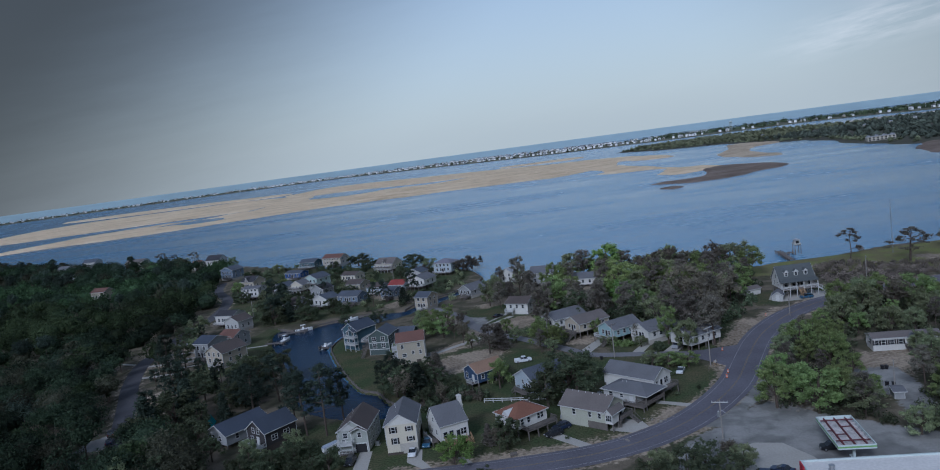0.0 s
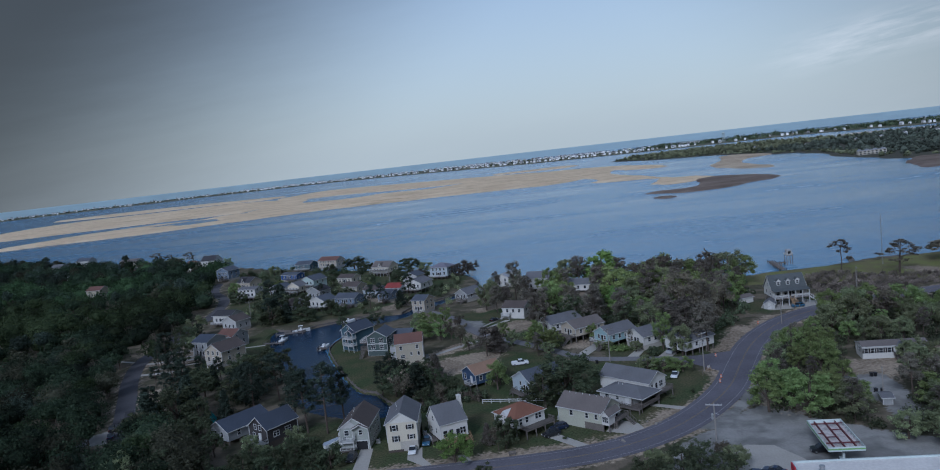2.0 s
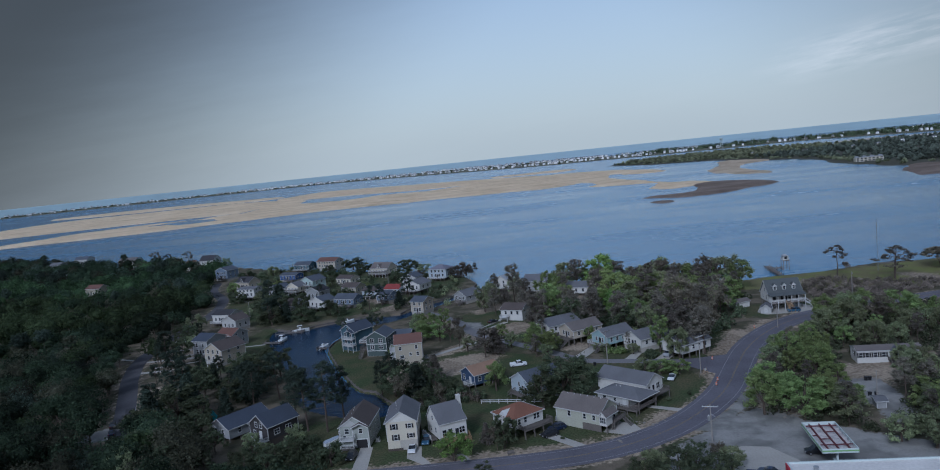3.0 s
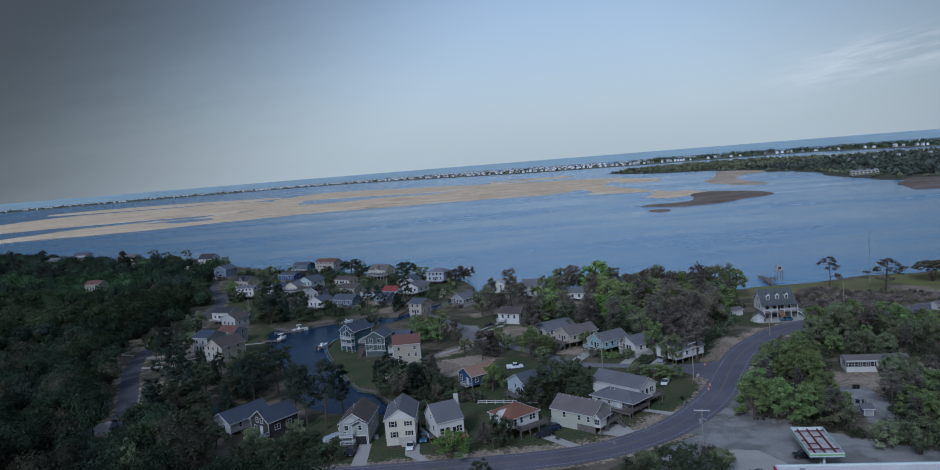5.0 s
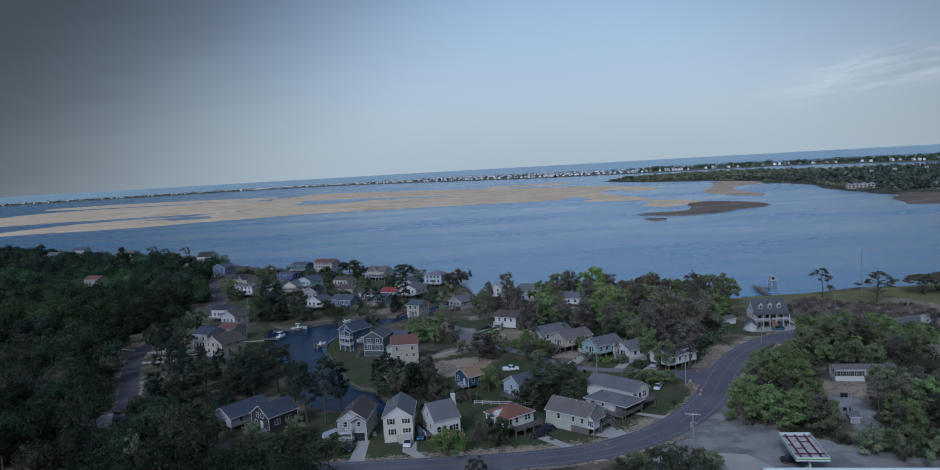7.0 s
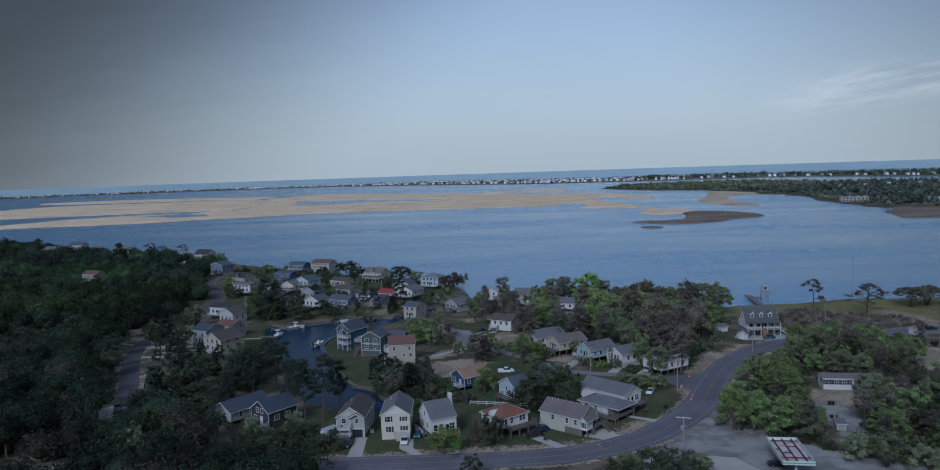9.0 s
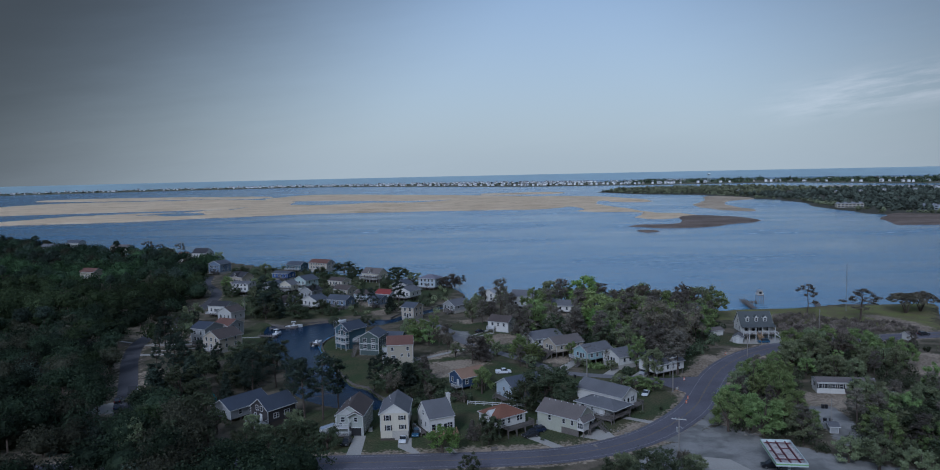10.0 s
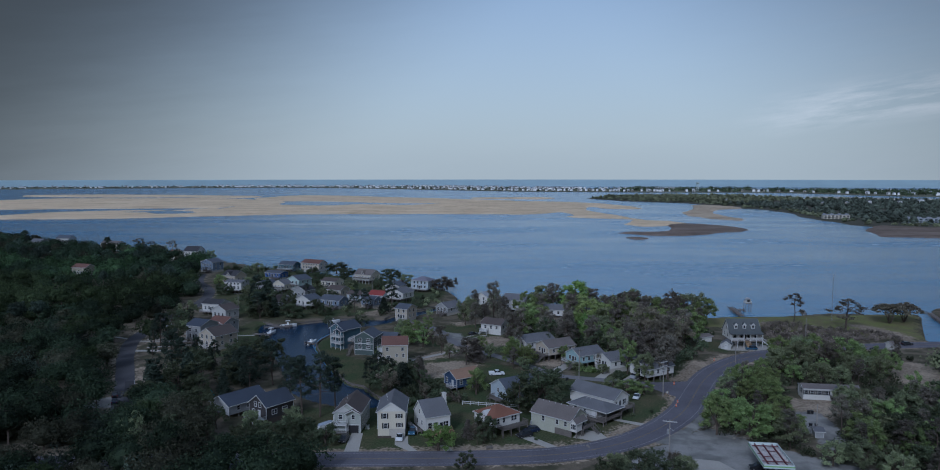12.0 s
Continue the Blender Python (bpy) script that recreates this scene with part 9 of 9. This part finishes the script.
# look-out hut at the pier's end
ob = thing("pier_hut", "small white look-out hut on tall piles", "hut", 145.0, 365.0, 0, 0)
part("cabin", cube_bm(-1.1, 1.1, -1.1, 1.1, 3.9, 5.9), WALLS["white"], ob)
part("window", cube_bm(-0.7, 0.7, -1.16, -1.08, 4.4, 5.6), GLASS, ob)
bm = bmesh.new()
hull(bm, [(-1.4, -1.4, 5.9), (1.4, -1.4, 5.9), (1.4, 1.4, 5.9), (-1.4, 1.4, 5.9)], [(-0.3, -0.3, 6.6), (0.3, -0.3, 6.6), (0.3, 0.3, 6.6), (-0.3, 0.3, 6.6)])
part("roof", bm, ROOFS["light"], ob)
deck(ob, -1.5, 1.5, -1.5, 1.5, 3.88, "lr", WOOD, WHITE, posts=False)
for u in (-1.3, 1.3):
    for v in (-1.3, 1.3):
        bm = bmesh.new()
        tube(bm, (u, v, -2.4), (u, v, 3.62), 0.14, n=7)
        part("post", bm, WOOD, ob)
ob = thing("radio_mast", "thin grey lattice mast by the shore", "mast", 174.0, 338.0, 0, 0)
for a_ in range(3):
    bm = bmesh.new()
    tube(bm, (0.28 * math.cos(a_ * 2.09), 0.28 * math.sin(a_ * 2.09), -0.2), (0.12 * math.cos(a_ * 2.09), 0.12 * math.sin(a_ * 2.09), 22.0), 0.035, n=5)
    part("leg", bm, METAL, ob)
for i in range(20):
    bm = bmesh.new()
    a_ = i * 2.09
    tube(bm, (0.25 * math.cos(a_), 0.25 * math.sin(a_), i * 1.1), (0.22 * math.cos(a_ + 2.09), 0.22 * math.sin(a_ + 2.09), i * 1.1 + 1.1), 0.02, n=4)
    part("brace", bm, METAL, ob)
ob = thing("tarp_tent", "turquoise tarpaulin over a stack in the yard", "tarp", -79.5, 226.0, 0, 10)
bm = bmesh.new()
hull(bm, [(-1.3, -2.0, 0), (1.3, -2.0, 0), (0.1, -2.0, 2.6)], [(-1.3, 2.0, 0), (1.3, 2.0, 0), (-0.1, 2.0, 2.4)])
part("sheet", bm, TURQ, ob)
